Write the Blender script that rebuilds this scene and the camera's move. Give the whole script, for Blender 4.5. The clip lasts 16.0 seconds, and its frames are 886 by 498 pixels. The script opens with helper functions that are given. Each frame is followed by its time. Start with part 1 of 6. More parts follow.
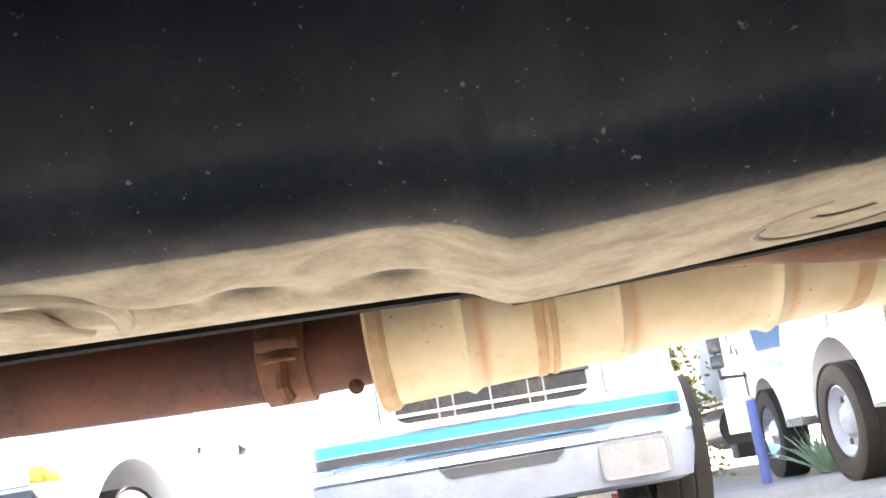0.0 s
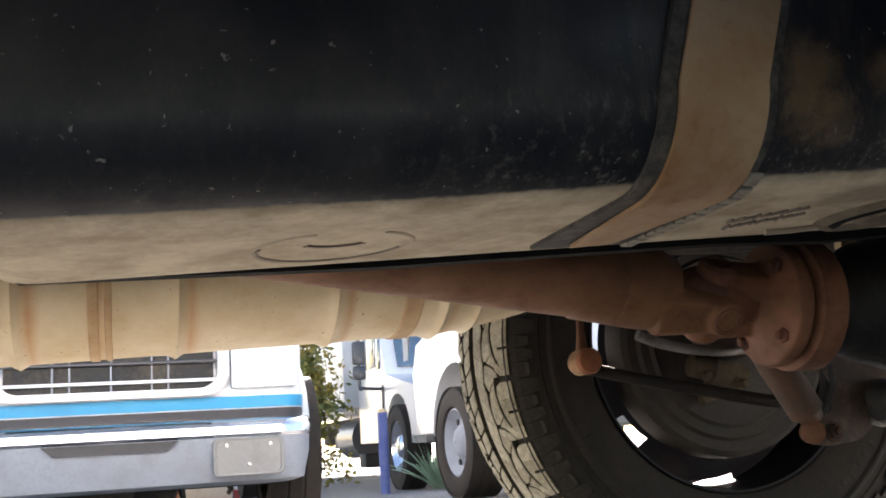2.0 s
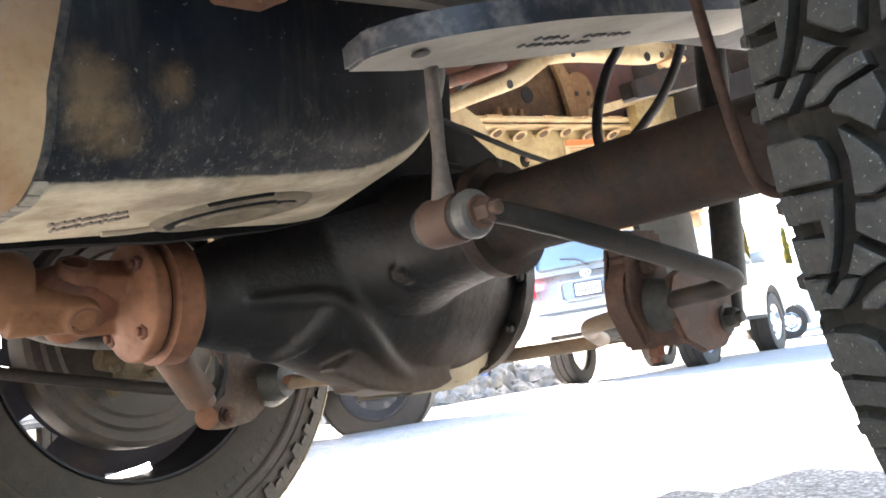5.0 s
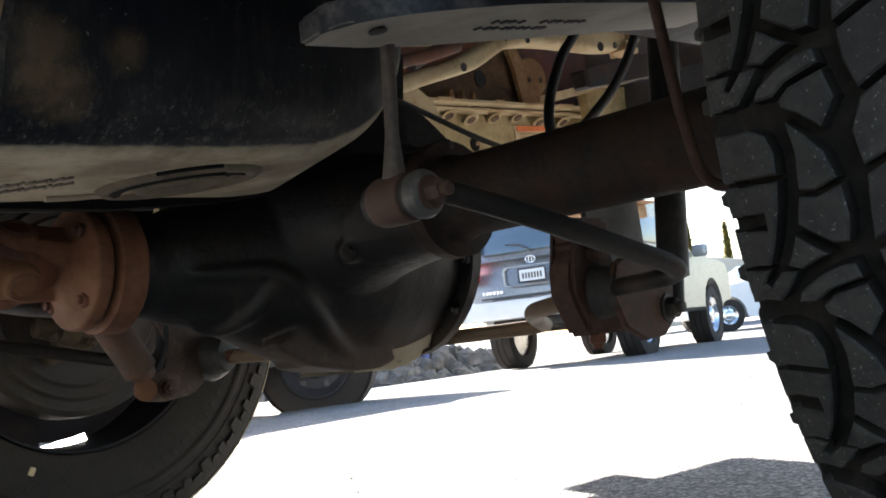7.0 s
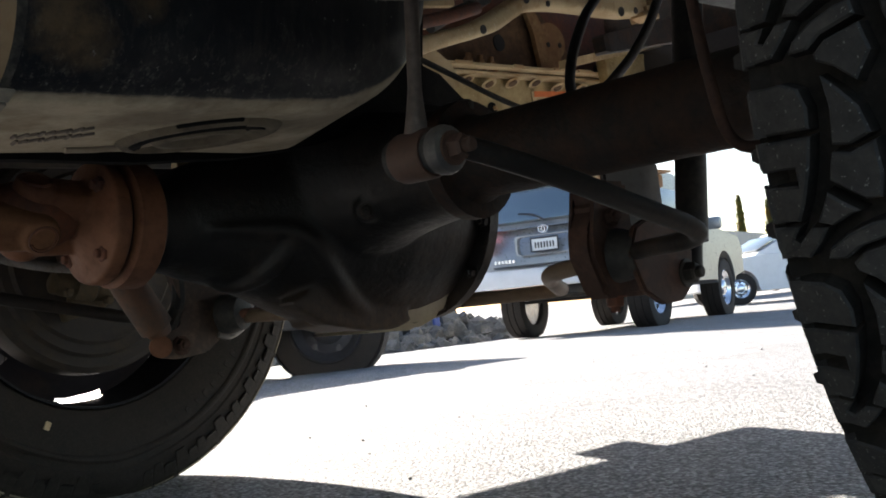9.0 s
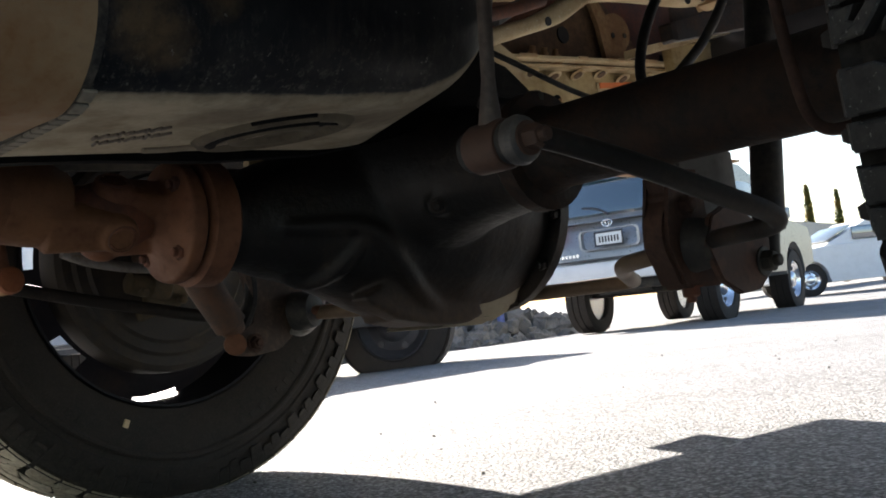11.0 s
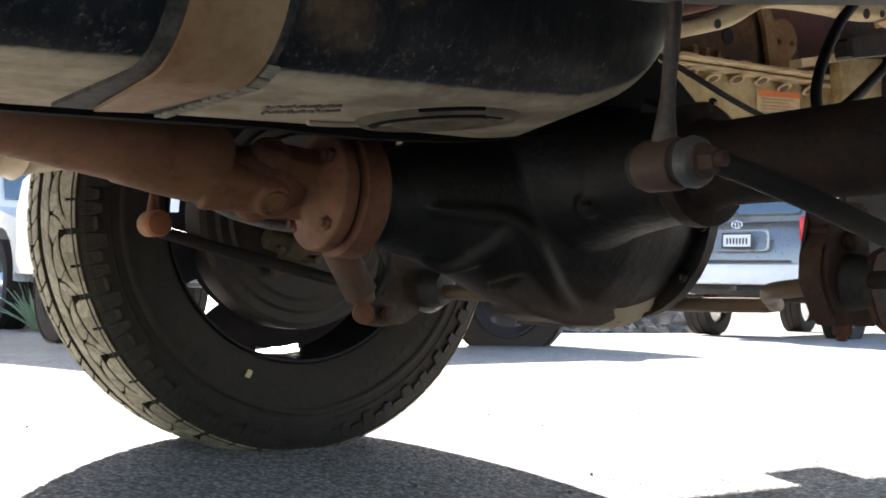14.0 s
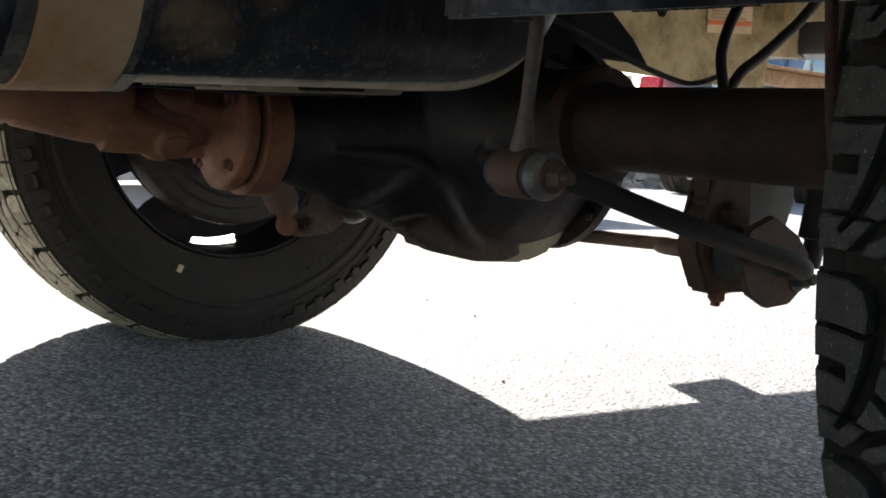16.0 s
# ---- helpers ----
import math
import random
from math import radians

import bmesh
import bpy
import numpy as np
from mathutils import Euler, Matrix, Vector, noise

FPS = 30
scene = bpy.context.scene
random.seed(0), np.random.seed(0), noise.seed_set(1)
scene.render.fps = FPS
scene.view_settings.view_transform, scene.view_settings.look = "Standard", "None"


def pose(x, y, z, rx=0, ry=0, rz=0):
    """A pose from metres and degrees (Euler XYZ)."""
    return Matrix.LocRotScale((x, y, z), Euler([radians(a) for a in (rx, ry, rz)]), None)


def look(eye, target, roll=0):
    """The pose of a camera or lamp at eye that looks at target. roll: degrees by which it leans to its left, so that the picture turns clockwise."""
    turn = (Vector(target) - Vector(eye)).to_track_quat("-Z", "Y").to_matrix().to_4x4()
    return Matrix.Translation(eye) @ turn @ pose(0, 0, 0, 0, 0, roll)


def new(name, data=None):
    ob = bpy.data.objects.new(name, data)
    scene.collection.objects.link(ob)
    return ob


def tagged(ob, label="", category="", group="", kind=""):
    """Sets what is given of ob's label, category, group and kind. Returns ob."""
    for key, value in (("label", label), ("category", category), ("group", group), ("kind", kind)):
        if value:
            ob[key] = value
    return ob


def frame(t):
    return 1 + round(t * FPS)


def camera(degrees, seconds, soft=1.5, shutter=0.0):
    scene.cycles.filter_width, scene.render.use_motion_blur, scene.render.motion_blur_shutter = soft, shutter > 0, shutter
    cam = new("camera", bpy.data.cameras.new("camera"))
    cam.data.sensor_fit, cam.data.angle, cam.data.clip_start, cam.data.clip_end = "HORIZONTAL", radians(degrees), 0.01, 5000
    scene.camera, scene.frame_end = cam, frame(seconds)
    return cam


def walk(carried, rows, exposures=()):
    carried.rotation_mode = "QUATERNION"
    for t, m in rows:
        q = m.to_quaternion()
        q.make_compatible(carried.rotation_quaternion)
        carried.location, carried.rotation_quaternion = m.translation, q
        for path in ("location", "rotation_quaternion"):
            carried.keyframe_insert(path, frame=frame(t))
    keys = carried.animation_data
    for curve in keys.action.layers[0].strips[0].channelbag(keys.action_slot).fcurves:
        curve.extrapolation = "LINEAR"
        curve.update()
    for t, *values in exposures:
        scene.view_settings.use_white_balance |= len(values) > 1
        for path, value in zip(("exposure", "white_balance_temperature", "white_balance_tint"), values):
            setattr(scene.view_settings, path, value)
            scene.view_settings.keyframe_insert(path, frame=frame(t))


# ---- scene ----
cam = camera(46.0, 16.0, soft=1.8)
PATH = [
    (0, (-1.104, -0.921, 0.282), (-1.137, 1.032, 0.714), -9.4),
    (0.5, (-1.065, -0.935, 0.281), (-0.842, 1.002, 0.727), -6.4),
    (1, (-1.03, -0.947, 0.275), (-0.61, 0.968, 0.673), -2.4),
    (1.5, (-1.021, -0.948, 0.273), (-0.553, 0.968, 0.605), -1.0),
    (2, (-0.987, -0.968, 0.27), (-0.417, 0.915, 0.631), -3.4),
    (2.5, (-0.955, -0.991, 0.271), (-0.197, 0.808, 0.707), -4.6),
    (3, (-0.932, -1.005, 0.268), (-0.064, 0.748, 0.687), -4.7),
    (3.5, (-0.904, -1.034, 0.269), (0.108, 0.641, 0.677), -5.4),
    (4, (-0.886, -1.039, 0.271), (0.284, 0.553, 0.582), -4.5),
    (4.5, (-0.877, -1.041, 0.27), (0.393, 0.482, 0.53), -5.8),
    (5, (-0.875, -1.047, 0.274), (0.514, 0.374, 0.5), -8.1),
    (5.2, (-0.875, -1.049, 0.275), (0.587, 0.301, 0.474), -6.8),
    (7.3, (-0.879, -1.047, 0.272), (0.579, 0.311, 0.442), -5.9),
    (7.5, (-0.879, -1.047, 0.272), (0.574, 0.319, 0.432), -5.8),
    (8, (-0.881, -1.045, 0.27), (0.57, 0.324, 0.42), -5.3),
    (8.2, (-0.879, -1.044, 0.264), (0.582, 0.317, 0.38), -5.2),
    (10.3, (-0.883, -1.031, 0.264), (0.512, 0.395, 0.412), -5.5),
    (10.5, (-0.881, -1.035, 0.262), (0.513, 0.39, 0.413), -6.0),
    (11, (-0.886, -1.028, 0.261), (0.474, 0.433, 0.389), -5.9),
    (11.5, (-0.886, -1.017, 0.249), (0.461, 0.46, 0.317), -4.8),
    (12, (-0.897, -1.015, 0.268), (0.408, 0.497, 0.362), -1.7),
    (12.5, (-0.925, -1.016, 0.29), (0.281, 0.574, 0.428), -0.2),
    (13, (-0.92, -1.01, 0.284), (0.307, 0.565, 0.406), 0.1),
    (13.5, (-0.917, -1.006, 0.275), (0.278, 0.595, 0.374), 0.8),
    (14, (-0.901, -1.004, 0.287), (0.285, 0.604, 0.369), 1.7),
    (14.5, (-0.905, -1.007, 0.294), (0.219, 0.645, 0.364), 2.4),
    (15, (-0.927, -1.006, 0.313), (0.101, 0.709, 0.342), 3.2),
    (15.5, (-0.913, -1.039, 0.37), (0.131, 0.666, 0.323), 3.4),
    (16, (-0.848, -1.083, 0.416), (0.369, 0.488, 0.188), 4.4),
]
EXPOSURES = [(0.0, 4.22, 6600, 17), (0.5, 3.82, 6600, 17), (1.5, 3.22, 6650, 17), (2.0, 3.22, 6650, 17), (2.5, 3.72, 6650, 16), (3.0, 4.62, 6650, 16), (3.5, 5.75, 6650, 17), (4.0, 5.83, 6630, 16), (4.5, 5.55, 6600, 16),
             (5.2, 4.98, 6500, 15), (7.0, 3.12, 6300, 13), (7.5, 2.82, 6300, 13), (10.3, 2.42, 6300, 13), (11.0, 2.40, 6300, 13), (11.5, 2.25, 6300, 13), (12.0, 2.22, 6300, 13), (12.5, 2.70, 6350, 14), (13.0, 3.12, 6350, 14), (14.5, 3.20, 6350, 13), (16.0, 2.75, 6300, 13)]
walk(cam, [(t, look(eye, target, roll)) for t, eye, target, roll in PATH], EXPOSURES)

# ---- world and sun ----
SUN_WAY = Vector((0.85, 2.30, 1.0)).normalized()
world = bpy.data.worlds.new("world")
scene.world = world
world.use_nodes = True
wn = world.node_tree
wn.nodes.clear()
sky = wn.nodes.new("ShaderNodeTexSky")
sky.sky_type = "NISHITA"
sky.sun_disc = False
sky.sun_elevation = math.asin(SUN_WAY.z)
sky.sun_rotation = math.atan2(SUN_WAY.x, SUN_WAY.y)
bg = wn.nodes.new("ShaderNodeBackground")
bg.inputs["Strength"].default_value = 0.052
wout = wn.nodes.new("ShaderNodeOutputWorld")
wn.links.new(sky.outputs[0], bg.inputs[0])
wn.links.new(bg.outputs[0], wout.inputs[0])
sun = bpy.data.lights.new("sun", "SUN")
sun.energy, sun.angle, sun.color = 5.0, radians(0.5), (1.0, 0.93, 0.82)
sun_ob = new("sun", sun)
sun_ob.matrix_world = look(SUN_WAY * 30, (0, 0, 0))


# ---- materials ----
def material(name, build):
    m = bpy.data.materials.new(name)
    m.use_nodes = True
    nt = m.node_tree
    build(nt, nt.nodes["Principled BSDF"])
    return m


def node(nt, kind, **values):
    n = nt.nodes.new(kind)
    for key, value in values.items():
        n.inputs[key].default_value = value
    return n


def noise_of(nt, scale, detail=4.0, rough=0.6, world_space=True, stretch=None):
    if world_space:
        src = nt.nodes.new("ShaderNodeNewGeometry").outputs["Position"]
    else:
        src = nt.nodes.new("ShaderNodeTexCoord").outputs["Object"]
    if stretch:
        mp = nt.nodes.new("ShaderNodeMapping")
        mp.inputs["Scale"].default_value = stretch
        nt.links.new(src, mp.inputs["Vector"])
        src = mp.outputs[0]
    n = node(nt, "ShaderNodeTexNoise", Scale=scale, Detail=detail, Roughness=rough)
    nt.links.new(src, n.inputs["Vector"])
    return n.outputs["Fac"]


def ramp(nt, src, stops, interp="LINEAR"):
    r = nt.nodes.new("ShaderNodeValToRGB")
    r.color_ramp.interpolation = interp
    el = r.color_ramp.elements
    while len(el) < len(stops):
        el.new(0.5)
    for e, (p, c) in zip(el, stops):
        e.position = p
        e.color = (*c, 1) if len(c) == 3 else c
    nt.links.new(src, r.inputs[0])
    return r.outputs["Color"]


def grey(v):
    return (v, v, v)


def mix(nt, fac, a, b, blend="MIX"):
    m = nt.nodes.new("ShaderNodeMix")
    m.data_type, m.blend_type = "RGBA", blend
    for sock, val in ((m.inputs[0], fac), (m.inputs[6], a), (m.inputs[7], b)):
        if isinstance(val, (int, float)):
            sock.default_value = val
        elif isinstance(val, tuple):
            sock.default_value = (*val, 1)
        else:
            nt.links.new(val, sock)
    return m.outputs[2]


def maths(nt, op, a, b=None):
    m = nt.nodes.new("ShaderNodeMath")
    m.operation = op
    for sock, val in zip(m.inputs, (a, b)):
        if val is None:
            continue
        if isinstance(val, (int, float)):
            sock.default_value = val
        else:
            nt.links.new(val, sock)
    return m.outputs[0]


def bump(nt, bs, src, strength, distance):
    b = node(nt, "ShaderNodeBump", Strength=strength, Distance=distance)
    nt.links.new(src, b.inputs["Height"])
    nt.links.new(b.outputs[0], bs.inputs["Normal"])
    return b


def worn(name, base, dirt, scale=14, fine=120, amount=0.5, rough=(0.5, 0.8), metal=0.0, relief=0.4, depth=0.002, spots=None, gloss=0.5):
    """A painted, rusty or plain surface with two scales of dirt, some specks and a fine relief."""
    def build(nt, bs):
        big = noise_of(nt, scale, 5)
        small = noise_of(nt, fine, 3)
        both = maths(nt, "ADD", maths(nt, "MULTIPLY", big, 0.7), maths(nt, "MULTIPLY", small, 0.3))
        lo, hi = 0.62 - amount * 0.3, 0.78 - amount * 0.2
        mask = ramp(nt, both, [(lo, grey(0)), (hi, grey(1))])
        shade = mix(nt, ramp(nt, small, [(0.3, grey(0.75)), (0.7, grey(1.15))]), (0, 0, 0), base, "MIX")
        colour = mix(nt, mask, mix(nt, 0.6, base, shade), dirt)
        if spots:
            sp = ramp(nt, noise_of(nt, 260, 2, 0.5), [(0.66, grey(0)), (0.70, grey(1))])
            colour = mix(nt, sp, colour, spots)
        nt.links.new(colour, bs.inputs["Base Color"])
        rr = ramp(nt, both, [(0.3, grey(rough[0])), (0.7, grey(rough[1]))])
        nt.links.new(rr, bs.inputs["Roughness"])
        bs.inputs["Metallic"].default_value = metal
        bs.inputs["Specular IOR Level"].default_value = gloss
        bump(nt, bs, both, relief, depth)
    return material(name, build)


def z_mask(nt, z0, z1, wobble=0.03, scale=9):
    """1 below z0, 0 above z1, with a ragged edge: mud that was thrown up from the road."""
    sep = nt.nodes.new("ShaderNodeSeparateXYZ")
    nt.links.new(nt.nodes.new("ShaderNodeNewGeometry").outputs["Position"], sep.inputs[0])
    off = maths(nt, "MULTIPLY", maths(nt, "SUBTRACT", noise_of(nt, scale, 5), 0.5), wobble)
    mr = nt.nodes.new("ShaderNodeMapRange")
    mr.inputs["From Min"].default_value, mr.inputs["From Max"].default_value = z0, z1
    mr.inputs["To Min"].default_value, mr.inputs["To Max"].default_value = 1, 0
    nt.links.new(maths(nt, "ADD", sep.outputs["Z"], off), mr.inputs["Value"])
    return mr.outputs[0]


def spot_mask(nt, at, radius, wobble=0.5):
    """A soft uneven blotch round a place."""
    d = nt.nodes.new("ShaderNodeVectorMath")
    d.operation = "DISTANCE"
    nt.links.new(nt.nodes.new("ShaderNodeNewGeometry").outputs["Position"], d.inputs[0])
    d.inputs[1].default_value = at
    q = maths(nt, "MULTIPLY", d.outputs["Value"], 1 / radius)
    q = maths(nt, "ADD", q, maths(nt, "MULTIPLY", maths(nt, "SUBTRACT", noise_of(nt, 35, 5, 0.7), 0.5), wobble * 2))
    return ramp(nt, q, [(0.35, grey(1)), (1.0, grey(0))])


def tank_build(nt, bs):
    at = nt.nodes.new("ShaderNodeAttribute")
    at.attribute_name = "mud"
    rag = maths(nt, "MULTIPLY", maths(nt, "SUBTRACT", noise_of(nt, 34, 8, 0.8), 0.5), 0.62)
    mud = ramp(nt, maths(nt, "ADD", at.outputs["Fac"], rag), [(0.26, grey(0)), (0.50, grey(0.75)), (0.85, grey(1))])
    speck = ramp(nt, noise_of(nt, 170, 2, 0.55), [(0.70, grey(0)), (0.745, grey(1))])
    low = z_mask(nt, 0.42, 0.52, 0.10, 12)
    haze = ramp(nt, noise_of(nt, 9, 7, 0.72, stretch=(1, 1, 0.6)), [(0.46, grey(0)), (0.80, grey(0.9))])
    scr = ramp(nt, noise_of(nt, 110, 6, 0.8, stretch=(1, 1, 0.45)), [(0.53, grey(0)), (0.69, grey(0.85))])
    sep = nt.nodes.new("ShaderNodeSeparateXYZ")
    nt.links.new(nt.nodes.new("ShaderNodeNewGeometry").outputs["Position"], sep.inputs[0])
    scuffed = ramp(nt, maths(nt, "ADD", maths(nt, "MULTIPLY", maths(nt, "ADD", sep.outputs["X"], 1.0), 2.0), maths(nt, "MULTIPLY", noise_of(nt, 7, 4), 0.5)), [(0.55, grey(0.12)), (0.95, grey(1))])
    scr = maths(nt, "MULTIPLY", scr, scuffed)
    black = mix(nt, haze, (0.006, 0.0075, 0.011), (0.038, 0.037, 0.037))
    streak = ramp(nt, noise_of(nt, 46, 6, 0.7, stretch=(1, 1, 0.10)), [(0.50, grey(0)), (0.74, grey(0.8))])
    black = mix(nt, maths(nt, "MULTIPLY", streak, scuffed), black, (0.050, 0.045, 0.039))
    black = mix(nt, maths(nt, "MULTIPLY", scr, low), black, (0.21, 0.19, 0.16))
    for place, r in (((-0.547, -0.40, 0.498), 0.033), ((-0.540, -0.40, 0.465), 0.036), ((-0.485, -0.40, 0.505), 0.021)):
        black = mix(nt, maths(nt, "MULTIPLY", spot_mask(nt, place, r, 0.8), 0.5), black, (0.19, 0.125, 0.06))
    black = mix(nt, speck, black, (0.15, 0.14, 0.128))
    tan = mix(nt, ramp(nt, noise_of(nt, 14, 8, 0.75), [(0.40, grey(0)), (0.64, grey(1))]), (0.50, 0.43, 0.31), (0.29, 0.235, 0.155))
    tan = mix(nt, ramp(nt, noise_of(nt, 90, 8, 0.85, stretch=(0.7, 1, 1)), [(0.58, grey(0)), (0.74, grey(0.55))]), tan, (0.17, 0.135, 0.095))
    # shade in the moulded dents, painted as dark blotches
    for place, r in (((-1.152, -0.195, 0.43), 0.028), ((-1.254, -0.210, 0.43), 0.028), ((-1.372, -0.25, 0.43), 0.030), ((-1.315, -0.215, 0.43), 0.022)):
        tan = mix(nt, maths(nt, "MULTIPLY", spot_mask(nt, place, r, 0.25), 0.85), tan, (0.05, 0.044, 0.036))
    for place, r in (((-0.34, -0.25, 0.444), 0.085), ((-0.43, -0.30, 0.44), 0.06), ((-0.27, -0.30, 0.46), 0.08)):
        tan = mix(nt, maths(nt, "MULTIPLY", spot_mask(nt, place, r, 0.7), 0.55), tan, (0.11, 0.088, 0.062))
    nt.links.new(mix(nt, mud, black, tan), bs.inputs["Base Color"])
    nt.links.new(mix(nt, mud, ramp(nt, noise_of(nt, 30, 4), [(0.3, grey(0.38)), (0.7, grey(0.6))]), (0.9, 0.9, 0.9)), bs.inputs["Roughness"])
    bs.inputs["Specular IOR Level"].default_value = 0.30
    bump(nt, bs, maths(nt, "ADD", noise_of(nt, 60, 5), maths(nt, "MULTIPLY", speck, 0.5)), 0.25, 0.002)


def muffler_build(nt, bs):
    """Stained aluminised steel: rusty runs beside the pressed ridges."""
    sep = nt.nodes.new("ShaderNodeSeparateXYZ")
    nt.links.new(nt.nodes.new("ShaderNodeNewGeometry").outputs["Position"], sep.inputs[0])
    rag = noise_of(nt, 14, 6, 0.7)
    c = mix(nt, ramp(nt, rag, [(0.35, grey(0)), (0.7, grey(1))]), (0.60, 0.50, 0.33), (0.50, 0.385, 0.22))
    for x0, w, k in ((-1.098, 0.028, 0.8), (-1.026, 0.035, 1.0), (-0.922, 0.030, 0.8), (-0.735, 0.022, 0.6), (-0.655, 0.03, 0.7), (-0.60, 0.02, 0.5)):
        away = maths(nt, "MULTIPLY", maths(nt, "ABSOLUTE", maths(nt, "SUBTRACT", sep.outputs["X"], x0)), 1 / w)
        m = ramp(nt, maths(nt, "ADD", away, maths(nt, "MULTIPLY", rag, 1.2)), [(0.5, grey(k)), (1.35, grey(0))])
        c = mix(nt, m, c, (0.42, 0.20, 0.07))
    pits = ramp(nt, noise_of(nt, 120, 2), [(0.70, grey(0)), (0.74, grey(0.8))])
    nt.links.new(mix(nt, pits, c, (0.16, 0.10, 0.06)), bs.inputs["Base Color"])
    bs.inputs["Metallic"].default_value = 0.15
    nt.links.new(ramp(nt, rag, [(0.3, grey(0.45)), (0.7, grey(0.7))]), bs.inputs["Roughness"])
    bump(nt, bs, rag, 0.25, 0.001)


def asphalt_build(nt, bs):
    stone = node(nt, "ShaderNodeTexVoronoi", Scale=150.0)
    nt.links.new(nt.nodes.new("ShaderNodeNewGeometry").outputs["Position"], stone.inputs["Vector"])
    tone = ramp(nt, stone.outputs["Color"], [(0.1, (0.16, 0.155, 0.15)), (0.55, (0.31, 0.305, 0.30)), (0.95, (0.58, 0.57, 0.555))])
    big = ramp(nt, noise_of(nt, 1.4, 6), [(0.35, grey(0.82)), (0.7, grey(1.1))])
    pits = ramp(nt, stone.outputs["Distance"], [(0.25, grey(1)), (0.75, grey(0.45))])
    nt.links.new(mix(nt, 1.0, mix(nt, 1.0, tone, big, "MULTIPLY"), pits, "MULTIPLY"), bs.inputs["Base Color"])
    bs.inputs["Roughness"].default_value = 0.9
    bump(nt, bs, maths(nt, "ADD", maths(nt, "MULTIPLY", stone.outputs["Distance"], -1.0), noise_of(nt, 60, 4)), 0.9, 0.006)


def tyre_build(nt, bs):
    dust = ramp(nt, noise_of(nt, 22, 6, 0.7), [(0.35, grey(0)), (0.75, grey(0.8))])
    fine = ramp(nt, noise_of(nt, 260, 3), [(0.45, grey(0)), (0.8, grey(0.7))])
    c = mix(nt, dust, (0.009, 0.0072, 0.0056), (0.029, 0.020, 0.0135))
    nt.links.new(mix(nt, fine, c, (0.038, 0.028, 0.020)), bs.inputs["Base Color"])
    bs.inputs["Roughness"].default_value = 0.8
    bump(nt, bs, noise_of(nt, 240, 3), 0.25, 0.001)


def glass_build(nt, bs):
    bs.inputs["Base Color"].default_value = (0.03, 0.06, 0.075, 1)
    bs.inputs["Roughness"].default_value = 0.06
    bs.inputs["Specular IOR Level"].default_value = 0.8
    bs.inputs["IOR"].default_value = 2.2
    bump(nt, bs, noise_of(nt, 3, 2), 0.02, 0.01)


def chrome_build(nt, bs):
    bs.inputs["Metallic"].default_value = 1.0
    nt.links.new(ramp(nt, noise_of(nt, 30, 4), [(0.3, grey(0.12)), (0.8, grey(0.3))]), bs.inputs["Roughness"])
    bs.inputs["Base Color"].default_value = (0.75, 0.76, 0.78, 1)


def lacquer(name, colour, rough=0.25, metal=0.0):
    def build(nt, bs):
        dirt = ramp(nt, noise_of(nt, 6, 6, 0.65), [(0.45, grey(0)), (0.9, grey(0.5))])
        nt.links.new(mix(nt, dirt, colour, tuple(c * 0.7 for c in colour)), bs.inputs["Base Color"])
        nt.links.new(ramp(nt, noise_of(nt, 40, 4), [(0.3, grey(rough)), (0.8, grey(rough + 0.25))]), bs.inputs["Roughness"])
        bs.inputs["Metallic"].default_value = metal
        bs.inputs["Coat Weight"].default_value = 0.4
        bs.inputs["Coat Roughness"].default_value = 0.1
    return material(name, build)


M = {}
M["tank"] = material("tank_plastic", tank_build)
M["asphalt"] = material("asphalt", asphalt_build)
M["tyre"] = material("tyre_rubber", tyre_build)
M["glass"] = material("car_glass", glass_build)
M["strap"] = worn("strap_steel", (0.37, 0.25, 0.140), (0.25, 0.125, 0.050), 13, 110, 0.66, (0.5, 0.75), 0.1, 0.4, 0.002)
M["liner"] = worn("strap_rubber", (0.022, 0.021, 0.02), (0.10, 0.09, 0.075), 60, 220, 0.7, (0.7, 0.9))
M["rust"] = worn("rusty_steel", (0.175, 0.070, 0.030), (0.085, 0.031, 0.014), 22, 110, 0.66, (0.55, 0.9), 0.0, 0.5, 0.003)
M["shaftrust"] = worn("golden_brown_rust", (0.165, 0.073, 0.029), (0.092, 0.035, 0.014), 20, 120, 0.62, (0.6, 0.9), 0.0, 0.5, 0.003)
M["shockrust"] = worn("grey_brown_shock_paint", (0.125, 0.062, 0.034), (0.052, 0.044, 0.038), 26, 120, 0.7, (0.5, 0.8), 0.0, 0.5, 0.003)
M["railblack"] = worn("black_rail_paint", (0.010, 0.0095, 0.0095), (0.036, 0.028, 0.021), 12, 100, 0.5, (0.45, 0.75), 0.0, 0.6, 0.003, gloss=0.25)
M["caprust"] = worn("orange_rust", (0.26, 0.095, 0.038), (0.15, 0.048, 0.022), 30, 140, 0.5, (0.7, 0.9), 0.0, 0.5, 0.002)
M["flange"] = worn("dusty_frame_steel", (0.115, 0.092, 0.068), (0.055, 0.043, 0.034), 15, 110, 0.6, (0.6, 0.9), 0.0, 0.5, 0.003)
M["strapgrey"] = worn("grey_brown_strap_plate", (0.070, 0.060, 0.056), (0.115, 0.088, 0.068), 12, 110, 0.5, (0.55, 0.8), 0.0, 0.4, 0.002)
M["piperust"] = worn("red_brown_pipe_rust", (0.120, 0.040, 0.020), (0.040, 0.022, 0.018), 7, 120, 0.7, (0.65, 0.9), 0.0, 0.5, 0.003)
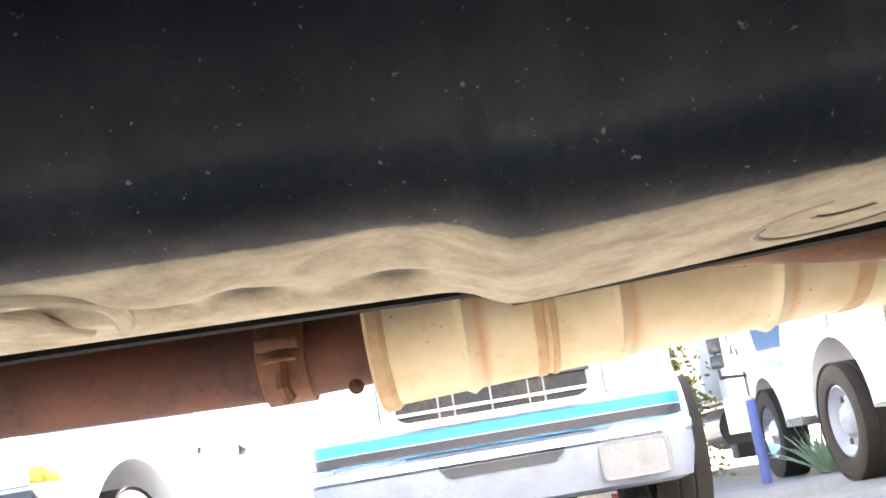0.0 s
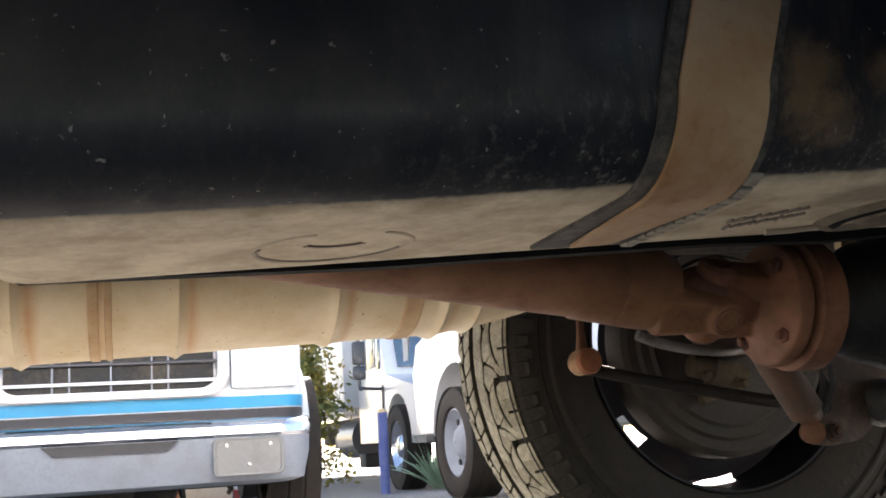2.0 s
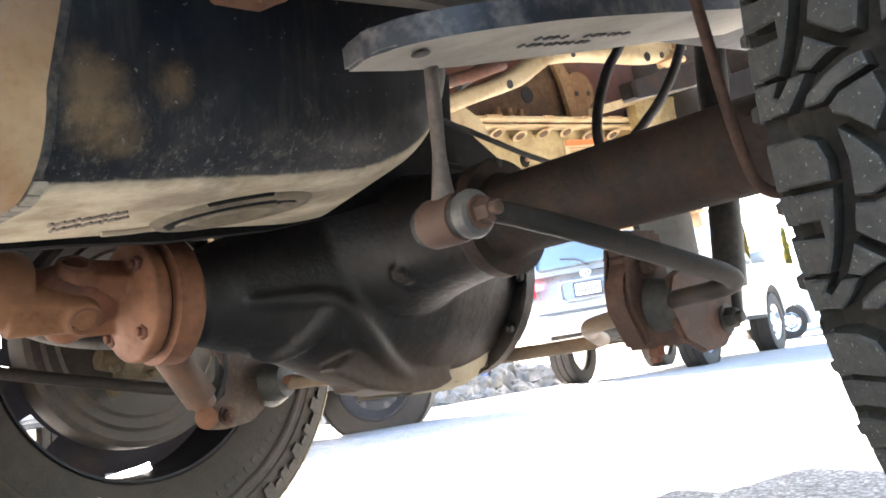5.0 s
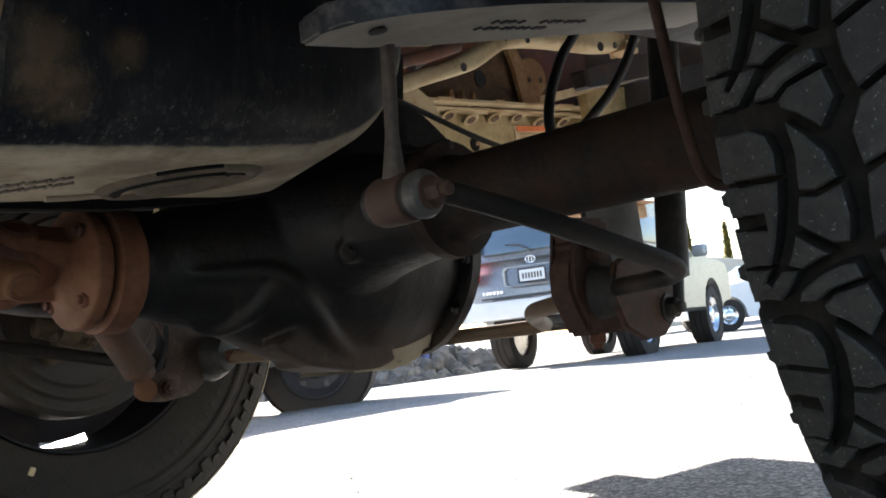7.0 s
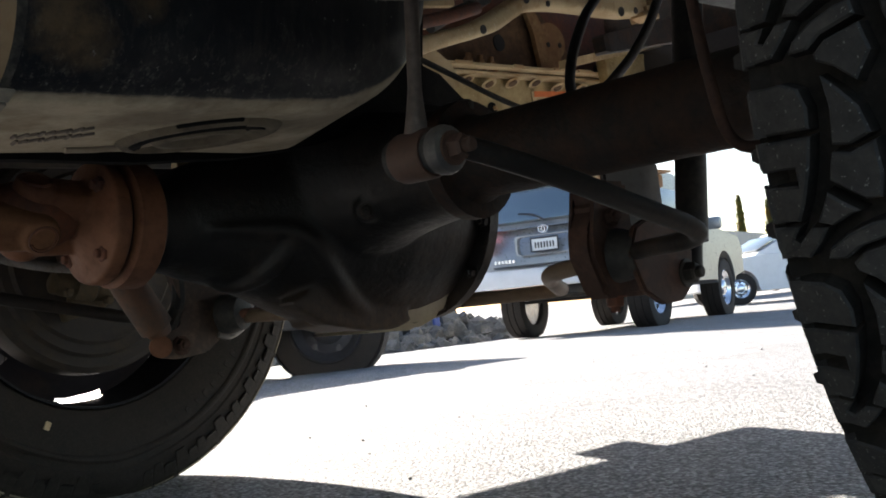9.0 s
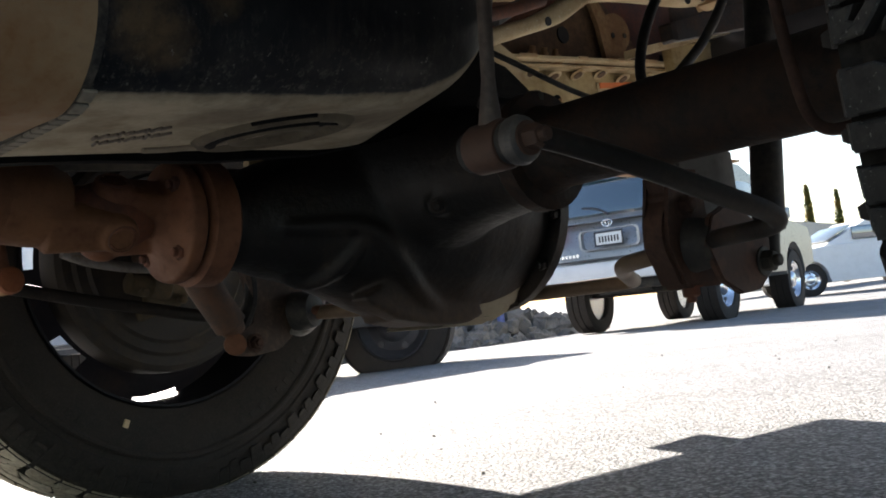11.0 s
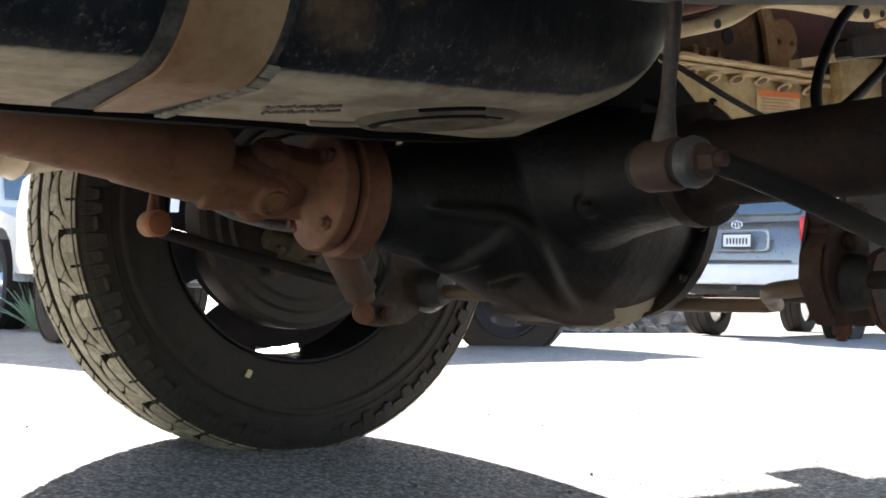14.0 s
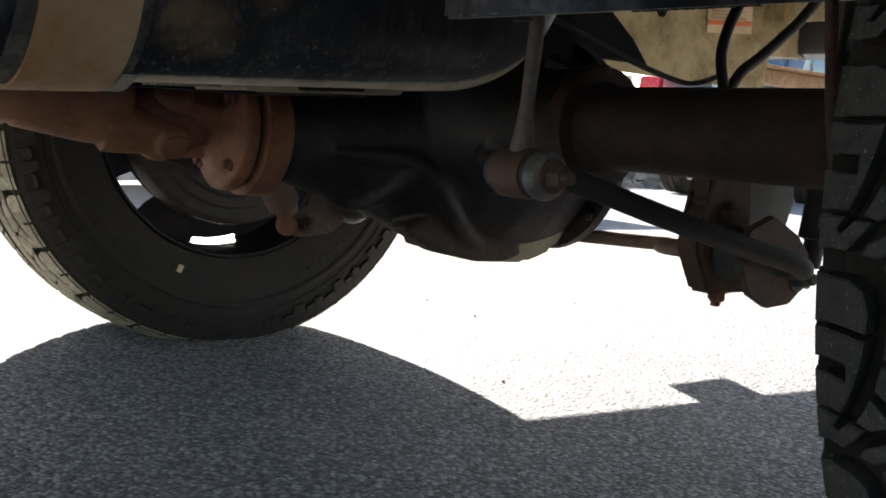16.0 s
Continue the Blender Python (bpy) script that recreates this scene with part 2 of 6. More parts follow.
M["olivecast"] = worn("olive_cast_iron", (0.062, 0.046, 0.024), (0.105, 0.072, 0.036), 30, 140, 0.6, (0.7, 0.95), 0.0, 0.7, 0.004)
M["rustdark"] = worn("dark_rusty_steel", (0.085, 0.036, 0.023), (0.17, 0.060, 0.030), 12, 130, 0.6, (0.7, 0.95), 0.0, 0.6, 0.003)
def axle_build(nt, bs):
    big, small = noise_of(nt, 15, 6), noise_of(nt, 110, 4)
    both = maths(nt, "ADD", maths(nt, "MULTIPLY", big, 0.65), maths(nt, "MULTIPLY", small, 0.35))
    c = mix(nt, ramp(nt, both, [(0.52, grey(0)), (0.72, grey(1))]), (0.0075, 0.0066, 0.0062), (0.038, 0.028, 0.021))
    dust = maths(nt, "MULTIPLY", z_mask(nt, 0.255, 0.315, 0.05, 16), ramp(nt, small, [(0.3, grey(0.5)), (0.65, grey(1))]))
    nt.links.new(mix(nt, dust, c, (0.088, 0.058, 0.040)), bs.inputs["Base Color"])
    nt.links.new(mix(nt, dust, ramp(nt, both, [(0.3, grey(0.36)), (0.7, grey(0.72))]), (0.85, 0.85, 0.85)), bs.inputs["Roughness"])
    bs.inputs["Specular IOR Level"].default_value = 0.38
    bump(nt, bs, both, 0.7, 0.005)


M["axle"] = material("axle_black_paint", axle_build)
M["axlerust"] = worn("axle_rusty_paint", (0.018, 0.014, 0.012), (0.055, 0.029, 0.018), 22, 110, 0.6, (0.6, 0.85), 0.0, 0.8, 0.005, gloss=0.3)
M["mud"] = worn("dried_mud", (0.42, 0.35, 0.25), (0.30, 0.24, 0.17), 20, 150, 0.5, (0.85, 0.98))
M["brownweb"] = worn("stained_brown_web", (0.085, 0.048, 0.026), (0.20, 0.12, 0.06), 12, 80, 0.5, (0.7, 0.9), 0.0, 0.6, 0.003)
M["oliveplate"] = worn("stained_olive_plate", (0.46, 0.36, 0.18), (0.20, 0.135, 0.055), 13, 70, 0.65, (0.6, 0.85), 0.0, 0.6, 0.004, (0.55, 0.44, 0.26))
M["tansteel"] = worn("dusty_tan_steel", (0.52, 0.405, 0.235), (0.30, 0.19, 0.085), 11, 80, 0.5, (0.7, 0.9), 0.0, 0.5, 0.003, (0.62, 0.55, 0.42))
M["muffler"] = material("aluminised_muffler", muffler_build)
M["clampbrown"] = worn("brown_clamp_steel", (0.075, 0.050, 0.038), (0.17, 0.115, 0.075), 26, 140, 0.5, (0.6, 0.85), 0.0, 0.6, 0.003)
M["tabrust"] = worn("rusty_tab", (0.27, 0.145, 0.065), (0.38, 0.25, 0.125), 24, 110, 0.5, (0.7, 0.9))
M["mufrust"] = worn("rusty_seam", (0.46, 0.32, 0.17), (0.36, 0.20, 0.10), 24, 110, 0.5, (0.7, 0.9))
M["bare"] = worn("dull_zinc", (0.30, 0.28, 0.26), (0.16, 0.13, 0.10), 60, 200, 0.5, (0.4, 0.65), 0.6, 0.4, 0.001)
M["bluesteel"] = worn("black_painted_bracket", (0.03, 0.034, 0.042), (0.17, 0.16, 0.145), 30, 160, 0.5, (0.35, 0.6), 0.0, 0.4, 0.001)
M["platesteel"] = worn("grey_bracket_steel", (0.125, 0.118, 0.108), (0.075, 0.066, 0.056), 16, 120, 0.5, (0.6, 0.85))
M["greysteel"] = worn("grey_dusty_steel", (0.30, 0.275, 0.23), (0.20, 0.18, 0.15), 14, 120, 0.5, (0.6, 0.85))
M["under"] = worn("underbody_coating", (0.02, 0.02, 0.02), (0.09, 0.075, 0.055), 5, 60, 0.5, (0.6, 0.9))
M["rubber"] = worn("black_rubber", (0.02, 0.02, 0.02), (0.07, 0.062, 0.05), 20, 150, 0.5, (0.55, 0.8))
M["drum"] = worn("brake_drum", (0.030, 0.026, 0.023), (0.060, 0.045, 0.030), 8, 90, 0.5, (0.55, 0.8), 0.2)
M["rim"] = worn("black_wheel", (0.010, 0.010, 0.013), (0.024, 0.020, 0.018), 9, 90, 0.4, (0.45, 0.7), 0.0, gloss=0.22)
M["white"] = lacquer("white_paint", (0.70, 0.71, 0.72))
M["silver"] = lacquer("silver_paint", (0.30, 0.31, 0.32), 0.24, 0.6)
# dusty rubber darkened to carry the shade inside the tread grooves
M["groove_far"] = worn("shaded_dusty_far_groove", (0.028, 0.024, 0.018), (0.056, 0.047, 0.035), 40, 200, 0.5, (0.85, 0.95), gloss=0.15)
M["groove_near"] = worn("shaded_dusty_groove_rubber", (0.020, 0.017, 0.014), (0.040, 0.033, 0.027), 40, 200, 0.5, (0.85, 0.95), gloss=0.15)
M["groove"] = worn("groove_rubber", (0.008, 0.008, 0.008), (0.017, 0.015, 0.013), 40, 200, 0.5, (0.85, 0.95), gloss=0.15)
M["ribdust"] = worn("dusty_rib_rubber", (0.26, 0.235, 0.185), (0.13, 0.115, 0.09), 40, 180, 0.5, (0.8, 0.95))
M["eye"] = worn("rusty_eye_steel", (0.082, 0.042, 0.026), (0.045, 0.029, 0.023), 26, 150, 0.6, (0.6, 0.85))
M["washer"] = worn("grey_washer_steel", (0.090, 0.084, 0.080), (0.15, 0.13, 0.11), 40, 190, 0.6, (0.4, 0.65), 0.2)
M["link"] = worn("link_steel", (0.080, 0.062, 0.052), (0.145, 0.112, 0.092), 30, 160, 0.6, (0.55, 0.8))
M["bar"] = worn("bar_steel", (0.017, 0.014, 0.012), (0.052, 0.035, 0.025), 14, 130, 0.5, (0.5, 0.8), gloss=0.3)
M["dish"] = worn("dusty_tank_plastic", (0.165, 0.135, 0.088), (0.075, 0.060, 0.042), 26, 140, 0.6, (0.75, 0.95), 0.0, 0.6, 0.003)
# the bar's steel again, with sunlight put into a paler brown
M["sunlitbar"] = worn("sunlit_bar_steel", (0.17, 0.115, 0.072), (0.095, 0.058, 0.036), 16, 120, 0.5, (0.6, 0.85))
M["oildust"] = worn("oily_dust", (0.13, 0.105, 0.082), (0.24, 0.20, 0.15), 18, 140, 0.5, (0.6, 0.85))
M["brownsteel"] = worn("brown_steel", (0.060, 0.034, 0.025), (0.115, 0.062, 0.044), 18, 150, 0.5, (0.6, 0.85), 0.0, 0.5, 0.002, gloss=0.25)
M["bluepaint"] = lacquer("blue_stripe_paint", (0.02, 0.30, 0.55))
M["darkpaint"] = lacquer("dark_trim", (0.03, 0.03, 0.035), 0.5)
M["bumper"] = worn("grey_bumper_plastic", (0.30, 0.325, 0.37), (0.22, 0.225, 0.24), 5, 60, 0.4, (0.45, 0.65))
M["platebase"] = worn("plate_holder", (0.24, 0.235, 0.225), (0.18, 0.17, 0.16), 14, 90, 0.4, (0.5, 0.7))
M["amber"] = lacquer("amber_lens", (0.85, 0.40, 0.03), 0.15)
M["redlens"] = lacquer("red_lens", (0.55, 0.015, 0.02), 0.15)
M["lamp"] = lacquer("clear_lens", (0.72, 0.74, 0.74), 0.12)
M["chrome"] = material("chrome", chrome_build)
M["bollard"] = worn("blue_post_paint", (0.07, 0.10, 0.28), (0.12, 0.14, 0.28), 14, 90, 0.4, (0.5, 0.7))
M["agave"] = worn("agave_leaf", (0.22, 0.34, 0.22), (0.32, 0.42, 0.30), 9, 60, 0.5, (0.5, 0.7))
M["leaf"] = worn("bush_leaf", (0.10, 0.12, 0.025), (0.34, 0.22, 0.03), 3, 30, 0.6, (0.5, 0.7))
M["bark"] = worn("bark", (0.12, 0.09, 0.06), (0.2, 0.16, 0.12), 14, 80, 0.5, (0.8, 0.95))
M["yellow"] = worn("yellow_paint", (0.75, 0.45, 0.03), (0.6, 0.36, 0.04), 6, 60, 0.3, (0.4, 0.6))
M["rubble"] = worn("grey_rubble", (0.12, 0.115, 0.105), (0.25, 0.23, 0.2), 4, 40, 0.5, (0.85, 0.98))
M["paper"] = worn("label_paper", (0.66, 0.52, 0.32), (0.48, 0.35, 0.19), 14, 90, 0.5, (0.6, 0.8))
M["orange"] = worn("label_orange", (0.72, 0.20, 0.06), (0.6, 0.2, 0.08), 14, 90, 0.3, (0.6, 0.8))
M["brick"] = worn("orange_panel", (0.50, 0.20, 0.09), (0.38, 0.17, 0.09), 8, 60, 0.5, (0.7, 0.9))
M["redbox"] = worn("faded_red_paint", (0.36, 0.07, 0.06), (0.30, 0.12, 0.09), 9, 60, 0.5, (0.6, 0.8))
M["stucco"] = worn("pale_wall", (0.62, 0.55, 0.45), (0.5, 0.44, 0.36), 3, 40, 0.4, (0.8, 0.95))


# ---- building helpers ----
def part(name, bm, mat, parent=None, label="", smooth=True, angle=0.6):
    bmesh.ops.recalc_face_normals(bm, faces=bm.faces)
    me = bpy.data.meshes.new(name)
    bm.to_mesh(me)
    bm.free()
    if smooth:
        me.polygons.foreach_set("use_smooth", [True] * len(me.polygons))
        me.set_sharp_from_angle(angle=angle)
    for one in mat if isinstance(mat, (list, tuple)) else [mat]:
        me.materials.append(one)
    ob = new(name, me)
    if parent is not None:
        ob.parent = parent
    return tagged(ob, label)


def thing(name, label, category, at=(0, 0, 0), group="", kind="", turn=0):
    ob = new(name)
    ob.matrix_basis = pose(*at, 0, 0, turn)
    ob.empty_display_size = 0.1
    return tagged(ob, label, category, group, kind)


def rings(bm, loops, cap=True, closed=True):
    """Skins a row of loops, each a list of points of one length."""
    rows = [[bm.verts.new(p) for p in loop] for loop in loops]
    n = len(rows[0])
    for a, b in zip(rows, rows[1:]):
        for i in range(n if closed else n - 1):
            j = (i + 1) % n
            bm.faces.new((a[i], a[j], b[j], b[i]))
    if cap and closed:
        bm.faces.new(rows[0][::-1])
        bm.faces.new(rows[-1])
    return bm


def smooth_path(points, steps=8):
    """Points along a Catmull-Rom line through the given ones."""
    p = [Vector(points[0])] + [Vector(v) for v in points] + [Vector(points[-1])]
    out = []
    for i in range(1, len(p) - 2):
        a, b, c, d = p[i - 1:i + 3]
        for k in range(steps):
            t = k / steps
            out.append(0.5 * (2 * b + (c - a) * t + (2 * a - 5 * b + 4 * c - d) * t * t + (3 * b - a - 3 * c + d) * t ** 3))
    out.append(p[-2])
    return out


def sweep(bm, path, radius, n=14, squash=1.0):
    """A round bar along a path; radius is a number or one for each point."""
    loops, side = [], None
    for i, p in enumerate(path):
        way = (Vector(path[min(i + 1, len(path) - 1)]) - Vector(path[max(i - 1, 0)])).normalized()
        if side is None:
            side = way.orthogonal().normalized()
        side = (side - way * side.dot(way)).normalized()
        up = way.cross(side)
        r = radius[i] if isinstance(radius, (list, tuple)) else radius
        loops.append([Vector(p) + (side * math.cos(a) + up * math.sin(a) * squash) * r for a in (2 * math.pi * k / n for k in range(n))])
    return rings(bm, loops)


def turned(bm, profile, origin, axis, n=40, cap=True):
    """A turned form: rows of (distance along the axis, radius)."""
    axis = Vector(axis).normalized()
    side = axis.orthogonal().normalized()
    up = axis.cross(side)
    loops = [[Vector(origin) + axis * d + (side * math.cos(a) + up * math.sin(a)) * max(r, 1e-4) for a in (2 * math.pi * k / n for k in range(n))] for d, r in profile]
    return rings(bm, loops, cap)


def slab(bm, centre, size, bevel=0.004, turn=None, segments=2):
    made = bmesh.ops.create_cube(bm, size=1.0)["verts"]
    m = Matrix.Translation(centre) @ (turn if turn is not None else Matrix.Identity(4)) @ Matrix.Diagonal((*size, 1))
    bmesh.ops.transform(bm, matrix=m, verts=made)
    if bevel:
        edges = list({e for v in made for e in v.link_edges})
        bmesh.ops.bevel(bm, geom=edges, offset=bevel, segments=segments, affect="EDGES", profile=0.6)
    return bm


def prism(bm, outline, axis, a, b, bevel=0.0):
    """A flat outline, of points in the two other axes, made thick from a to b along the axis."""
    def place(u, v, w):
        return {"x": (w, u, v), "y": (u, w, v), "z": (u, v, w)}[axis]
    rings(bm, [[place(u, v, w) for u, v in outline] for w in (a, b)])
    if bevel:
        bmesh.ops.bevel(bm, geom=[e for e in bm.edges if e.calc_length() > bevel * 1.5], offset=bevel, segments=2, affect="EDGES", clamp_overlap=True)
    return bm


def rounded(w0, w1, h0, h1, r, n=6, power=None):
    """A rounded rectangle, as points, going round."""
    out = []
    for cx, cy, a0 in ((w1 - r, h1 - r, 0), (w0 + r, h1 - r, 90), (w0 + r, h0 + r, 180), (w1 - r, h0 + r, 270)):
        for k in range(n + 1):
            a = radians(a0 + 90 * k / n)
            out.append((cx + r * math.cos(a), cy + r * math.sin(a)))
    return out


def hex_bolt(name, at, axis, r, h, mat, parent, label="", washer=1.35):
    bm = bmesh.new()
    axis = Vector(axis).normalized()
    turned(bm, [(-h * 0.2, r * washer), (0, r * washer)], at, axis, 20)
    turned(bm, [(0, r), (h * 0.8, r), (h, r * 0.82)], at, axis, 6)
    turned(bm, [(h * 0.9, r * 0.55), (h * 1.5, r * 0.55), (h * 1.6, r * 0.4)], at, axis, 14)
    return part(name, bm, mat, parent, label, angle=0.5)


# ---- ground ----
def ground_z(x, y):
    """The yard falls away a little towards the parked vans."""
    s = -0.4 * x + 0.92 * y - 1.5
    s = max(0.0, min(s, 6.5))
    far = max(0.0, min(1.0, (x - 3.0) / 5.0))
    return -0.035 * s * s / (s + 0.4) - 0.09 * far * far * (3 - 2 * far)


bm = bmesh.new()
xs = [-900, -200, -60, -25, -12] + [-8 + 0.5 * i for i in range(57)] + [24, 32, 60, 200, 900]
ys = [-900, -200, -60, -20, -8] + [-4 + 0.5 * i for i in range(45)] + [22, 30, 60, 200, 900]
grid = [[bm.verts.new((x, y, ground_z(x, y))) for y in ys] for x in xs]
for i in range(len(xs) - 1):
    for j in range(len(ys) - 1):
        bm.faces.new((grid[i][j], grid[i + 1][j], grid[i + 1][j + 1], grid[i][j + 1]))
tagged(part("ground", bm, M["asphalt"]), "worn light grey asphalt of the yard", "ground", kind="structure")

# ---- the parked vehicle seen from below ----
suv = thing("parked_vehicle", "dusty parked vehicle with rusty driveshaft, black axle and black tank", "car")

AX, AZ = -0.02, 0.427     # rear axle
R_TYRE = 0.411

# --- floor and body sides ---
bm = bmesh.new()
slab(bm, (-1.1, 0.02, 0.90), (3.2, 1.75, 0.03), 0.01)
for y in (-0.55, -0.2, 0.2, 0.55):
    slab(bm, (-1.1, y, 0.88), (3.1, 0.06, 0.03), 0.01)
part("floor_pan", bm, M["under"], suv, "black coated floor pan")


def body_side(y0, y1, sill, tail):
    bm = bmesh.new()
    arch = [(0.50 * math.cos(radians(a)), 0.42 + 0.50 * math.sin(radians(a))) for a in range(0, 181, 12)]
    outline = [(-2.7, sill), (-0.50, sill)] + arch[::-1] + [(0.50, tail), (1.30, tail + 0.03), (1.30, 1.25), (-2.7, 1.25)]
    prism(bm, outline, "y", y0, y1)
    return bm


bm = bmesh.new()
arch = [(0.50 * math.cos(radians(a)), 0.42 + 0.50 * math.sin(radians(a))) for a in range(0, 181, 12)]
# unseen side; the rear opening is added to let sun onto the far frame
prism(bm, [(-2.7, 0.54), (-0.50, 0.54)] + arch[::-1] + [(0.50, 0.40), (1.30, 0.43), (1.30, 0.60), (0.60, 0.60), (0.60, 1.02), (1.30, 1.02), (1.30, 1.25), (-2.7, 1.25)], "y", 0.905, 0.94)
part("body_side", bm, M["white"], suv)
bm = bmesh.new()
slab(bm, (0.92, -0.21, 1.05), (0.85, 1.30, 0.03), 0.01)
part("bed_floor", bm, M["under"], suv)
bm = bmesh.new()
prism(bm, [(-1.0, 0.53), (-0.44, 0.50), (-0.38, 0.55), (0.20, 0.57), (0.20, 0.88), (-1.0, 0.88)], "y", 0.60, 0.612)
part("wheel_well", bm, M["under"], suv)
part("body_side", body_side(-1.00, -0.965, 0.52, 0.52), M["white"], suv)
bm = bmesh.new()
slab(bm, (-0.7, 0.0, 1.52), (3.9, 1.75, 0.60), 0.12)
part("cabin", bm, M["white"], suv)
bm = bmesh.new()
slab(bm, (1.38, 0.02, 0.76), (0.10, 1.9, 0.22), 0.03)
part("rear_bumper", bm, M["darkpaint"], suv)

# --- frame rail and bracket beside the tank ---
bm = bmesh.new()
slab(bm, (-0.35, -0.50, 0.66), (3.4, 0.075, 0.13), 0.015)
part("frame_rail", bm, M["railblack"], suv)
bm = bmesh.new()
rings(bm, [[(x, y, 0.545 + 0.062 * (x + 0.55) + up) for x, y in ((-0.557, -0.474), (-0.30, -0.474), (0.10, -0.474), (0.10, -0.555), (-0.30, -0.560), (-0.566, -0.600))] for up in (0.0, 0.012)])
br = part("frame_bracket", bm, M["flange"], suv, "dusty grey-brown steel flange of the frame", smooth=False)
bm = bmesh.new()
rings(bm, [[(x, y, 0.545 + 0.062 * (x + 0.55) + up) for x, y in ((-0.435, -0.520), (-0.293, -0.500), (0.0, -0.472), (0.40, -0.472), (0.40, -0.605), (-0.44, -0.605))] for up in (-0.007, 0.030)])
part("side_member", bm, M["railblack"], br, "black painted side member", smooth=False)
hex_bolt("bolt", (-0.513, -0.512, 0.545), (0.05, 0, -1), 0.009, 0.002, M["mud"], br)
bm = bmesh.new()
strip = [(-0.494, -0.468), (-0.456, -0.468), (-0.452, -0.49), (-0.455, -0.52), (-0.446, -0.546), (-0.470, -0.590), (-0.500, -0.575), (-0.494, -0.52), (-0.507, -0.492)]
rings(bm, [[(-0.475 + (x + 0.475) * q, -0.525 + (y + 0.525) * q, z) for x, y in strip] for z, q in ((0.552, 1.0), (0.540, 1.0), (0.537, 0.94))])
slab(bm, (-0.462, -0.585, 0.575), (0.034, 0.010, 0.085), 0.003, pose(0, 0, 0, 0, 8, 0))
turned(bm, [(0, 0.013), (0.004, 0.012), (0.006, 0.009), (0.003, 0.006)], (-0.468, -0.505, 0.538), (0.05, 0, -1), 18)
part("clamp", bm, M["rust"], br, "rusty clamp")
bm = bmesh.new()
sweep(bm, smooth_path([(-0.40, -0.60, 0.585), (-0.1, -0.61, 0.60), (0.5, -0.6, 0.62)]), 0.022, 14)
part("brake_pipe", bm, M["railblack"], suv)

# --- fuel tank ---
def tank_low(x):
    """The height of the tank's flat underside, which climbs to the rear and steps up at the front."""
    step = 0.5 - 0.5 * math.tanh((x + 1.090) / 0.016)
    return (0.407 + 0.06 * (x + 0.99)) * (1 - step) + (0.4205 - 0.025 * (x + 1.1)) * step


def tank_loop(x):
    """The cross-section of the tank at x: slightly bulging sides, a large near lower edge, a rounded rear end."""
    u = min(1.0, max(0.0, (x + 0.285) / 0.125))
    rise = 0.120 * (1 - math.sqrt(max(0.0, 1 - u * u)))
    w = min(1.0, max(0.0, (x + 0.238) / 0.078))
    inset = 0.055 * (1 - math.sqrt(max(0.0, 1 - w * w)))
    low, y0, y1, r = tank_low(x) + rise, -0.394 + inset, -0.122 - inset * 0.6, 0.060
    pts = [(y1, 0.74), (y1 - 0.03, 0.755), (y0 + 0.03, 0.755), (y0, 0.74)]
    for k in range(1, 8):
        z = 0.74 + (low + r - 0.74) * k / 8
        pts.append((y0 - 0.010 * math.sin(math.pi * k / 8), z))
    for k in range(13):
        a = radians(180 + 90 * k / 12)
        pts.append((y0 + r + r * math.cos(a), low + r + r * math.sin(a)))
    pts += [(y0 + r + (y1 - 0.02 - y0 - r) * k / 14, low) for k in range(1, 14)]
    for k in range(5):
        a = radians(270 + 90 * k / 4)
        pts.append((y1 - 0.02 + 0.02 * math.cos(a), low + 0.02 + 0.02 * math.sin(a)))
    # the rear end runs back towards the far side
    skew = 0.075 * min(1.0, max(0.0, (x + 0.335) / 0.09))
    return [(x + skew * min(1.0, max(0.0, (y + 0.34) / 0.20)), y, z) for y, z in pts]


bm = bmesh.new()
tx = [-1.95 + 0.05 * i for i in range(9)] + [-1.50 + 0.0125 * i for i in range(41)] + [-0.97 + 0.03 * i for i in range(22)] + [-0.31 + 0.005 * i for i in range(31)]
rings(bm, [tank_loop(x) for x in tx])
# moulded dents and rings in the underside
for v in bm.verts:
    if v.co.z < 0.52:
        x, y = v.co.x, v.co.y
        for cx, cy, r, d in ((-1.154, -0.200, 0.045, 0.012), (-1.252, -0.215, 0.042, 0.012), (-1.298, -0.290, 0.046, -0.008), (-1.150, -0.300, 0.055, 0.010), (-1.372, -0.25, 0.04, 0.016), (-1.315, -0.215, 0.03, 0.010)):
            q = math.hypot(x - cx, y - cy) / r
            if q < 1:
                v.co.z += d * (1 - q * q)
tank = part("fuel_tank", bm, M["tank"], suv, "black plastic fuel tank with a mud-coated underside")
mud = tank.data.attributes.new("mud", "FLOAT", "POINT")
for v in tank.data.vertices:
    turned_in = min(1.0, max(0.0, -0.334 - v.co.y) / 0.06)
    # mud below; on the rear rounding the same tan also paints its bright edge
    under = math.sqrt(1 - turned_in ** 2) if v.co.z < 0.47 and v.co.x < -0.285 else -v.normal.z + 0.55 * max(0.0, v.normal.x)
    start = 0.925 - 0.07 * min(1.0, max(0.0, (v.co.x + 0.80) / 0.25)) - 0.05 * min(1.0, max(0.0, (v.co.x + 0.36) / 0.1))
    mud.data[v.index].value = min(1.0, max(0.0, (under - start) / (1 - start)))


def low_of(x, y=-0.24):
    """The height of the tank's underside at a place, with its rounded near edge."""
    c = max(0.0, -0.334 - y)
    return tank_low(x) + 0.06 - math.sqrt(max(0.0, 0.06 ** 2 - min(c, 0.059) ** 2))


def under_line(bm, run, r, lift, n=8):
    """A thin rounded ridge along the underside."""
    return sweep(bm, [(x, y, low_of(x, y) + lift) for x, y in run], r, n)


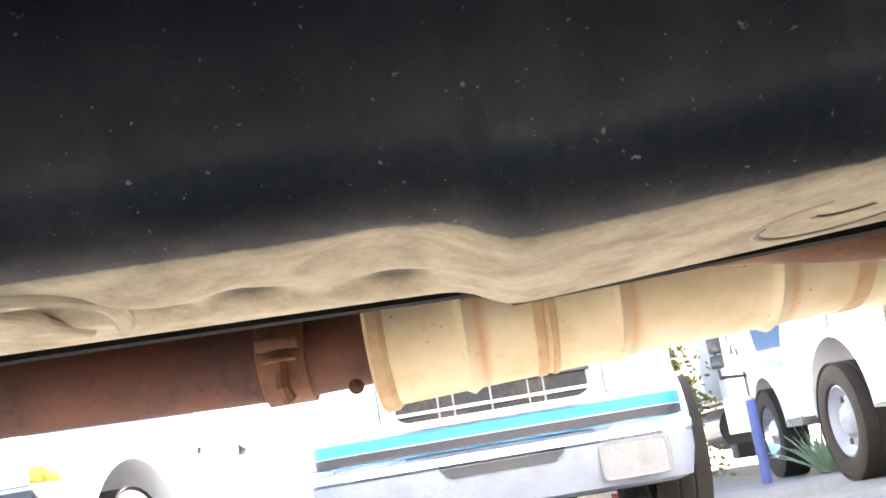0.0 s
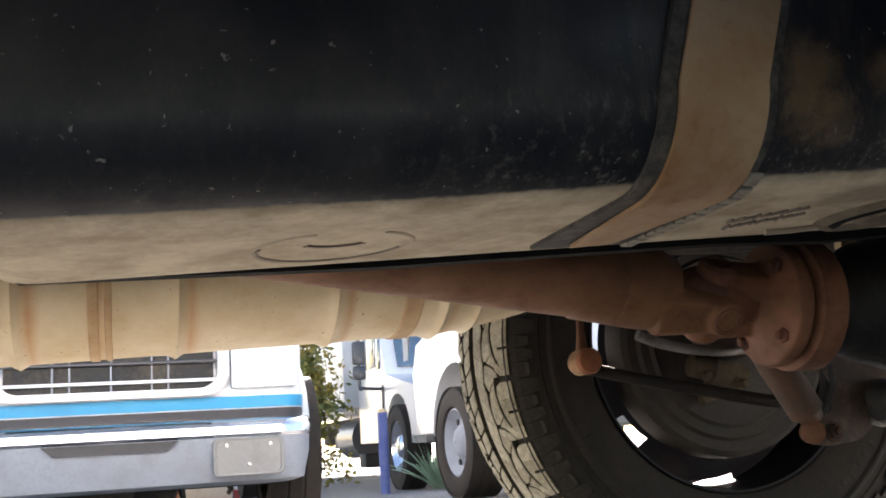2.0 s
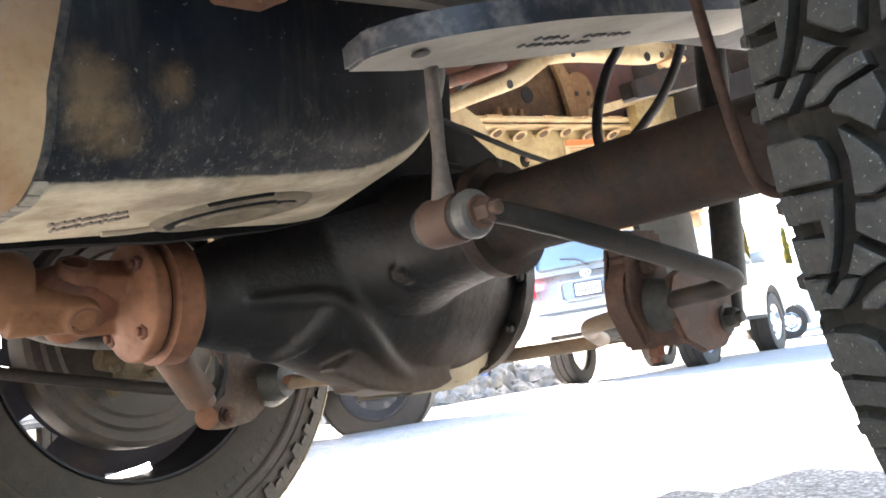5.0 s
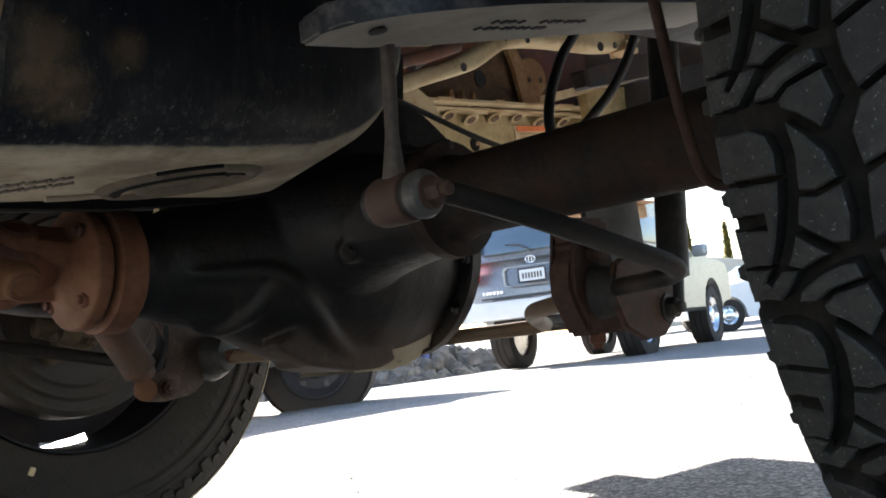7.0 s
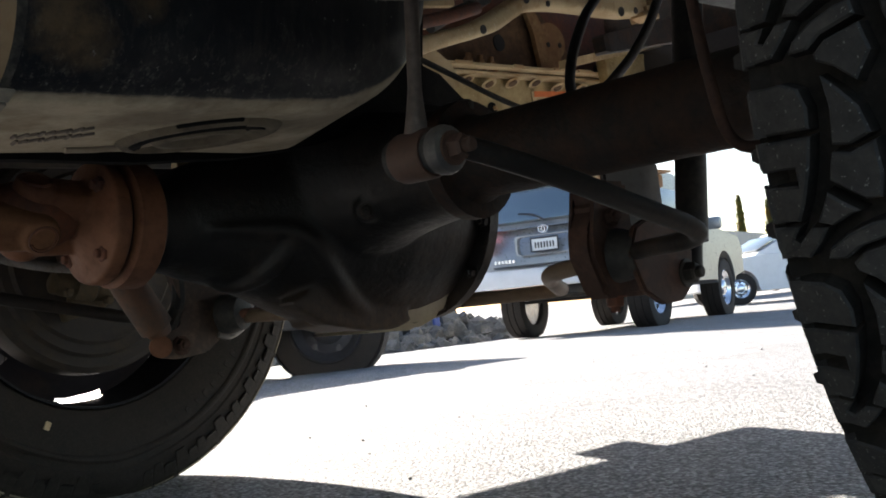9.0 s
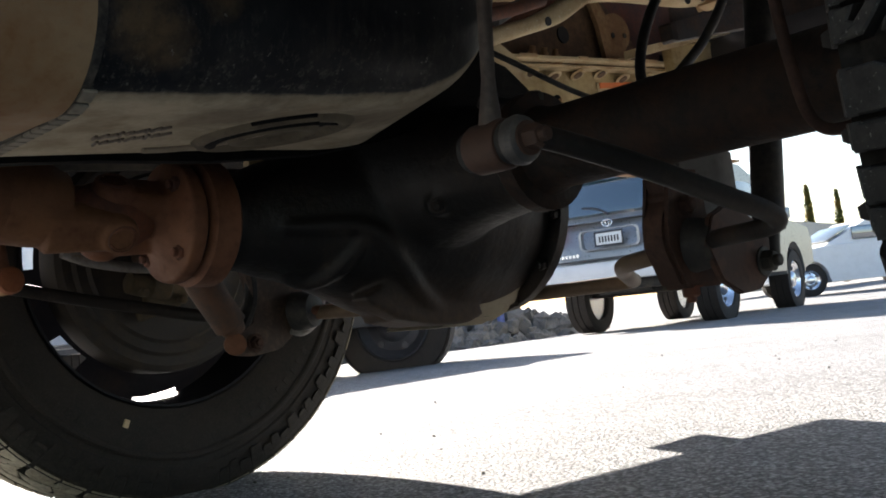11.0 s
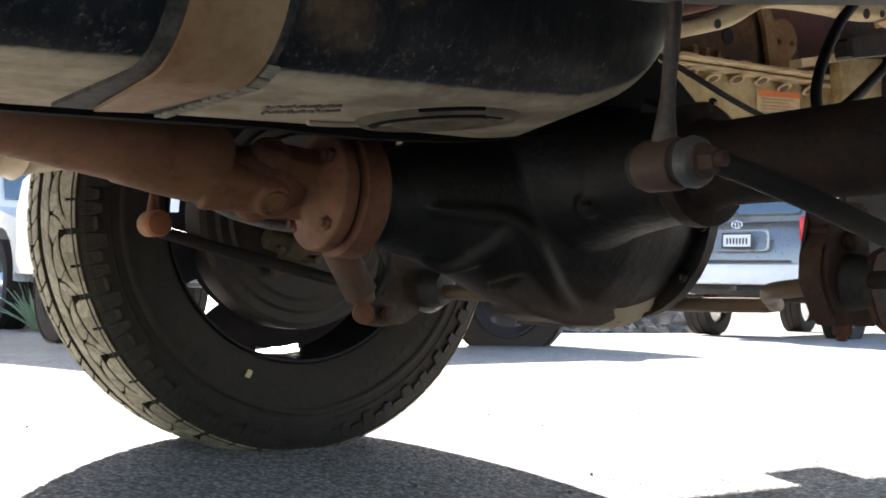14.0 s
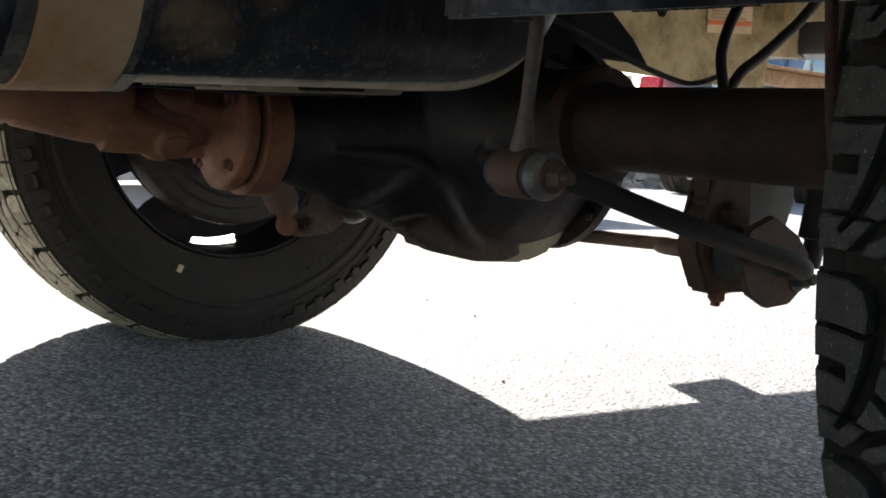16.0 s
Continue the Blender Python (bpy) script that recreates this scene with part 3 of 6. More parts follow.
def arc_run(cx, cy, rx, ry, a0, a1, steps, tilt=0.0):
    out = []
    for k in range(steps + 1):
        a = radians(a0 + (a1 - a0) * k / steps)
        u, v = rx * math.cos(a), ry * math.sin(a)
        out.append((cx + u * math.cos(tilt) - v * math.sin(tilt), cy + u * math.sin(tilt) + v * math.cos(tilt)))
    return out


# pressed ring with a short arc in it; the darker arcs paint their shading
bm = bmesh.new()
under_line(bm, arc_run(-0.845, -0.217, 0.056, 0.052, 15, 190, 44), 0.0016, 0.0004)
part("moulded_ring", bm, M["oildust"], tank)
bm = bmesh.new()
under_line(bm, arc_run(-0.845, -0.217, 0.060, 0.056, -60, 250, 44), 0.0026, 0.0012)
under_line(bm, arc_run(-0.845, -0.232, 0.023, 0.012, 20, 165, 16), 0.0030, 0.0016)
part("moulded_ring", bm, M["mud"], tank)
bm = bmesh.new()
under_line(bm, arc_run(-0.845, -0.236, 0.021, 0.012, 25, 160, 16), 0.0016, 0.0002)
part("moulded_ring", bm, M["clampbrown"], tank, "painted shade along the pressed arc")
bm = bmesh.new()
for run, r in (([(-1.50, -0.345), (-1.42, -0.340), (-1.375, -0.330), (-1.350, -0.312), (-1.334, -0.282), (-1.338, -0.235), (-1.350, -0.190)], 0.0070),
               ([(-1.50, -0.315), (-1.425, -0.305), (-1.398, -0.283), (-1.388, -0.255), (-1.390, -0.225), (-1.376, -0.188)], 0.0055)):
    sweep(bm, smooth_path([(x, y, low_of(x, y) + 0.001) for x, y in run], 6), r, 10)
part("moulded_rib", bm, M["mud"], tank)
# oval moulding round the drain, with raised ridges; black lines paint its inner shade
bm = bmesh.new()
loops = []
for k, lift in ((1.0, 0.0006), (0.93, -0.0050), (0.84, -0.0055), (0.76, -0.0012), (0.60, -0.0010), (0.53, -0.0060), (0.42, -0.0064), (0.34, -0.0015), (0.15, -0.0012)):
    loops.append([(x, y, low_of(x, y) + lift) for x, y in arc_run(-0.345, -0.234, 0.064 * k, 0.082 * k, 0, 348.75, 31, 0.35)])
rings(bm, loops)
part("moulded_rib", bm, M["dish"], tank, "dusty oval moulding", angle=1.2)
bm = bmesh.new()
for cx, cy, rx, ry, a0, a1, r in ((-0.343, -0.236, 0.050, 0.066, 118, 246, 0.0075), (-0.343, -0.234, 0.063, 0.083, 195, 238, 0.0030)):
    under_line(bm, arc_run(cx, cy, rx, ry, a0, a1, 26, 0.35), r, -0.0002)
part("moulded_hollow", bm, M["groove"], tank, "black line painted as the shade inside the moulding")
bm = bmesh.new()
under_line(bm, [(p.x, p.y) for p in smooth_path([(-0.440, -0.165, 0), (-0.412, -0.168, 0), (-0.388, -0.182, 0), (-0.372, -0.206, 0), (-0.364, -0.236, 0), (-0.350, -0.262, 0)], 5)], 0.0032, -0.0018)
part("moulded_rib", bm, M["mud"], tank, "pale curved ridge")
bm = bmesh.new()
star = [((0.015 if k % 2 == 0 else 0.0062) * math.cos(k * math.pi / 5), (0.015 if k % 2 == 0 else 0.0062) * math.sin(k * math.pi / 5)) for k in range(10)]
rings(bm, [[(-0.322 + a * 1.2, -0.280 + b, z) for a, b in star] for z in (low_of(-0.322, -0.28) + 0.010, low_of(-0.322, -0.28) - 0.003)])
part("star_mark", bm, M["groove"], tank, "star-shaped moulded mark", smooth=False)
# two rows of raised marks that cannot be read
bm = bmesh.new()
for row in range(2):
    for i in range(9):
        x, y = -0.512 + 0.0056 * i + 0.012 * row, -0.224 - 0.0045 * i + 0.026 * row
        slab(bm, (x, y, low_of(x, y) - 0.0005), (0.0030, 0.013 + 0.004 * ((i + row) % 2), 0.003), 0.0006, pose(0, 0, 0, 0, 0, 18 * (i % 3) - 12), 1)
tagged(part("moulded_mark", bm, M["oildust"], tank, "brown moulded marks"), kind="stuff")
# dark shield whose lower edge shows behind the tank
bm = bmesh.new()
lip = [(-1.95, 0.434), (-1.40, 0.4255), (-1.10, 0.4185), (-1.082, 0.412), (-1.070, 0.4065), (-0.80, 0.4150), (-0.466, 0.4345), (-0.352, 0.4365), (-0.229, 0.447), (-0.134, 0.464), (-0.045, 0.487), (0.0, 0.498), (0.07, 0.518)]
rings(bm, [[(x, -0.130, z), (x, -0.120, z - 0.001), (x, -0.112, z + 0.16), (x, -0.118, z + 0.16)] for x, z in lip])
part("tank_shield", bm, M["groove"], tank, "black heat shield edge behind the tank")


# --- tank strap ---
def strap_line(out, end=-0.148):
    """The line of the strap down the side and under the tank, pushed out by some millimetres: rows of (lean, y, height over the underside)."""
    r = 0.060 + out
    pts = [(0.060, -0.400 - out, 0.320), (0.044, -0.403 - out, 0.240), (0.030, -0.405 - out, 0.170), (0.016, -0.402 - out, 0.110)]
    for k in range(11):
        a = radians(180 + 90 * k / 10)
        pts.append((0.006 * (1 - k / 10), -0.334 + r * math.cos(a), 0.060 + r * math.sin(a)))
    pts += [(0.0, -0.30, -out), (0.0, -0.235, -out), (0.0, end, -out)]
    return pts


def strap_part(name, xa, xb, out, thick, mat, parent, label="", end=-0.148, taper=(0.0, 0.0)):
    bm = bmesh.new()
    lines = [[(x + lean + pull * max(0.0, (y + 0.34) / 0.15), y, tank_low(x) + z) for lean, y, z in strap_line(o, end)]
             for x, o, pull in ((xa, out, taper[0]), (xb, out, taper[1]), (xb, out - thick, taper[1]), (xa, out - thick, taper[0]))]
    rings(bm, [list(q) for q in zip(*lines)])
    return part(name, bm, mat, parent, label, angle=0.9)


strap_part("strap_liner", -0.668, -0.581, 0.0035, 0.006, M["liner"], tank, "ribbed black rubber under the strap", -0.165)
strap_part("strap", -0.656, -0.590, 0.0075, 0.003, M["strap"], tank, "tan dusty steel tank strap", -0.188, (0.014, -0.012))
bm = bmesh.new()
loops = []
for z, xa, xb in ((0.78, -0.680, -0.510), (0.66, -0.664, -0.560), (0.600, -0.645, -0.584), (0.5525, -0.627, -0.600), (0.5515, -0.627, -0.600)):
    loops.append([(xa, -0.4165, z), (xb, -0.4165, z), (xb, -0.409, z), (xa, -0.409, z)])
rings(bm, loops)
part("strap_bracket", bm, M["strapgrey"], tank, "dark tapered strap bracket")
block = bmesh.new()
slab(block, (0, 0, 0), (0.011, 0.0135, 0.003), 0.0008, segments=1)
rib = part("liner_rib", block, M["ribdust"], tank)
rib_line = [(y, tank_low(-0.580) + z) for lean, y, z in strap_line(0.0055, -0.165)[11:]]
gone, first = 0.0, True
for (ya, za), (yb, zb) in zip(rib_line, rib_line[1:]):
    step = math.hypot(yb - ya, zb - za)
    while gone <= step:
        f = gone / step
        m = pose(-0.580, ya + (yb - ya) * f, za + (zb - za) * f, math.degrees(math.atan2(zb - za, yb - ya)), 0, 0)
        if first:
            rib.matrix_basis = m
            first = False
        else:
            twin = rib.copy()
            scene.collection.objects.link(twin)
            twin.matrix_basis = m
        gone += 0.0160
    gone -= step


# --- muffler and exhaust ---
def muf_loop(x, grow=0.0):
    cz = 0.470 + 0.036 * (x + 1.24) / 0.8
    ry, rz = 0.120 + grow, 0.090 + grow
    end = max(0.0, (x + 0.62) / 0.19)
    ry, rz = ry * (1 - 0.45 * min(1, end) ** 1.5), rz * (1 - 0.35 * min(1, end) ** 1.5)
    return [(x, 0.352 + ry * math.cos(a), cz + rz * math.sin(a)) for a in (2 * math.pi * k / 36 for k in range(36))]


bm = bmesh.new()
ridges = [-1.115, -0.937, -0.752, -0.612, -0.565]
xs = sorted(set([-1.205 + 0.02 * i for i in range(39)] + [r + d for r in ridges for d in (-0.008, -0.004, 0.0, 0.004, 0.008)]))
rings(bm, [muf_loop(x, 0.006 * max((max(0.0, 1 - abs(x - r) / 0.010) for r in ridges))) for x in xs])
muffler = part("muffler", bm, M["muffler"], suv, "tan stained muffler with rusty seams")
for x, w in ((-1.030, 0.006), (-1.014, 0.004), (-0.655, 0.012)):
    bm = bmesh.new()
    rings(bm, [muf_loop(x - w, 0.0), muf_loop(x - w * 0.8, 0.002), muf_loop(x + w * 0.8, 0.002), muf_loop(x + w, 0.0)], cap=False)
    part("seam", bm, M["mufrust"], muffler, "rusty weld seam")
bm = bmesh.new()
rings(bm, [muf_loop(-1.227, 0.002), muf_loop(-1.223, 0.006), muf_loop(-1.211, 0.006), muf_loop(-1.204, 0.001)])
part("end_rim", bm, M["mufrust"], muffler)
bm = bmesh.new()
sweep(bm, smooth_path([(-0.46, 0.36, 0.492), (-0.30, 0.40, 0.56), (-0.16, 0.43, 0.68), (-0.10, 0.44, 0.84)]), 0.030, 16)
part("tail_pipe", bm, M["mufrust"], muffler)
bm = bmesh.new()
sweep(bm, smooth_path([(-2.7, 0.30, 0.50), (-2.1, 0.33, 0.478), (-1.62, 0.35, 0.468), (-1.36, 0.35, 0.460), (-1.23, 0.35, 0.462)]), 0.050, 22)
pipe = part("exhaust_pipe", bm, M["piperust"], suv, "dark rusty exhaust pipe")
bm = bmesh.new()
turned(bm, [(-0.030, 0.052), (-0.028, 0.057), (0.028, 0.057), (0.030, 0.052)], (-1.335, 0.35, 0.460), (1, 0, 0), 24)
slab(bm, (-1.335, 0.292, 0.470), (0.050, 0.02, 0.014), 0.003)
slab(bm, (-1.335, 0.292, 0.452), (0.040, 0.022, 0.006), 0.002)
sweep(bm, [(-1.335, 0.296, 0.448), (-1.335, 0.290, 0.418), (-1.33, 0.30, 0.405)], 0.009, 8)
part("clamp", bm, M["rust"], pipe, "rusty exhaust clamp")
hex_bolt("bolt", (-1.252, 0.31, 0.408), (0, -1, -0.2), 0.007, 0.007, M["rustdark"], pipe)
bm = bmesh.new()
slab(bm, (-1.9, 0.40, 0.58), (1.2, 0.35, 0.01), 0.003)
part("heat_shield", bm, M["rustdark"], suv)

# --- driveshaft and universal joint ---
SH = [(-2.6, 0.0, 0.712), (-0.55, 0.02, 0.4305), (-0.47, 0.022, 0.4185)]
bm = bmesh.new()
sweep(bm, [Vector(SH[0]), Vector(SH[1]), Vector(SH[1]) + Vector((0.004, 0, 0)), Vector((-0.50, 0.021, 0.4225)), Vector((-0.495, 0.021, 0.4215)), Vector((-0.46, 0.022, 0.416)), Vector((-0.44, 0.022, 0.412))],
      [0.043, 0.043, 0.0455, 0.0455, 0.042, 0.039, 0.034], 28)
shaft = part("driveshaft", bm, M["shaftrust"], suv, "rusty brown driveshaft tube")
# universal joint, turned about the shaft
JC = Vector((-0.392, 0.022, 0.402))
E1 = Vector((0, -math.cos(radians(38)), -math.sin(radians(38))))
E2 = Vector((0, math.sin(radians(38)), -math.cos(radians(38))))


def joint_ear(bm, e, root, tip):
    """One ear of a yoke: a thick rounded lug that stands out along e, from root to tip along the shaft."""
    t = Vector((1, 0, 0)).cross(e)
    way = 1 if tip > root else -1
    loops = []
    for out, w in ((0.012, 0.027), (0.024, 0.027), (0.034, 0.024), (0.041, 0.018)):
        loop = []
        for k in range(9):
            a = radians(-90 + 180 * k / 8)
            loop.append(JC + e * out + Vector((math.cos(a) * way * 0.030 * w / 0.033, 0, 0)) + t * math.sin(a) * w * 0.85)
        back = out * 0.86
        loop += [Vector((root, JC.y, JC.z)) + e * back + t * w * 1.05, Vector((root, JC.y, JC.z)) + e * back - t * w * 1.05]
        loops.append(loop)
    rings(bm, loops)
    # boss round the bearing
    turned(bm, [(0.022, 0.0215), (0.040, 0.0205), (0.0445, 0.0185)], JC, e, 24)


def fused(ob, size):
    """A cast look: the pieces of one mesh flow into one another."""
    fuse = ob.modifiers.new("fuse", "REMESH")
    fuse.mode, fuse.voxel_size, fuse.use_smooth_shade = "VOXEL", size, True
    ease = ob.modifiers.new("ease", "SMOOTH")
    ease.factor, ease.iterations = 0.5, 2


bm = bmesh.new()
sweep(bm, [(-0.508, 0.0205, 0.4235), (-0.48, 0.0215, 0.4195), (-0.465, 0.022, 0.4165), (-0.442, 0.022, 0.412)], [0.0455, 0.0460, 0.0450, 0.038], 28)
for e in (E1, -E1):
    joint_ear(bm, e, -0.465, -0.37)
fused(part("shaft_yoke", bm, M["shaftrust"], shaft, "cast rusty yoke"), 0.0025)
for e in (E1, -E1, E2, -E2):
    bm = bmesh.new()
    turned(bm, [(0.030, 0.0160), (0.0452, 0.0160), (0.0462, 0.0150), (0.0440, 0.0138), (0.0440, 0.004)], JC, e, 24)
    cap = part("bearing_cap", bm, M["rustdark"], shaft)
    bm = bmesh.new()
    side = Vector((1, 0, 0)).cross(e)
    sweep(bm, [JC + e * 0.0450 + (Vector((1, 0, 0)) * math.cos(q) + side * math.sin(q)) * 0.0130 for q in [radians(-150 + 15 * k) for k in range(21)]], 0.0014, 6)
    part("snap_ring", bm, M["rust"], cap)
bm = bmesh.new()
for e in (E1, E2):
    turned(bm, [(-0.038, 0.0125), (0.038, 0.0125)], JC, e, 14)
turned(bm, [(-0.045, 0.022), (-0.030, 0.032), (-0.010, 0.0365), (0.012, 0.0365), (0.030, 0.032), (0.048, 0.024)], JC, (1, 0, 0), 20)
part("cross", bm, M["rustdark"], shaft)
FL = Vector((-0.318, 0.018, 0.395))
FW = Vector((1, -0.01, -0.04)).normalized()
bm = bmesh.new()
turned(bm, [(-0.030, 0.024), (-0.022, 0.034), (-0.015, 0.046), (-0.011, 0.058), (-0.009, 0.066), (-0.006, 0.068), (0.008, 0.068), (0.010, 0.064)], FL, FW, 36)
for e in (E2, -E2):
    joint_ear(bm, e, -0.325, -0.41)
flange = part("joint_flange", bm, M["rust"], shaft, "rusty four-bolt flange yoke")
fused(flange, 0.0025)
bm = bmesh.new()
turned(bm, [(0.015, 0.066), (0.018, 0.072), (0.046, 0.072), (0.052, 0.064), (0.060, 0.05)], FL, FW, 36)
part("companion_flange", bm, M["rust"], shaft)
bm = bmesh.new()
turned(bm, [(0.006, 0.058), (0.020, 0.058)], FL, FW, 36)
part("flange_gap", bm, M["groove"], shaft)
for k in range(4):
    a = radians(45 + 90 * k)
    at = FL + Vector((-0.008, 0.052 * math.cos(a), 0.052 * math.sin(a)))
    hex_bolt("bolt", at, -FW, 0.009, 0.009, M["rustdark"], shaft)

# --- rubber body mount under the floor ---
bm = bmesh.new()
turned(bm, [(0, 0.026), (0.003, 0.034), (0.012, 0.0375), (0.10, 0.034)], (-0.851, -0.55, 0.494), (0, 0, 1), 32)
part("body_mount", bm, M["greysteel"], suv, "round dusty body mount")

# --- rear axle ---
bm = bmesh.new()
DIFF = [(-0.270, 0.046, 0.394), (-0.255, 0.055, 0.394), (-0.235, 0.058, 0.394), (-0.215, 0.066, 0.395), (-0.185, 0.074, 0.396), (-0.15, 0.086, 0.398), (-0.11, 0.104, 0.40), (-0.07, 0.124, 0.402), (-0.02, 0.146, 0.404),
        (0.04, 0.158, 0.405), (0.10, 0.156, 0.405), (0.14, 0.148, 0.405), (0.172, 0.138, 0.405)]
loops = []
for x, r, z in DIFF:
    loop = []
    for k in range(40):
        a = 2 * math.pi * k / 40
        sq = 1.0 - 0.06 * math.sin(2 * a) ** 2 if x > -0.05 else 1.0
        loop.append((x, 0.015 + r * 0.93 * math.cos(a) * sq, z + r * math.sin(a) * sq))
    loops.append(loop)
rings(bm, loops)


def on_housing(x, z):
    """The point of the housing's near face at x and z."""
    for (xa, ra, za), (xb, rb, zb) in zip(DIFF, DIFF[1:]):
        if xa <= x <= xb:
            f = (x - xa) / (xb - xa)
            r, zc = ra + (rb - ra) * f, za + (zb - za) * f
            d = max(-0.96 * r, min(0.96 * r, z - zc))
            return (x, 0.015 - 0.93 * math.sqrt(r * r - d * d), zc + d)


# casting ribs and the roots of the axle tubes, fused with the housing
for pts, r in (([(-0.215, 0.380), (-0.171, 0.379), (-0.125, 0.377), (-0.098, 0.363), (-0.072, 0.333), (-0.033, 0.294), (0.0, 0.275), (0.044, 0.260)], 0.012),
               ([(-0.19, 0.322), (-0.160, 0.318), (-0.140, 0.328), (-0.126, 0.346), (-0.117, 0.366)], 0.012)):
    line = [p + Vector((0, 0.003, 0)) for p in smooth_path([on_housing(x, z) for x, z in pts], 6)]
    sweep(bm, line, [r * (0.5 + 0.5 * math.sin(math.pi * i / (len(line) - 1)) ** 0.5) for i in range(len(line))], 12)
turned(bm, [(-0.01, 0.017), (0.005, 0.0135)], (-0.072, -0.153, 0.389), (-0.72, -0.60, -0.3), 20)
slab(bm, (-0.13, -0.02, 0.478), (0.06, 0.03, 0.05), 0.006)
for s in (-1, 1):
    turned(bm, [(0.06, 0.118), (0.085, 0.104), (0.115, 0.092), (0.15, 0.080), (0.20, 0.070), (0.262, 0.062), (0.268, 0.068), (0.274, 0.068)], (AX + 0.012, 0.015, AZ + 0.004), (0.0, s, -0.012 if s > 0 else 0.010), 30)
prism(bm, [(-0.115, 0.292), (-0.105, 0.284), (-0.062, 0.262), (0.0, 0.250), (0.05, 0.249), (0.08, 0.258), (0.06, 0.30), (-0.06, 0.32)], "y", -0.058, -0.022)
prism(bm, [(-0.045, 0.262), (0.0, 0.252), (0.05, 0.250), (0.08, 0.258), (0.06, 0.30), (-0.04, 0.30)], "y", -0.05, 0.045)
axle = part("axle_housing", bm, M["axle"], suv, "black oily differential housing with dusty lower edge")
fuse = axle.modifiers.new("fuse", "REMESH")
fuse.mode, fuse.voxel_size, fuse.use_smooth_shade = "VOXEL", 0.0035, True
ease = axle.modifiers.new("ease", "SMOOTH")
ease.factor, ease.iterations = 0.5, 9
bm = bmesh.new()
turned(bm, [(0.166, 0.140), (0.168, 0.148), (0.184, 0.148), (0.187, 0.136), (0.21, 0.126), (0.25, 0.09), (0.275, 0.04)], (0, 0.015, 0.405), (1, 0, 0), 44)
part("rear_cover", bm, M["axle"], axle, "black rear cover flange")
for k in range(12):
    a = radians(30 * k + 10)
    hex_bolt("bolt", (0.166, 0.015 + 0.139 * math.cos(a), 0.405 + 0.139 * math.sin(a)), (-1, 0, 0), 0.0075, 0.008, M["axle"], axle)

bm = bmesh.new()
prism(bm, [(0.005, 0.2475), (0.10, 0.245), (0.15, 0.262), (0.195, 0.315), (0.19, 0.345), (0.155, 0.31), (0.09, 0.272)], "y", -0.050, 0.08, 0.010)
part("lower_skid", bm, M["mud"], axle, "mud-coated lower edge of the housing")
hex_bolt("fill_plug", (-0.076, -0.157, 0.388), (-0.72, -0.60, -0.3), 0.0075, 0.006, M["bar"], axle, "oily metal plug")
for s in (-1, 1):
    bm = bmesh.new()
    prof = [(0.276, 0.050), (0.277, 0.066), (0.296, 0.066), (0.298, 0.050), (0.312, 0.0445), (0.66, 0.0445), (0.665, 0.062), (0.69, 0.062)]
    turned(bm, prof, (AX, 0.015, AZ), (0.0, s, -0.012 if s > 0 else 0.010), 30)
    part("axle_tube", bm, M["axlerust"], axle, "rust-brown axle tube")
bm = bmesh.new()
turned(bm, [(-0.012, 0.012), (0.012, 0.012), (0.016, 0.008)], (AX, -0.27, AZ + 0.055), (0, 0, 1), 12)
sweep(bm, smooth_path([(AX - 0.01, -0.20, 0.50), (AX, -0.235, 0.486), (AX + 0.01, -0.262, 0.478)]), 0.012, 10)
part("breather", bm, M["rubber"], axle)

# --- stabiliser bar, links and brackets ---
bm = bmesh.new()
BAR = [(-0.302, -0.518, 0.387), (-0.275, -0.528, 0.379), (-0.22, -0.545, 0.362), (-0.12, -0.552, 0.338), (-0.060, -0.554, 0.325), (-0.028, -0.549, 0.317), (-0.012, -0.532, 0.313), (-0.004, -0.505, 0.311), (0.030, -0.455, 0.311), (0.062, -0.42, 0.311), (0.078, -0.37, 0.306), (0.09, -0.31, 0.302), (0.13, -0.25, 0.297),
       (0.25, -0.17, 0.285), (0.285, -0.145, 0.283), (0.27, -0.11, 0.281), (0.19, 0.05, 0.279), (0.125, 0.20, 0.283), (0.068, 0.33, 0.287), (0.035, 0.41, 0.293), (-0.01, 0.50, 0.302), (-0.07, 0.535, 0.318), (-0.20, 0.552, 0.346), (-0.318, 0.552, 0.372)]
line = smooth_path(BAR, 7)
bend = next(i for i, p in enumerate(line) if p.y > -0.34)
sweep(bm, line[:bend + 1], 0.0092, 16)
bar = part("stabiliser_bar", bm, M["bar"], suv, "round dark stabiliser bar")
bm = bmesh.new()
far_bend = next(i for i, p in enumerate(line) if p.y > 0.40)
sweep(bm, line[far_bend:], 0.0102, 16)
part("far_arm", bm, M["bar"], bar)
# same bar as the dark arms; its sunlight is painted as paler brown
bm = bmesh.new()
sweep(bm, line[bend:far_bend + 1], 0.0102, 16)
part("cross_bar", bm, M["sunlitbar"], bar, "dusty middle of the bar, painted paler as if sunlit")
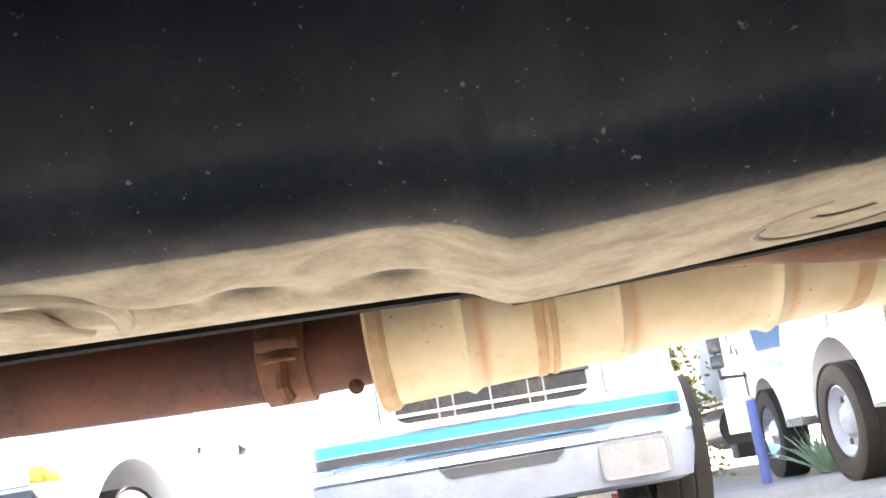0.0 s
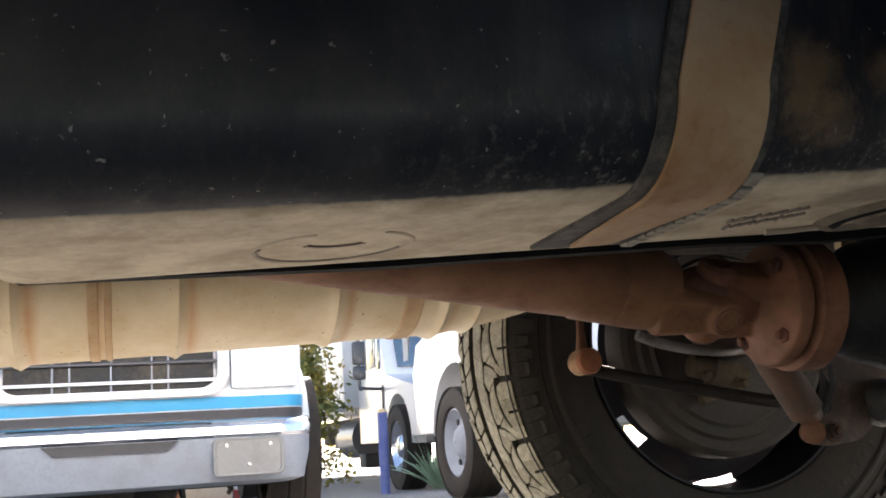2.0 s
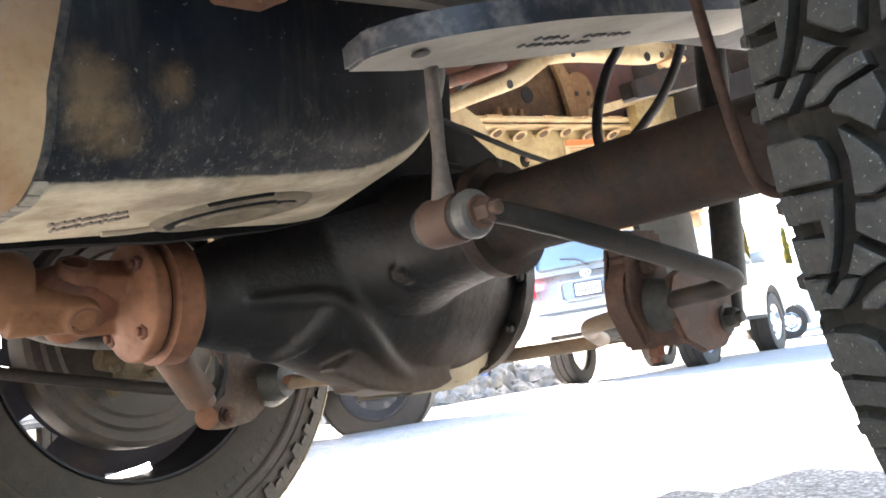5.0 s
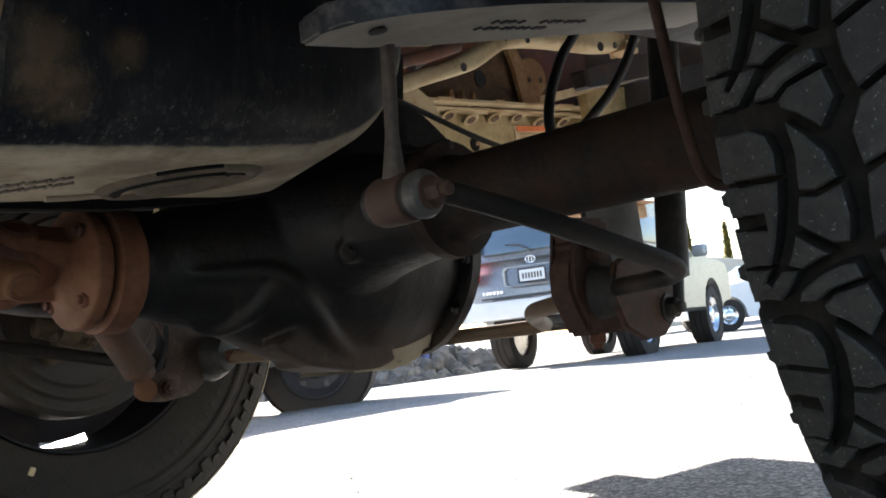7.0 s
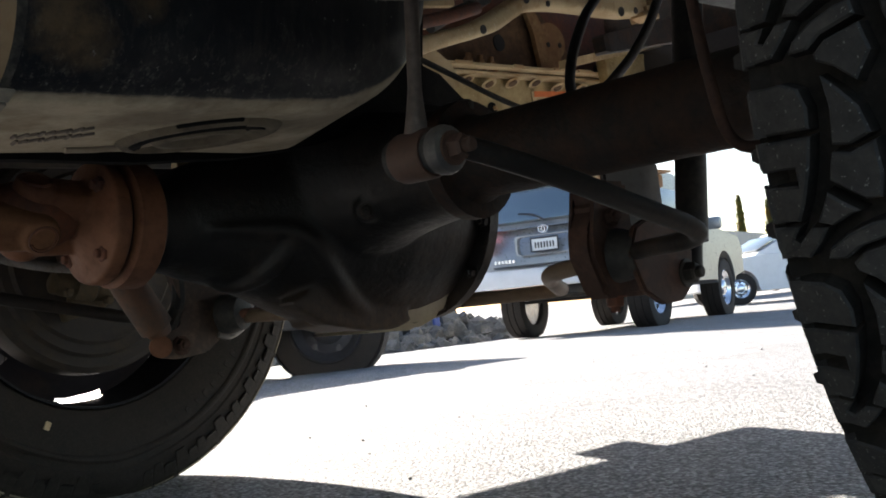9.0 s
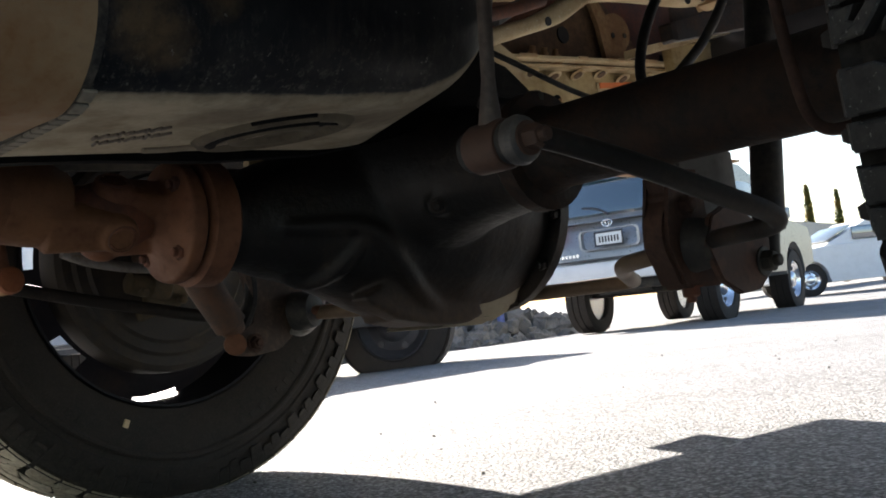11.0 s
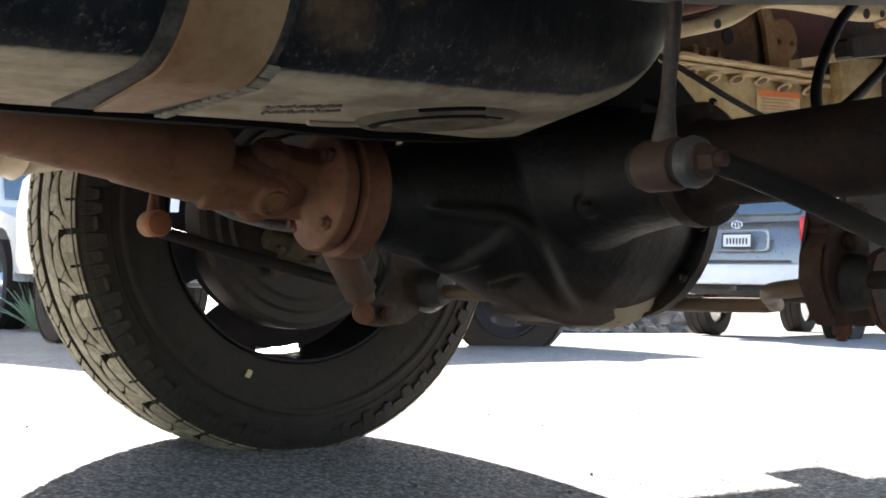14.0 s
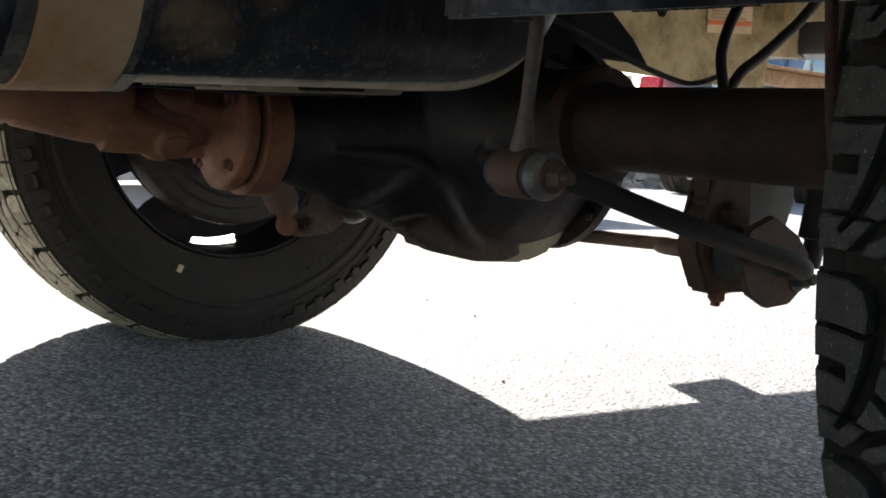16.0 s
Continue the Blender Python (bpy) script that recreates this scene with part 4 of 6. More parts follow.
for s, y0, mat in ((-1, -0.472, "greysteel"), (1, 0.530, "rust")):
    c = Vector((-0.306 if s < 0 else -0.318, y0, 0.387 if s < 0 else 0.377))
    bm = bmesh.new()
    top = Vector((-0.316, -0.492, 0.53)) if s < 0 else Vector((-0.318, y0, 0.52))
    sweep(bm, [c + (top - c) * 0.12, c + (top - c) * 0.26, c + (top - c) * 0.36, top], [0.013, 0.0095, 0.0075, 0.0082], 14, 0.75)
    link = part("stabiliser_link", bm, M["link"] if s < 0 else M["rust"], suv, "grey-brown link with a round eye")
    bm = bmesh.new()
    turned(bm, [(-0.018, 0.014), (-0.018, 0.0185), (-0.015, 0.0200), (0.013, 0.0200), (0.016, 0.0185), (0.016, 0.014)], c, (0, 1, 0), 28)
    part("eye", bm, M["eye"] if s < 0 else M["tabrust"], link, "rusty round eye")
    bm = bmesh.new()
    turned(bm, [(-0.024, 0.011), (-0.023, 0.0165), (0.023, 0.0165), (0.024, 0.011)], c, (0, 1, 0), 24)
    part("bushing", bm, M["rubber"], link)
    if s < 0:
        bm = bmesh.new()
        turned(bm, [(0.024, 0.014), (0.025, 0.0185), (0.031, 0.0195), (0.036, 0.0178), (0.038, 0.013)], c, (0, -1, 0), 30)
        part("washer", bm, M["washer"], link, "dull grey washer")
        hex_bolt("nut", c + Vector((0, -0.040, 0)), (0, -1, 0), 0.0100, 0.012, M["eye"], link, "rusty nut")
    else:
        bm = bmesh.new()
        turned(bm, [(0.020, 0.0205), (0.026, 0.0205), (0.031, 0.018), (0.033, 0.012)], c, (0, -1, 0), 26)
        part("end_cap", bm, M["caprust"], link, "round rusty end cap")
# clamp bracket, arm bracket and shock absorber on the near side
bm = bmesh.new()
prism(bm, [(0.030, 0.392), (0.037, 0.362), (0.020, 0.335), (0.019, 0.309), (0.045, 0.264), (0.125, 0.264), (0.112, 0.300), (0.100, 0.330), (0.092, 0.352), (0.100, 0.392)], "y", -0.395, -0.362, 0.005)
brk = part("bar_bracket", bm, M["brownsteel"], suv, "rusty clamp bracket under the axle")
bm = bmesh.new()
turned(bm, [(-0.018, 0.014), (-0.016, 0.023), (0.0, 0.028), (0.012, 0.030)], (0.070, -0.405, 0.309), (-0.15, 1, 0), 24)
part("bushing", bm, M["rubber"], brk)
hex_bolt("bolt", (0.058, -0.397, 0.352), (-0.2, -1, 0), 0.010, 0.008, M["brownsteel"], brk)
hex_bolt("bolt", (0.075, -0.38, 0.264), (0, 0, -1), 0.010, 0.010, M["rustdark"], brk)
bm = bmesh.new()
prism(bm, [(0.118, 0.425), (0.235, 0.425), (0.240, 0.361), (0.225, 0.315), (0.201, 0.287), (0.165, 0.272), (0.140, 0.290), (0.126, 0.322)], "y", -0.352, -0.344, 0.002)
arm_brk = part("arm_bracket", bm, M["platesteel"], suv, "grey dusty bracket for the trailing arm")
bm = bmesh.new()
prism(bm, [(0.062, 0.338), (0.100, 0.352), (0.150, 0.330), (0.172, 0.310), (0.168, 0.272), (0.145, 0.255), (0.105, 0.252), (0.07, 0.268), (0.047, 0.308)], "y", -0.425, -0.416, 0.002)
part("arm_bracket", bm, M["brownsteel"], suv, "dusty brown bracket for the trailing arm")
hex_bolt("bolt", (0.154, -0.427, 0.285), (0, -1, 0), 0.012, 0.012, M["rubber"], arm_brk)
bm = bmesh.new()
sweep(bm, [(0.215, -0.40, 0.290), (0.217, -0.40, 0.322), (0.217, -0.40, 0.323), (0.262, -0.40, 0.62)], [0.010, 0.012, 0.019, 0.019], 18)
part("shock_absorber", bm, M["rubber"], suv, "black tube shock absorber")

# brackets, bushing and shock absorber on the far side
bm = bmesh.new()
prism(bm, [(-0.045, 0.40), (0.03, 0.40), (0.095, 0.355), (0.095, 0.315), (0.075, 0.262), (0.030, 0.228), (-0.020, 0.222), (-0.050, 0.226), (-0.066, 0.240), (-0.055, 0.256), (-0.014, 0.27), (-0.006, 0.30), (-0.026, 0.35)], "y", 0.345, 0.362, 0.004)
far_brk = part("axle_bracket", bm, M["clampbrown"], suv, "dusty brown axle bracket with a bolt eye")
bm = bmesh.new()
turned(bm, [(-0.022, 0.016), (-0.020, 0.026), (0.0, 0.031), (0.014, 0.031)], (0.064, 0.325, 0.284), (-0.4, 1, 0), 26)
part("bushing", bm, M["rubber"], far_brk, "round black rubber bushing")
hex_bolt("bolt", (-0.018, 0.342, 0.242), (0, -1, 0), 0.011, 0.009, M["brownsteel"], far_brk, "rusty bolt")
bm = bmesh.new()
turned(bm, [(-0.020, 0.011), (-0.018, 0.0165), (0.018, 0.0165), (0.02, 0.011)], (-0.054, 0.343, 0.243), (0.55, 1, 0), 24)
part("shock_eye", bm, M["rust"], far_brk, "rusty round eye")
bm = bmesh.new()
sweep(bm, smooth_path([(0.045, 0.338, 0.254), (0.066, 0.335, 0.250), (0.095, 0.333, 0.268), (0.108, 0.333, 0.30)], 5), 0.005, 8)
part("clip_wire", bm, M["bare"], far_brk)
far_brk.location.z = 0.008
bm = bmesh.new()
sweep(bm, [(0.050, 0.308, 0.2905), (0.14, 0.300, 0.291), (0.34, 0.285, 0.290)], 0.0080, 14)
part("track_rod", bm, M["rust"], suv, "thin rusty rod")
bm = bmesh.new()
sweep(bm, [(-0.052, 0.34, 0.268), (-0.060, 0.34, 0.280), (-0.061, 0.34, 0.281), (-0.105, 0.335, 0.345), (-0.18, 0.33, 0.48)], [0.016, 0.021, 0.0255, 0.0255, 0.0255], 24)
part("shock_absorber", bm, M["shockrust"], suv, "rusty tube shock absorber")
bm = bmesh.new()
sweep(bm, smooth_path([(-0.05, 0.36, 0.41), (-0.015, 0.355, 0.37), (-0.010, 0.355, 0.32), (-0.025, 0.355, 0.285), (-0.04, 0.36, 0.265)], 6), 0.011, 10)
part("axle_hose", bm, M["rubber"], suv)

# --- curved arm plate above the near link ---
bm = bmesh.new()
front = [(-0.432, -0.520), (-0.428, -0.545), (-0.395, -0.572), (-0.34, -0.590), (-0.25, -0.604), (0.05, -0.616), (0.05, -0.530), (-0.05, -0.520), (-0.16, -0.503), (-0.30, -0.486), (-0.36, -0.484), (-0.425, -0.495)]
front = [(p.x, p.y) for p in smooth_path([(*q, 0) for q in front[:6]], 5)] + front[6:]
rings(bm, [[(x + 0.018, y, 0.490 + k + 0.160 * (x + 0.43)) for x, y in front] for k in (0.0, 0.020)])
bmesh.ops.bevel(bm, geom=[e for e in bm.edges if abs(e.verts[0].co.z - e.verts[1].co.z) < 0.012], offset=0.0025, segments=2, affect="EDGES", clamp_overlap=True)
plate = part("arm_plate", bm, [M["greysteel"], M["bluesteel"]], suv, "curved black bracket with a pale grey underside", angle=0.4)
# downward faces take the pale grey, all others the black
for p in plate.data.polygons:
    p.material_index = 0 if p.normal.z < -0.7 else 1
bm = bmesh.new()
turned(bm, [(0, 0.006), (0.0012, 0.0075), (0.0024, 0.006)], (-0.375, -0.541, 0.4945), (0.155, 0, -1), 16)
for row in range(2):
    for k in range(12):
        if k in (4, 5) and row == 0 or k > 8 and row == 1:
            continue
        x = -0.262 + 0.0105 * k + 0.002 * (k % 2)
        slab(bm, (x, -0.556 + 0.018 * row, 0.490 + 0.160 * (x - 0.018 + 0.43) - 0.0006), (0.0065 if k % 3 else 0.003, 0.007, 0.0016), 0, pose(0, 0, 0, 0, -9, 10 * (k % 3)))
tagged(part("stamped_mark", bm, M["rubber"], plate, "small black stamped marks"), kind="stuff")

# --- hoses and pipes behind the axle ---
for name, pts, r, mat in (
        ("brake_hose", [(0.152, -0.30, 0.49), (0.142, -0.30, 0.523), (0.148, -0.30, 0.552), (0.163, -0.30, 0.582), (0.188, -0.30, 0.618), (0.225, -0.30, 0.657), (0.28, -0.30, 0.75)], 0.0065, "rubber"),
        ("vent_pipe", [(0.19, -0.28, 0.49), (0.209, -0.28, 0.512), (0.236, -0.28, 0.529), (0.280, -0.28, 0.559), (0.327, -0.28, 0.596), (0.381, -0.28, 0.655), (0.45, -0.28, 0.76)], 0.0068, "rubber"),
        ("thin_cable", [(-0.12, -0.28, 0.540), (-0.051, -0.28, 0.523), (0.031, -0.28, 0.502), (0.102, -0.28, 0.490), (0.135, -0.28, 0.493), (0.172, -0.28, 0.505)], 0.0032, "rubber"),
        ("axle_hose", [(-0.19, -0.645, 0.58), (-0.181, -0.65, 0.50), (-0.165, -0.65, 0.43), (-0.148, -0.655, 0.378), (-0.125, -0.675, 0.372), (-0.07, -0.70, 0.40)], 0.0048, "brownsteel"),
        ("axle_hose", [(-0.262, 0.45, 0.409), (-0.242, 0.45, 0.401), (-0.216, 0.45, 0.393), (-0.167, 0.45, 0.384), (-0.117, 0.45, 0.38), (-0.05, 0.48, 0.385)], 0.008, "bare")):
    bm = bmesh.new()
    sweep(bm, smooth_path(pts, 6), r, 12)
    part(name, bm, M[mat], suv)
for at, size, tip in (((-0.16, 0.08, 0.474), (0.030, 0.014, 0.012), 0), ((-0.091, 0.08, 0.4835), (0.076, 0.012, 0.006), -5.4)):
    bm = bmesh.new()
    slab(bm, at, size, 0.002, pose(0, 0, 0, 0, tip, 0))
    part("wire_clip", bm, M["tansteel"], suv)
bm = bmesh.new()
slab(bm, (0.165, -0.29, 0.478), (0.055, 0.05, 0.020), 0.004)
part("hose_bracket", bm, M["axlerust"], suv)
bm = bmesh.new()
sweep(bm, [(0.655, 0.0, 0.712), (0.664, 0.0, 0.714), (0.98, 0.0, 0.790)], [0.018, 0.024, 0.036], 4)
part("cross_rod", bm, M["axlerust"], suv, "dark brown box-section rod", smooth=False)

# --- sunlit far frame behind the axle ---
def ledge_z(x):
    return 0.771 + 0.0605 * (x - 0.681)


bm = bmesh.new()
for y0, y1, dz, h in ((0.43, 0.48, -0.055, 0.115), (0.360, 0.43, -0.003, 0.006), (0.385, 0.43, -0.013, 0.005)):
    rings(bm, [[(x, y0, ledge_z(x) + dz - h / 2), (x, y1, ledge_z(x) + dz - h / 2), (x, y1, ledge_z(x) + dz + h / 2), (x, y0, ledge_z(x) + dz + h / 2)] for x in (0.50, 0.80, 1.10, 1.46)])
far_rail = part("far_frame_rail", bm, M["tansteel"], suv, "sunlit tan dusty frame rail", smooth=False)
for x, z in ((0.753, 0.754), (0.825, 0.752), (0.905, 0.762), (0.989, 0.771), (1.068, 0.766), (1.163, 0.774)):
    bm = bmesh.new()
    turned(bm, [(0, 0.008), (0.003, 0.017), (0.005, 0.018), (0.007, 0.013), (0.003, 0.008)], (x, 0.408, z), (0, -0.55, -1), 20)
    part("pressed_ring", bm, M["tansteel"], far_rail)
    bm = bmesh.new()
    turned(bm, [(0.004, 0.010), (0.0072, 0.0105)], (x, 0.408, z), (0, -0.55, -1), 16)
    part("ring_hollow", bm, M["brownweb"], far_rail)
for x, w in ((0.70, 0.05), (0.875, 0.03), (1.02, 0.04), (1.12, 0.05)):
    bm = bmesh.new()
    slab(bm, (x, 0.361, ledge_z(x) - 0.001), (w, 0.006, 0.008), 0.002, pose(0, 0, 0, 0, -3.5, 0))
    part("weld_bead", bm, M["mufrust"], far_rail, "rusty weld on the ledge")
bm = bmesh.new()
rings(bm, [[(x, y, z) for x, z in ((0.62, 0.762), (0.62, 0.56), (1.215, 0.56), (1.225, 0.64), (1.46, 0.655), (1.46, 0.80), (1.10, 0.785), (0.70, 0.762))] for y in (0.420, 0.429)])
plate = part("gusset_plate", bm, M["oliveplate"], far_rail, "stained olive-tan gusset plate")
bm = bmesh.new()
turned(bm, [(0, 0.015), (0.002, 0.015)], (0.843, 0.4195, 0.697), (0, -1, 0), 20)
hole = part("hole", bm, M["groove"], plate)
bm = bmesh.new()
turned(bm, [(0, 0.005), (0.006, 0.005), (0.008, 0.003)], (0.849, 0.4180, 0.699), (0, -1, 0), 8)
part("screw", bm, M["mufrust"], hole)
bm = bmesh.new()
slab(bm, (1.065, 0.417, 0.715), (0.155, 0.003, 0.082), 0.001, pose(0, 0, 0, 0, -5, 0))
lab = part("warning_label", bm, M["paper"], far_rail, "sun-bleached paper label")
for z, h in ((0.749, 0.013), (0.696, 0.010)):
    bm = bmesh.new()
    slab(bm, (1.065, 0.4145, z), (0.150, 0.002, h), 0.0, pose(0, 0, 0, 0, -5, 0))
    part("label_bar", bm, M["orange"], far_rail, "orange label stripe")
for k in range(5):
    bm = bmesh.new()
    slab(bm, (1.058 - 0.006 * (k % 2), 0.4148, 0.736 - 0.0075 * k), (0.118 - 0.02 * (k % 2), 0.0015, 0.0028), 0.0, pose(0, 0, 0, 0, -5, 0))
    part("text_bar", bm, M["mufrust"], far_rail)
# curved cross member with its lightening holes
SPINE = [(0.20, 0.660, 0.030), (0.30, 0.690, 0.030), (0.385, 0.720, 0.030), (0.454, 0.742, 0.028), (0.533, 0.772, 0.036), (0.589, 0.803, 0.036), (0.645, 0.829, 0.034), (0.76, 0.850, 0.038), (0.95, 0.871, 0.052), (1.03, 0.880, 0.044)]
bm = bmesh.new()
pts = smooth_path([(x, z, h) for x, z, h in SPINE], 5)
rings(bm, [[(p.x, 0.15 + u, p.y + v) for u, v in rounded(-0.026, 0.026, -0.5 * p.z, 0.5 * p.z, 0.011, 3)] for p in pts])
beam = part("cross_member", bm, M["tansteel"], suv, "curved tan cross member")
bm = bmesh.new()
for x, dz, r in ((0.617, 0.006, 0.010), (0.489, -0.004, 0.008), (0.930, -0.020, 0.010), (0.985, -0.018, 0.007), (0.683, -0.012, 0.006), (0.80, 0.004, 0.005)):
    p = min(pts, key=lambda q: abs(q.x - x))
    turned(bm, [(0, r), (0.002, r)], (x, 0.1245, p.y + dz), (0.0, -1, -0.1), 14)
tagged(part("beam_hole", bm, M["under"], beam), kind="stuff")
bm = bmesh.new()
for k, (x, z, w, h) in enumerate(((1.035, 0.862, 0.030, 0.03), (1.045, 0.888, 0.026, 0.035), (1.020, 0.850, 0.035, 0.012))):
    slab(bm, (x, 0.14 - 0.008 * k, z), (w, 0.05, h), 0.004, pose(0, 0, 0, 0, 15 * k - 20, 0))
part("torn_end", bm, M["mufrust"], beam, "ragged rusty end")
# brown panel with its tab, boss and studs
bm = bmesh.new()
slab(bm, (0.93, 0.492, 0.90), (0.96, 0.02, 0.22), 0.005)
panel = part("rear_panel", bm, M["rustdark"], suv, "dark brown panel")
bm = bmesh.new()
rings(bm, [[(x, y, z) for x, z in ((0.64, 0.772), (1.14, 0.802), (1.14, 0.86), (1.03, 0.95), (0.955, 0.935), (0.87, 0.875), (0.737, 0.836), (0.66, 0.800))] for y in (0.420, 0.432)])
web = part("web_plate", bm, M["brownweb"], panel, "brownish web plate with a dark hole")
bm = bmesh.new()
turned(bm, [(0, 0.019), (0.003, 0.019)], (0.885, 0.4195, 0.849), (0, -1, 0), 18)
part("hole", bm, M["under"], web)
bm = bmesh.new()
outline = [(1.005, 0.792), (1.062, 0.794)] + [(1.050 + 0.050 * math.cos(radians(a)), 0.868 + 0.044 * math.sin(radians(a))) for a in range(-50, 131, 15)] + [(1.000, 0.925), (0.975, 0.950), (0.962, 0.930), (0.985, 0.88)]
rings(bm, [[(x, y, z) for x, z in outline] for y in (0.396, 0.408)])
tab = part("mount_plate", bm, M["tabrust"], panel, "brown mount tab with a round end")
for x, z in ((1.034, 0.858), (1.078, 0.862)):
    bm = bmesh.new()
    turned(bm, [(0, 0.006), (0.002, 0.006)], (x, 0.3955, z), (0, -1, 0), 12)
    part("hole", bm, M["under"], tab)
for x in (0.753, 0.790, 0.826):
    hex_bolt("stud", (x, 0.40, 0.777), (0, -0.2, 1), 0.012, 0.018, M["tabrust"], panel)
bm = bmesh.new()
slab(bm, (1.30, 0.345, 0.790), (0.26, 0.03, 0.125), 0.008, pose(0, 0, 0, 0, -9, 0))
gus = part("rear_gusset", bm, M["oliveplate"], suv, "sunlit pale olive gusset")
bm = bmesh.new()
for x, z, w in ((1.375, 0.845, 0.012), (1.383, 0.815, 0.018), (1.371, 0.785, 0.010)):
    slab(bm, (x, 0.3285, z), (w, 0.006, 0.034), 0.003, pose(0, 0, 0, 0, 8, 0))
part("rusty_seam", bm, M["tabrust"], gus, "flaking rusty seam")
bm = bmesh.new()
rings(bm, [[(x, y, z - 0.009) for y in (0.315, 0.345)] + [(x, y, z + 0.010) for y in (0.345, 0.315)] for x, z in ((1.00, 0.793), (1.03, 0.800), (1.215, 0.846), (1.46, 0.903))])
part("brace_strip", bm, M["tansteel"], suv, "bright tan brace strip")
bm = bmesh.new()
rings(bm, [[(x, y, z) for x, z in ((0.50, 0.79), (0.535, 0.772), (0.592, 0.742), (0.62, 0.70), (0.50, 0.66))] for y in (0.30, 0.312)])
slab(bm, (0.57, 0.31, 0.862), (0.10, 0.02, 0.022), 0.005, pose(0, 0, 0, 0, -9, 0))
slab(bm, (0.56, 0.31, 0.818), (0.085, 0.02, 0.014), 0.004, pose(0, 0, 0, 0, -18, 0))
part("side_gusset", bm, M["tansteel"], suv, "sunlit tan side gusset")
bm = bmesh.new()
sweep(bm, smooth_path([(0.50, 0.26, 0.790), (0.56, 0.26, 0.822), (0.62, 0.25, 0.850), (0.68, 0.24, 0.90)], 5), 0.012, 10)
slab(bm, (0.625, 0.25, 0.862), (0.05, 0.03, 0.04), 0.006, pose(0, 0, 0, 0, -25, 0))
part("wiring_loom", bm, M["rubber"], suv, "dark taped wiring loom")
bm = bmesh.new()
sweep(bm, [(0.28, 0.1, 0.722), (0.373, 0.1, 0.748), (0.45, 0.1, 0.775)], 0.011, 12)
part("parking_cable", bm, M["rustdark"], suv)
bm = bmesh.new()
slab(bm, (1.44, 0.10, 0.87), (0.08, 1.3, 0.34), 0.01)
part("rear_cross_member", bm, M["axlerust"], suv)
# dark shield above the axle, with a slanted rear end
bm = bmesh.new()
rings(bm, [[(x, y, z) for x, z in ((-0.34, 0.53), (-0.34, 0.72), (0.258, 0.72), (0.247, 0.640), (0.283, 0.631), (0.364, 0.575), (0.40, 0.540))] for y in (0.045, 0.055)])
part("shield_panel", bm, M["groove"], suv, "black shield panel above the axle")
# lower edge of the far body side
bm = bmesh.new()
slab(bm, (1.65, 0.865, 0.645), (1.10, 0.05, 0.045), 0.008)
slab(bm, (1.65, 0.85, 0.672), (1.10, 0.09, 0.008), 0.003)
part("body_sill", bm, M["tabrust"], suv, "rusty brown lower body edge")
# mud flap behind the far wheel
bm = bmesh.new()
slab(bm, (0.93, 0.82, 0.47), (0.16, 0.012, 0.30), 0.004)
part("mud_flap", bm, M["rubber"], suv)


# ---- wheels ----
def crown(u):
    """The tyre's radius across its tread, u from -1 to 1."""
    return R_TYRE - 0.012 - 0.016 * abs(u) ** 3.2


def block_material(name, dark, light, fleck_colour):
    def build(nt, bs):
        info = nt.nodes.new("ShaderNodeObjectInfo")
        tone = ramp(nt, info.outputs["Random"], [(0.0, dark), (1.0, light)])
        wear = ramp(nt, noise_of(nt, 90, 5, 0.7), [(0.35, grey(0.6)), (0.7, grey(1.25))])
        fleck = ramp(nt, noise_of(nt, 420, 2), [(0.66, grey(0)), (0.70, grey(1))])
        nt.links.new(mix(nt, fleck, mix(nt, 1.0, tone, wear, "MULTIPLY"), fleck_colour), bs.inputs["Base Color"])
        bs.inputs["Roughness"].default_value = 0.88
        bump(nt, bs, noise_of(nt, 300, 3), 0.3, 0.001)
    return material(name, build)


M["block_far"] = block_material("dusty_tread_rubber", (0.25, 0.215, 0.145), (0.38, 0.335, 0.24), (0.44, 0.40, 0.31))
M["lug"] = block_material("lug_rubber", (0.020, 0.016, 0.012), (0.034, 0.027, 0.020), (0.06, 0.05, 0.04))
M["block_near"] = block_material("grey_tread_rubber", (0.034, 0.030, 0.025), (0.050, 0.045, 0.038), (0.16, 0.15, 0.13))


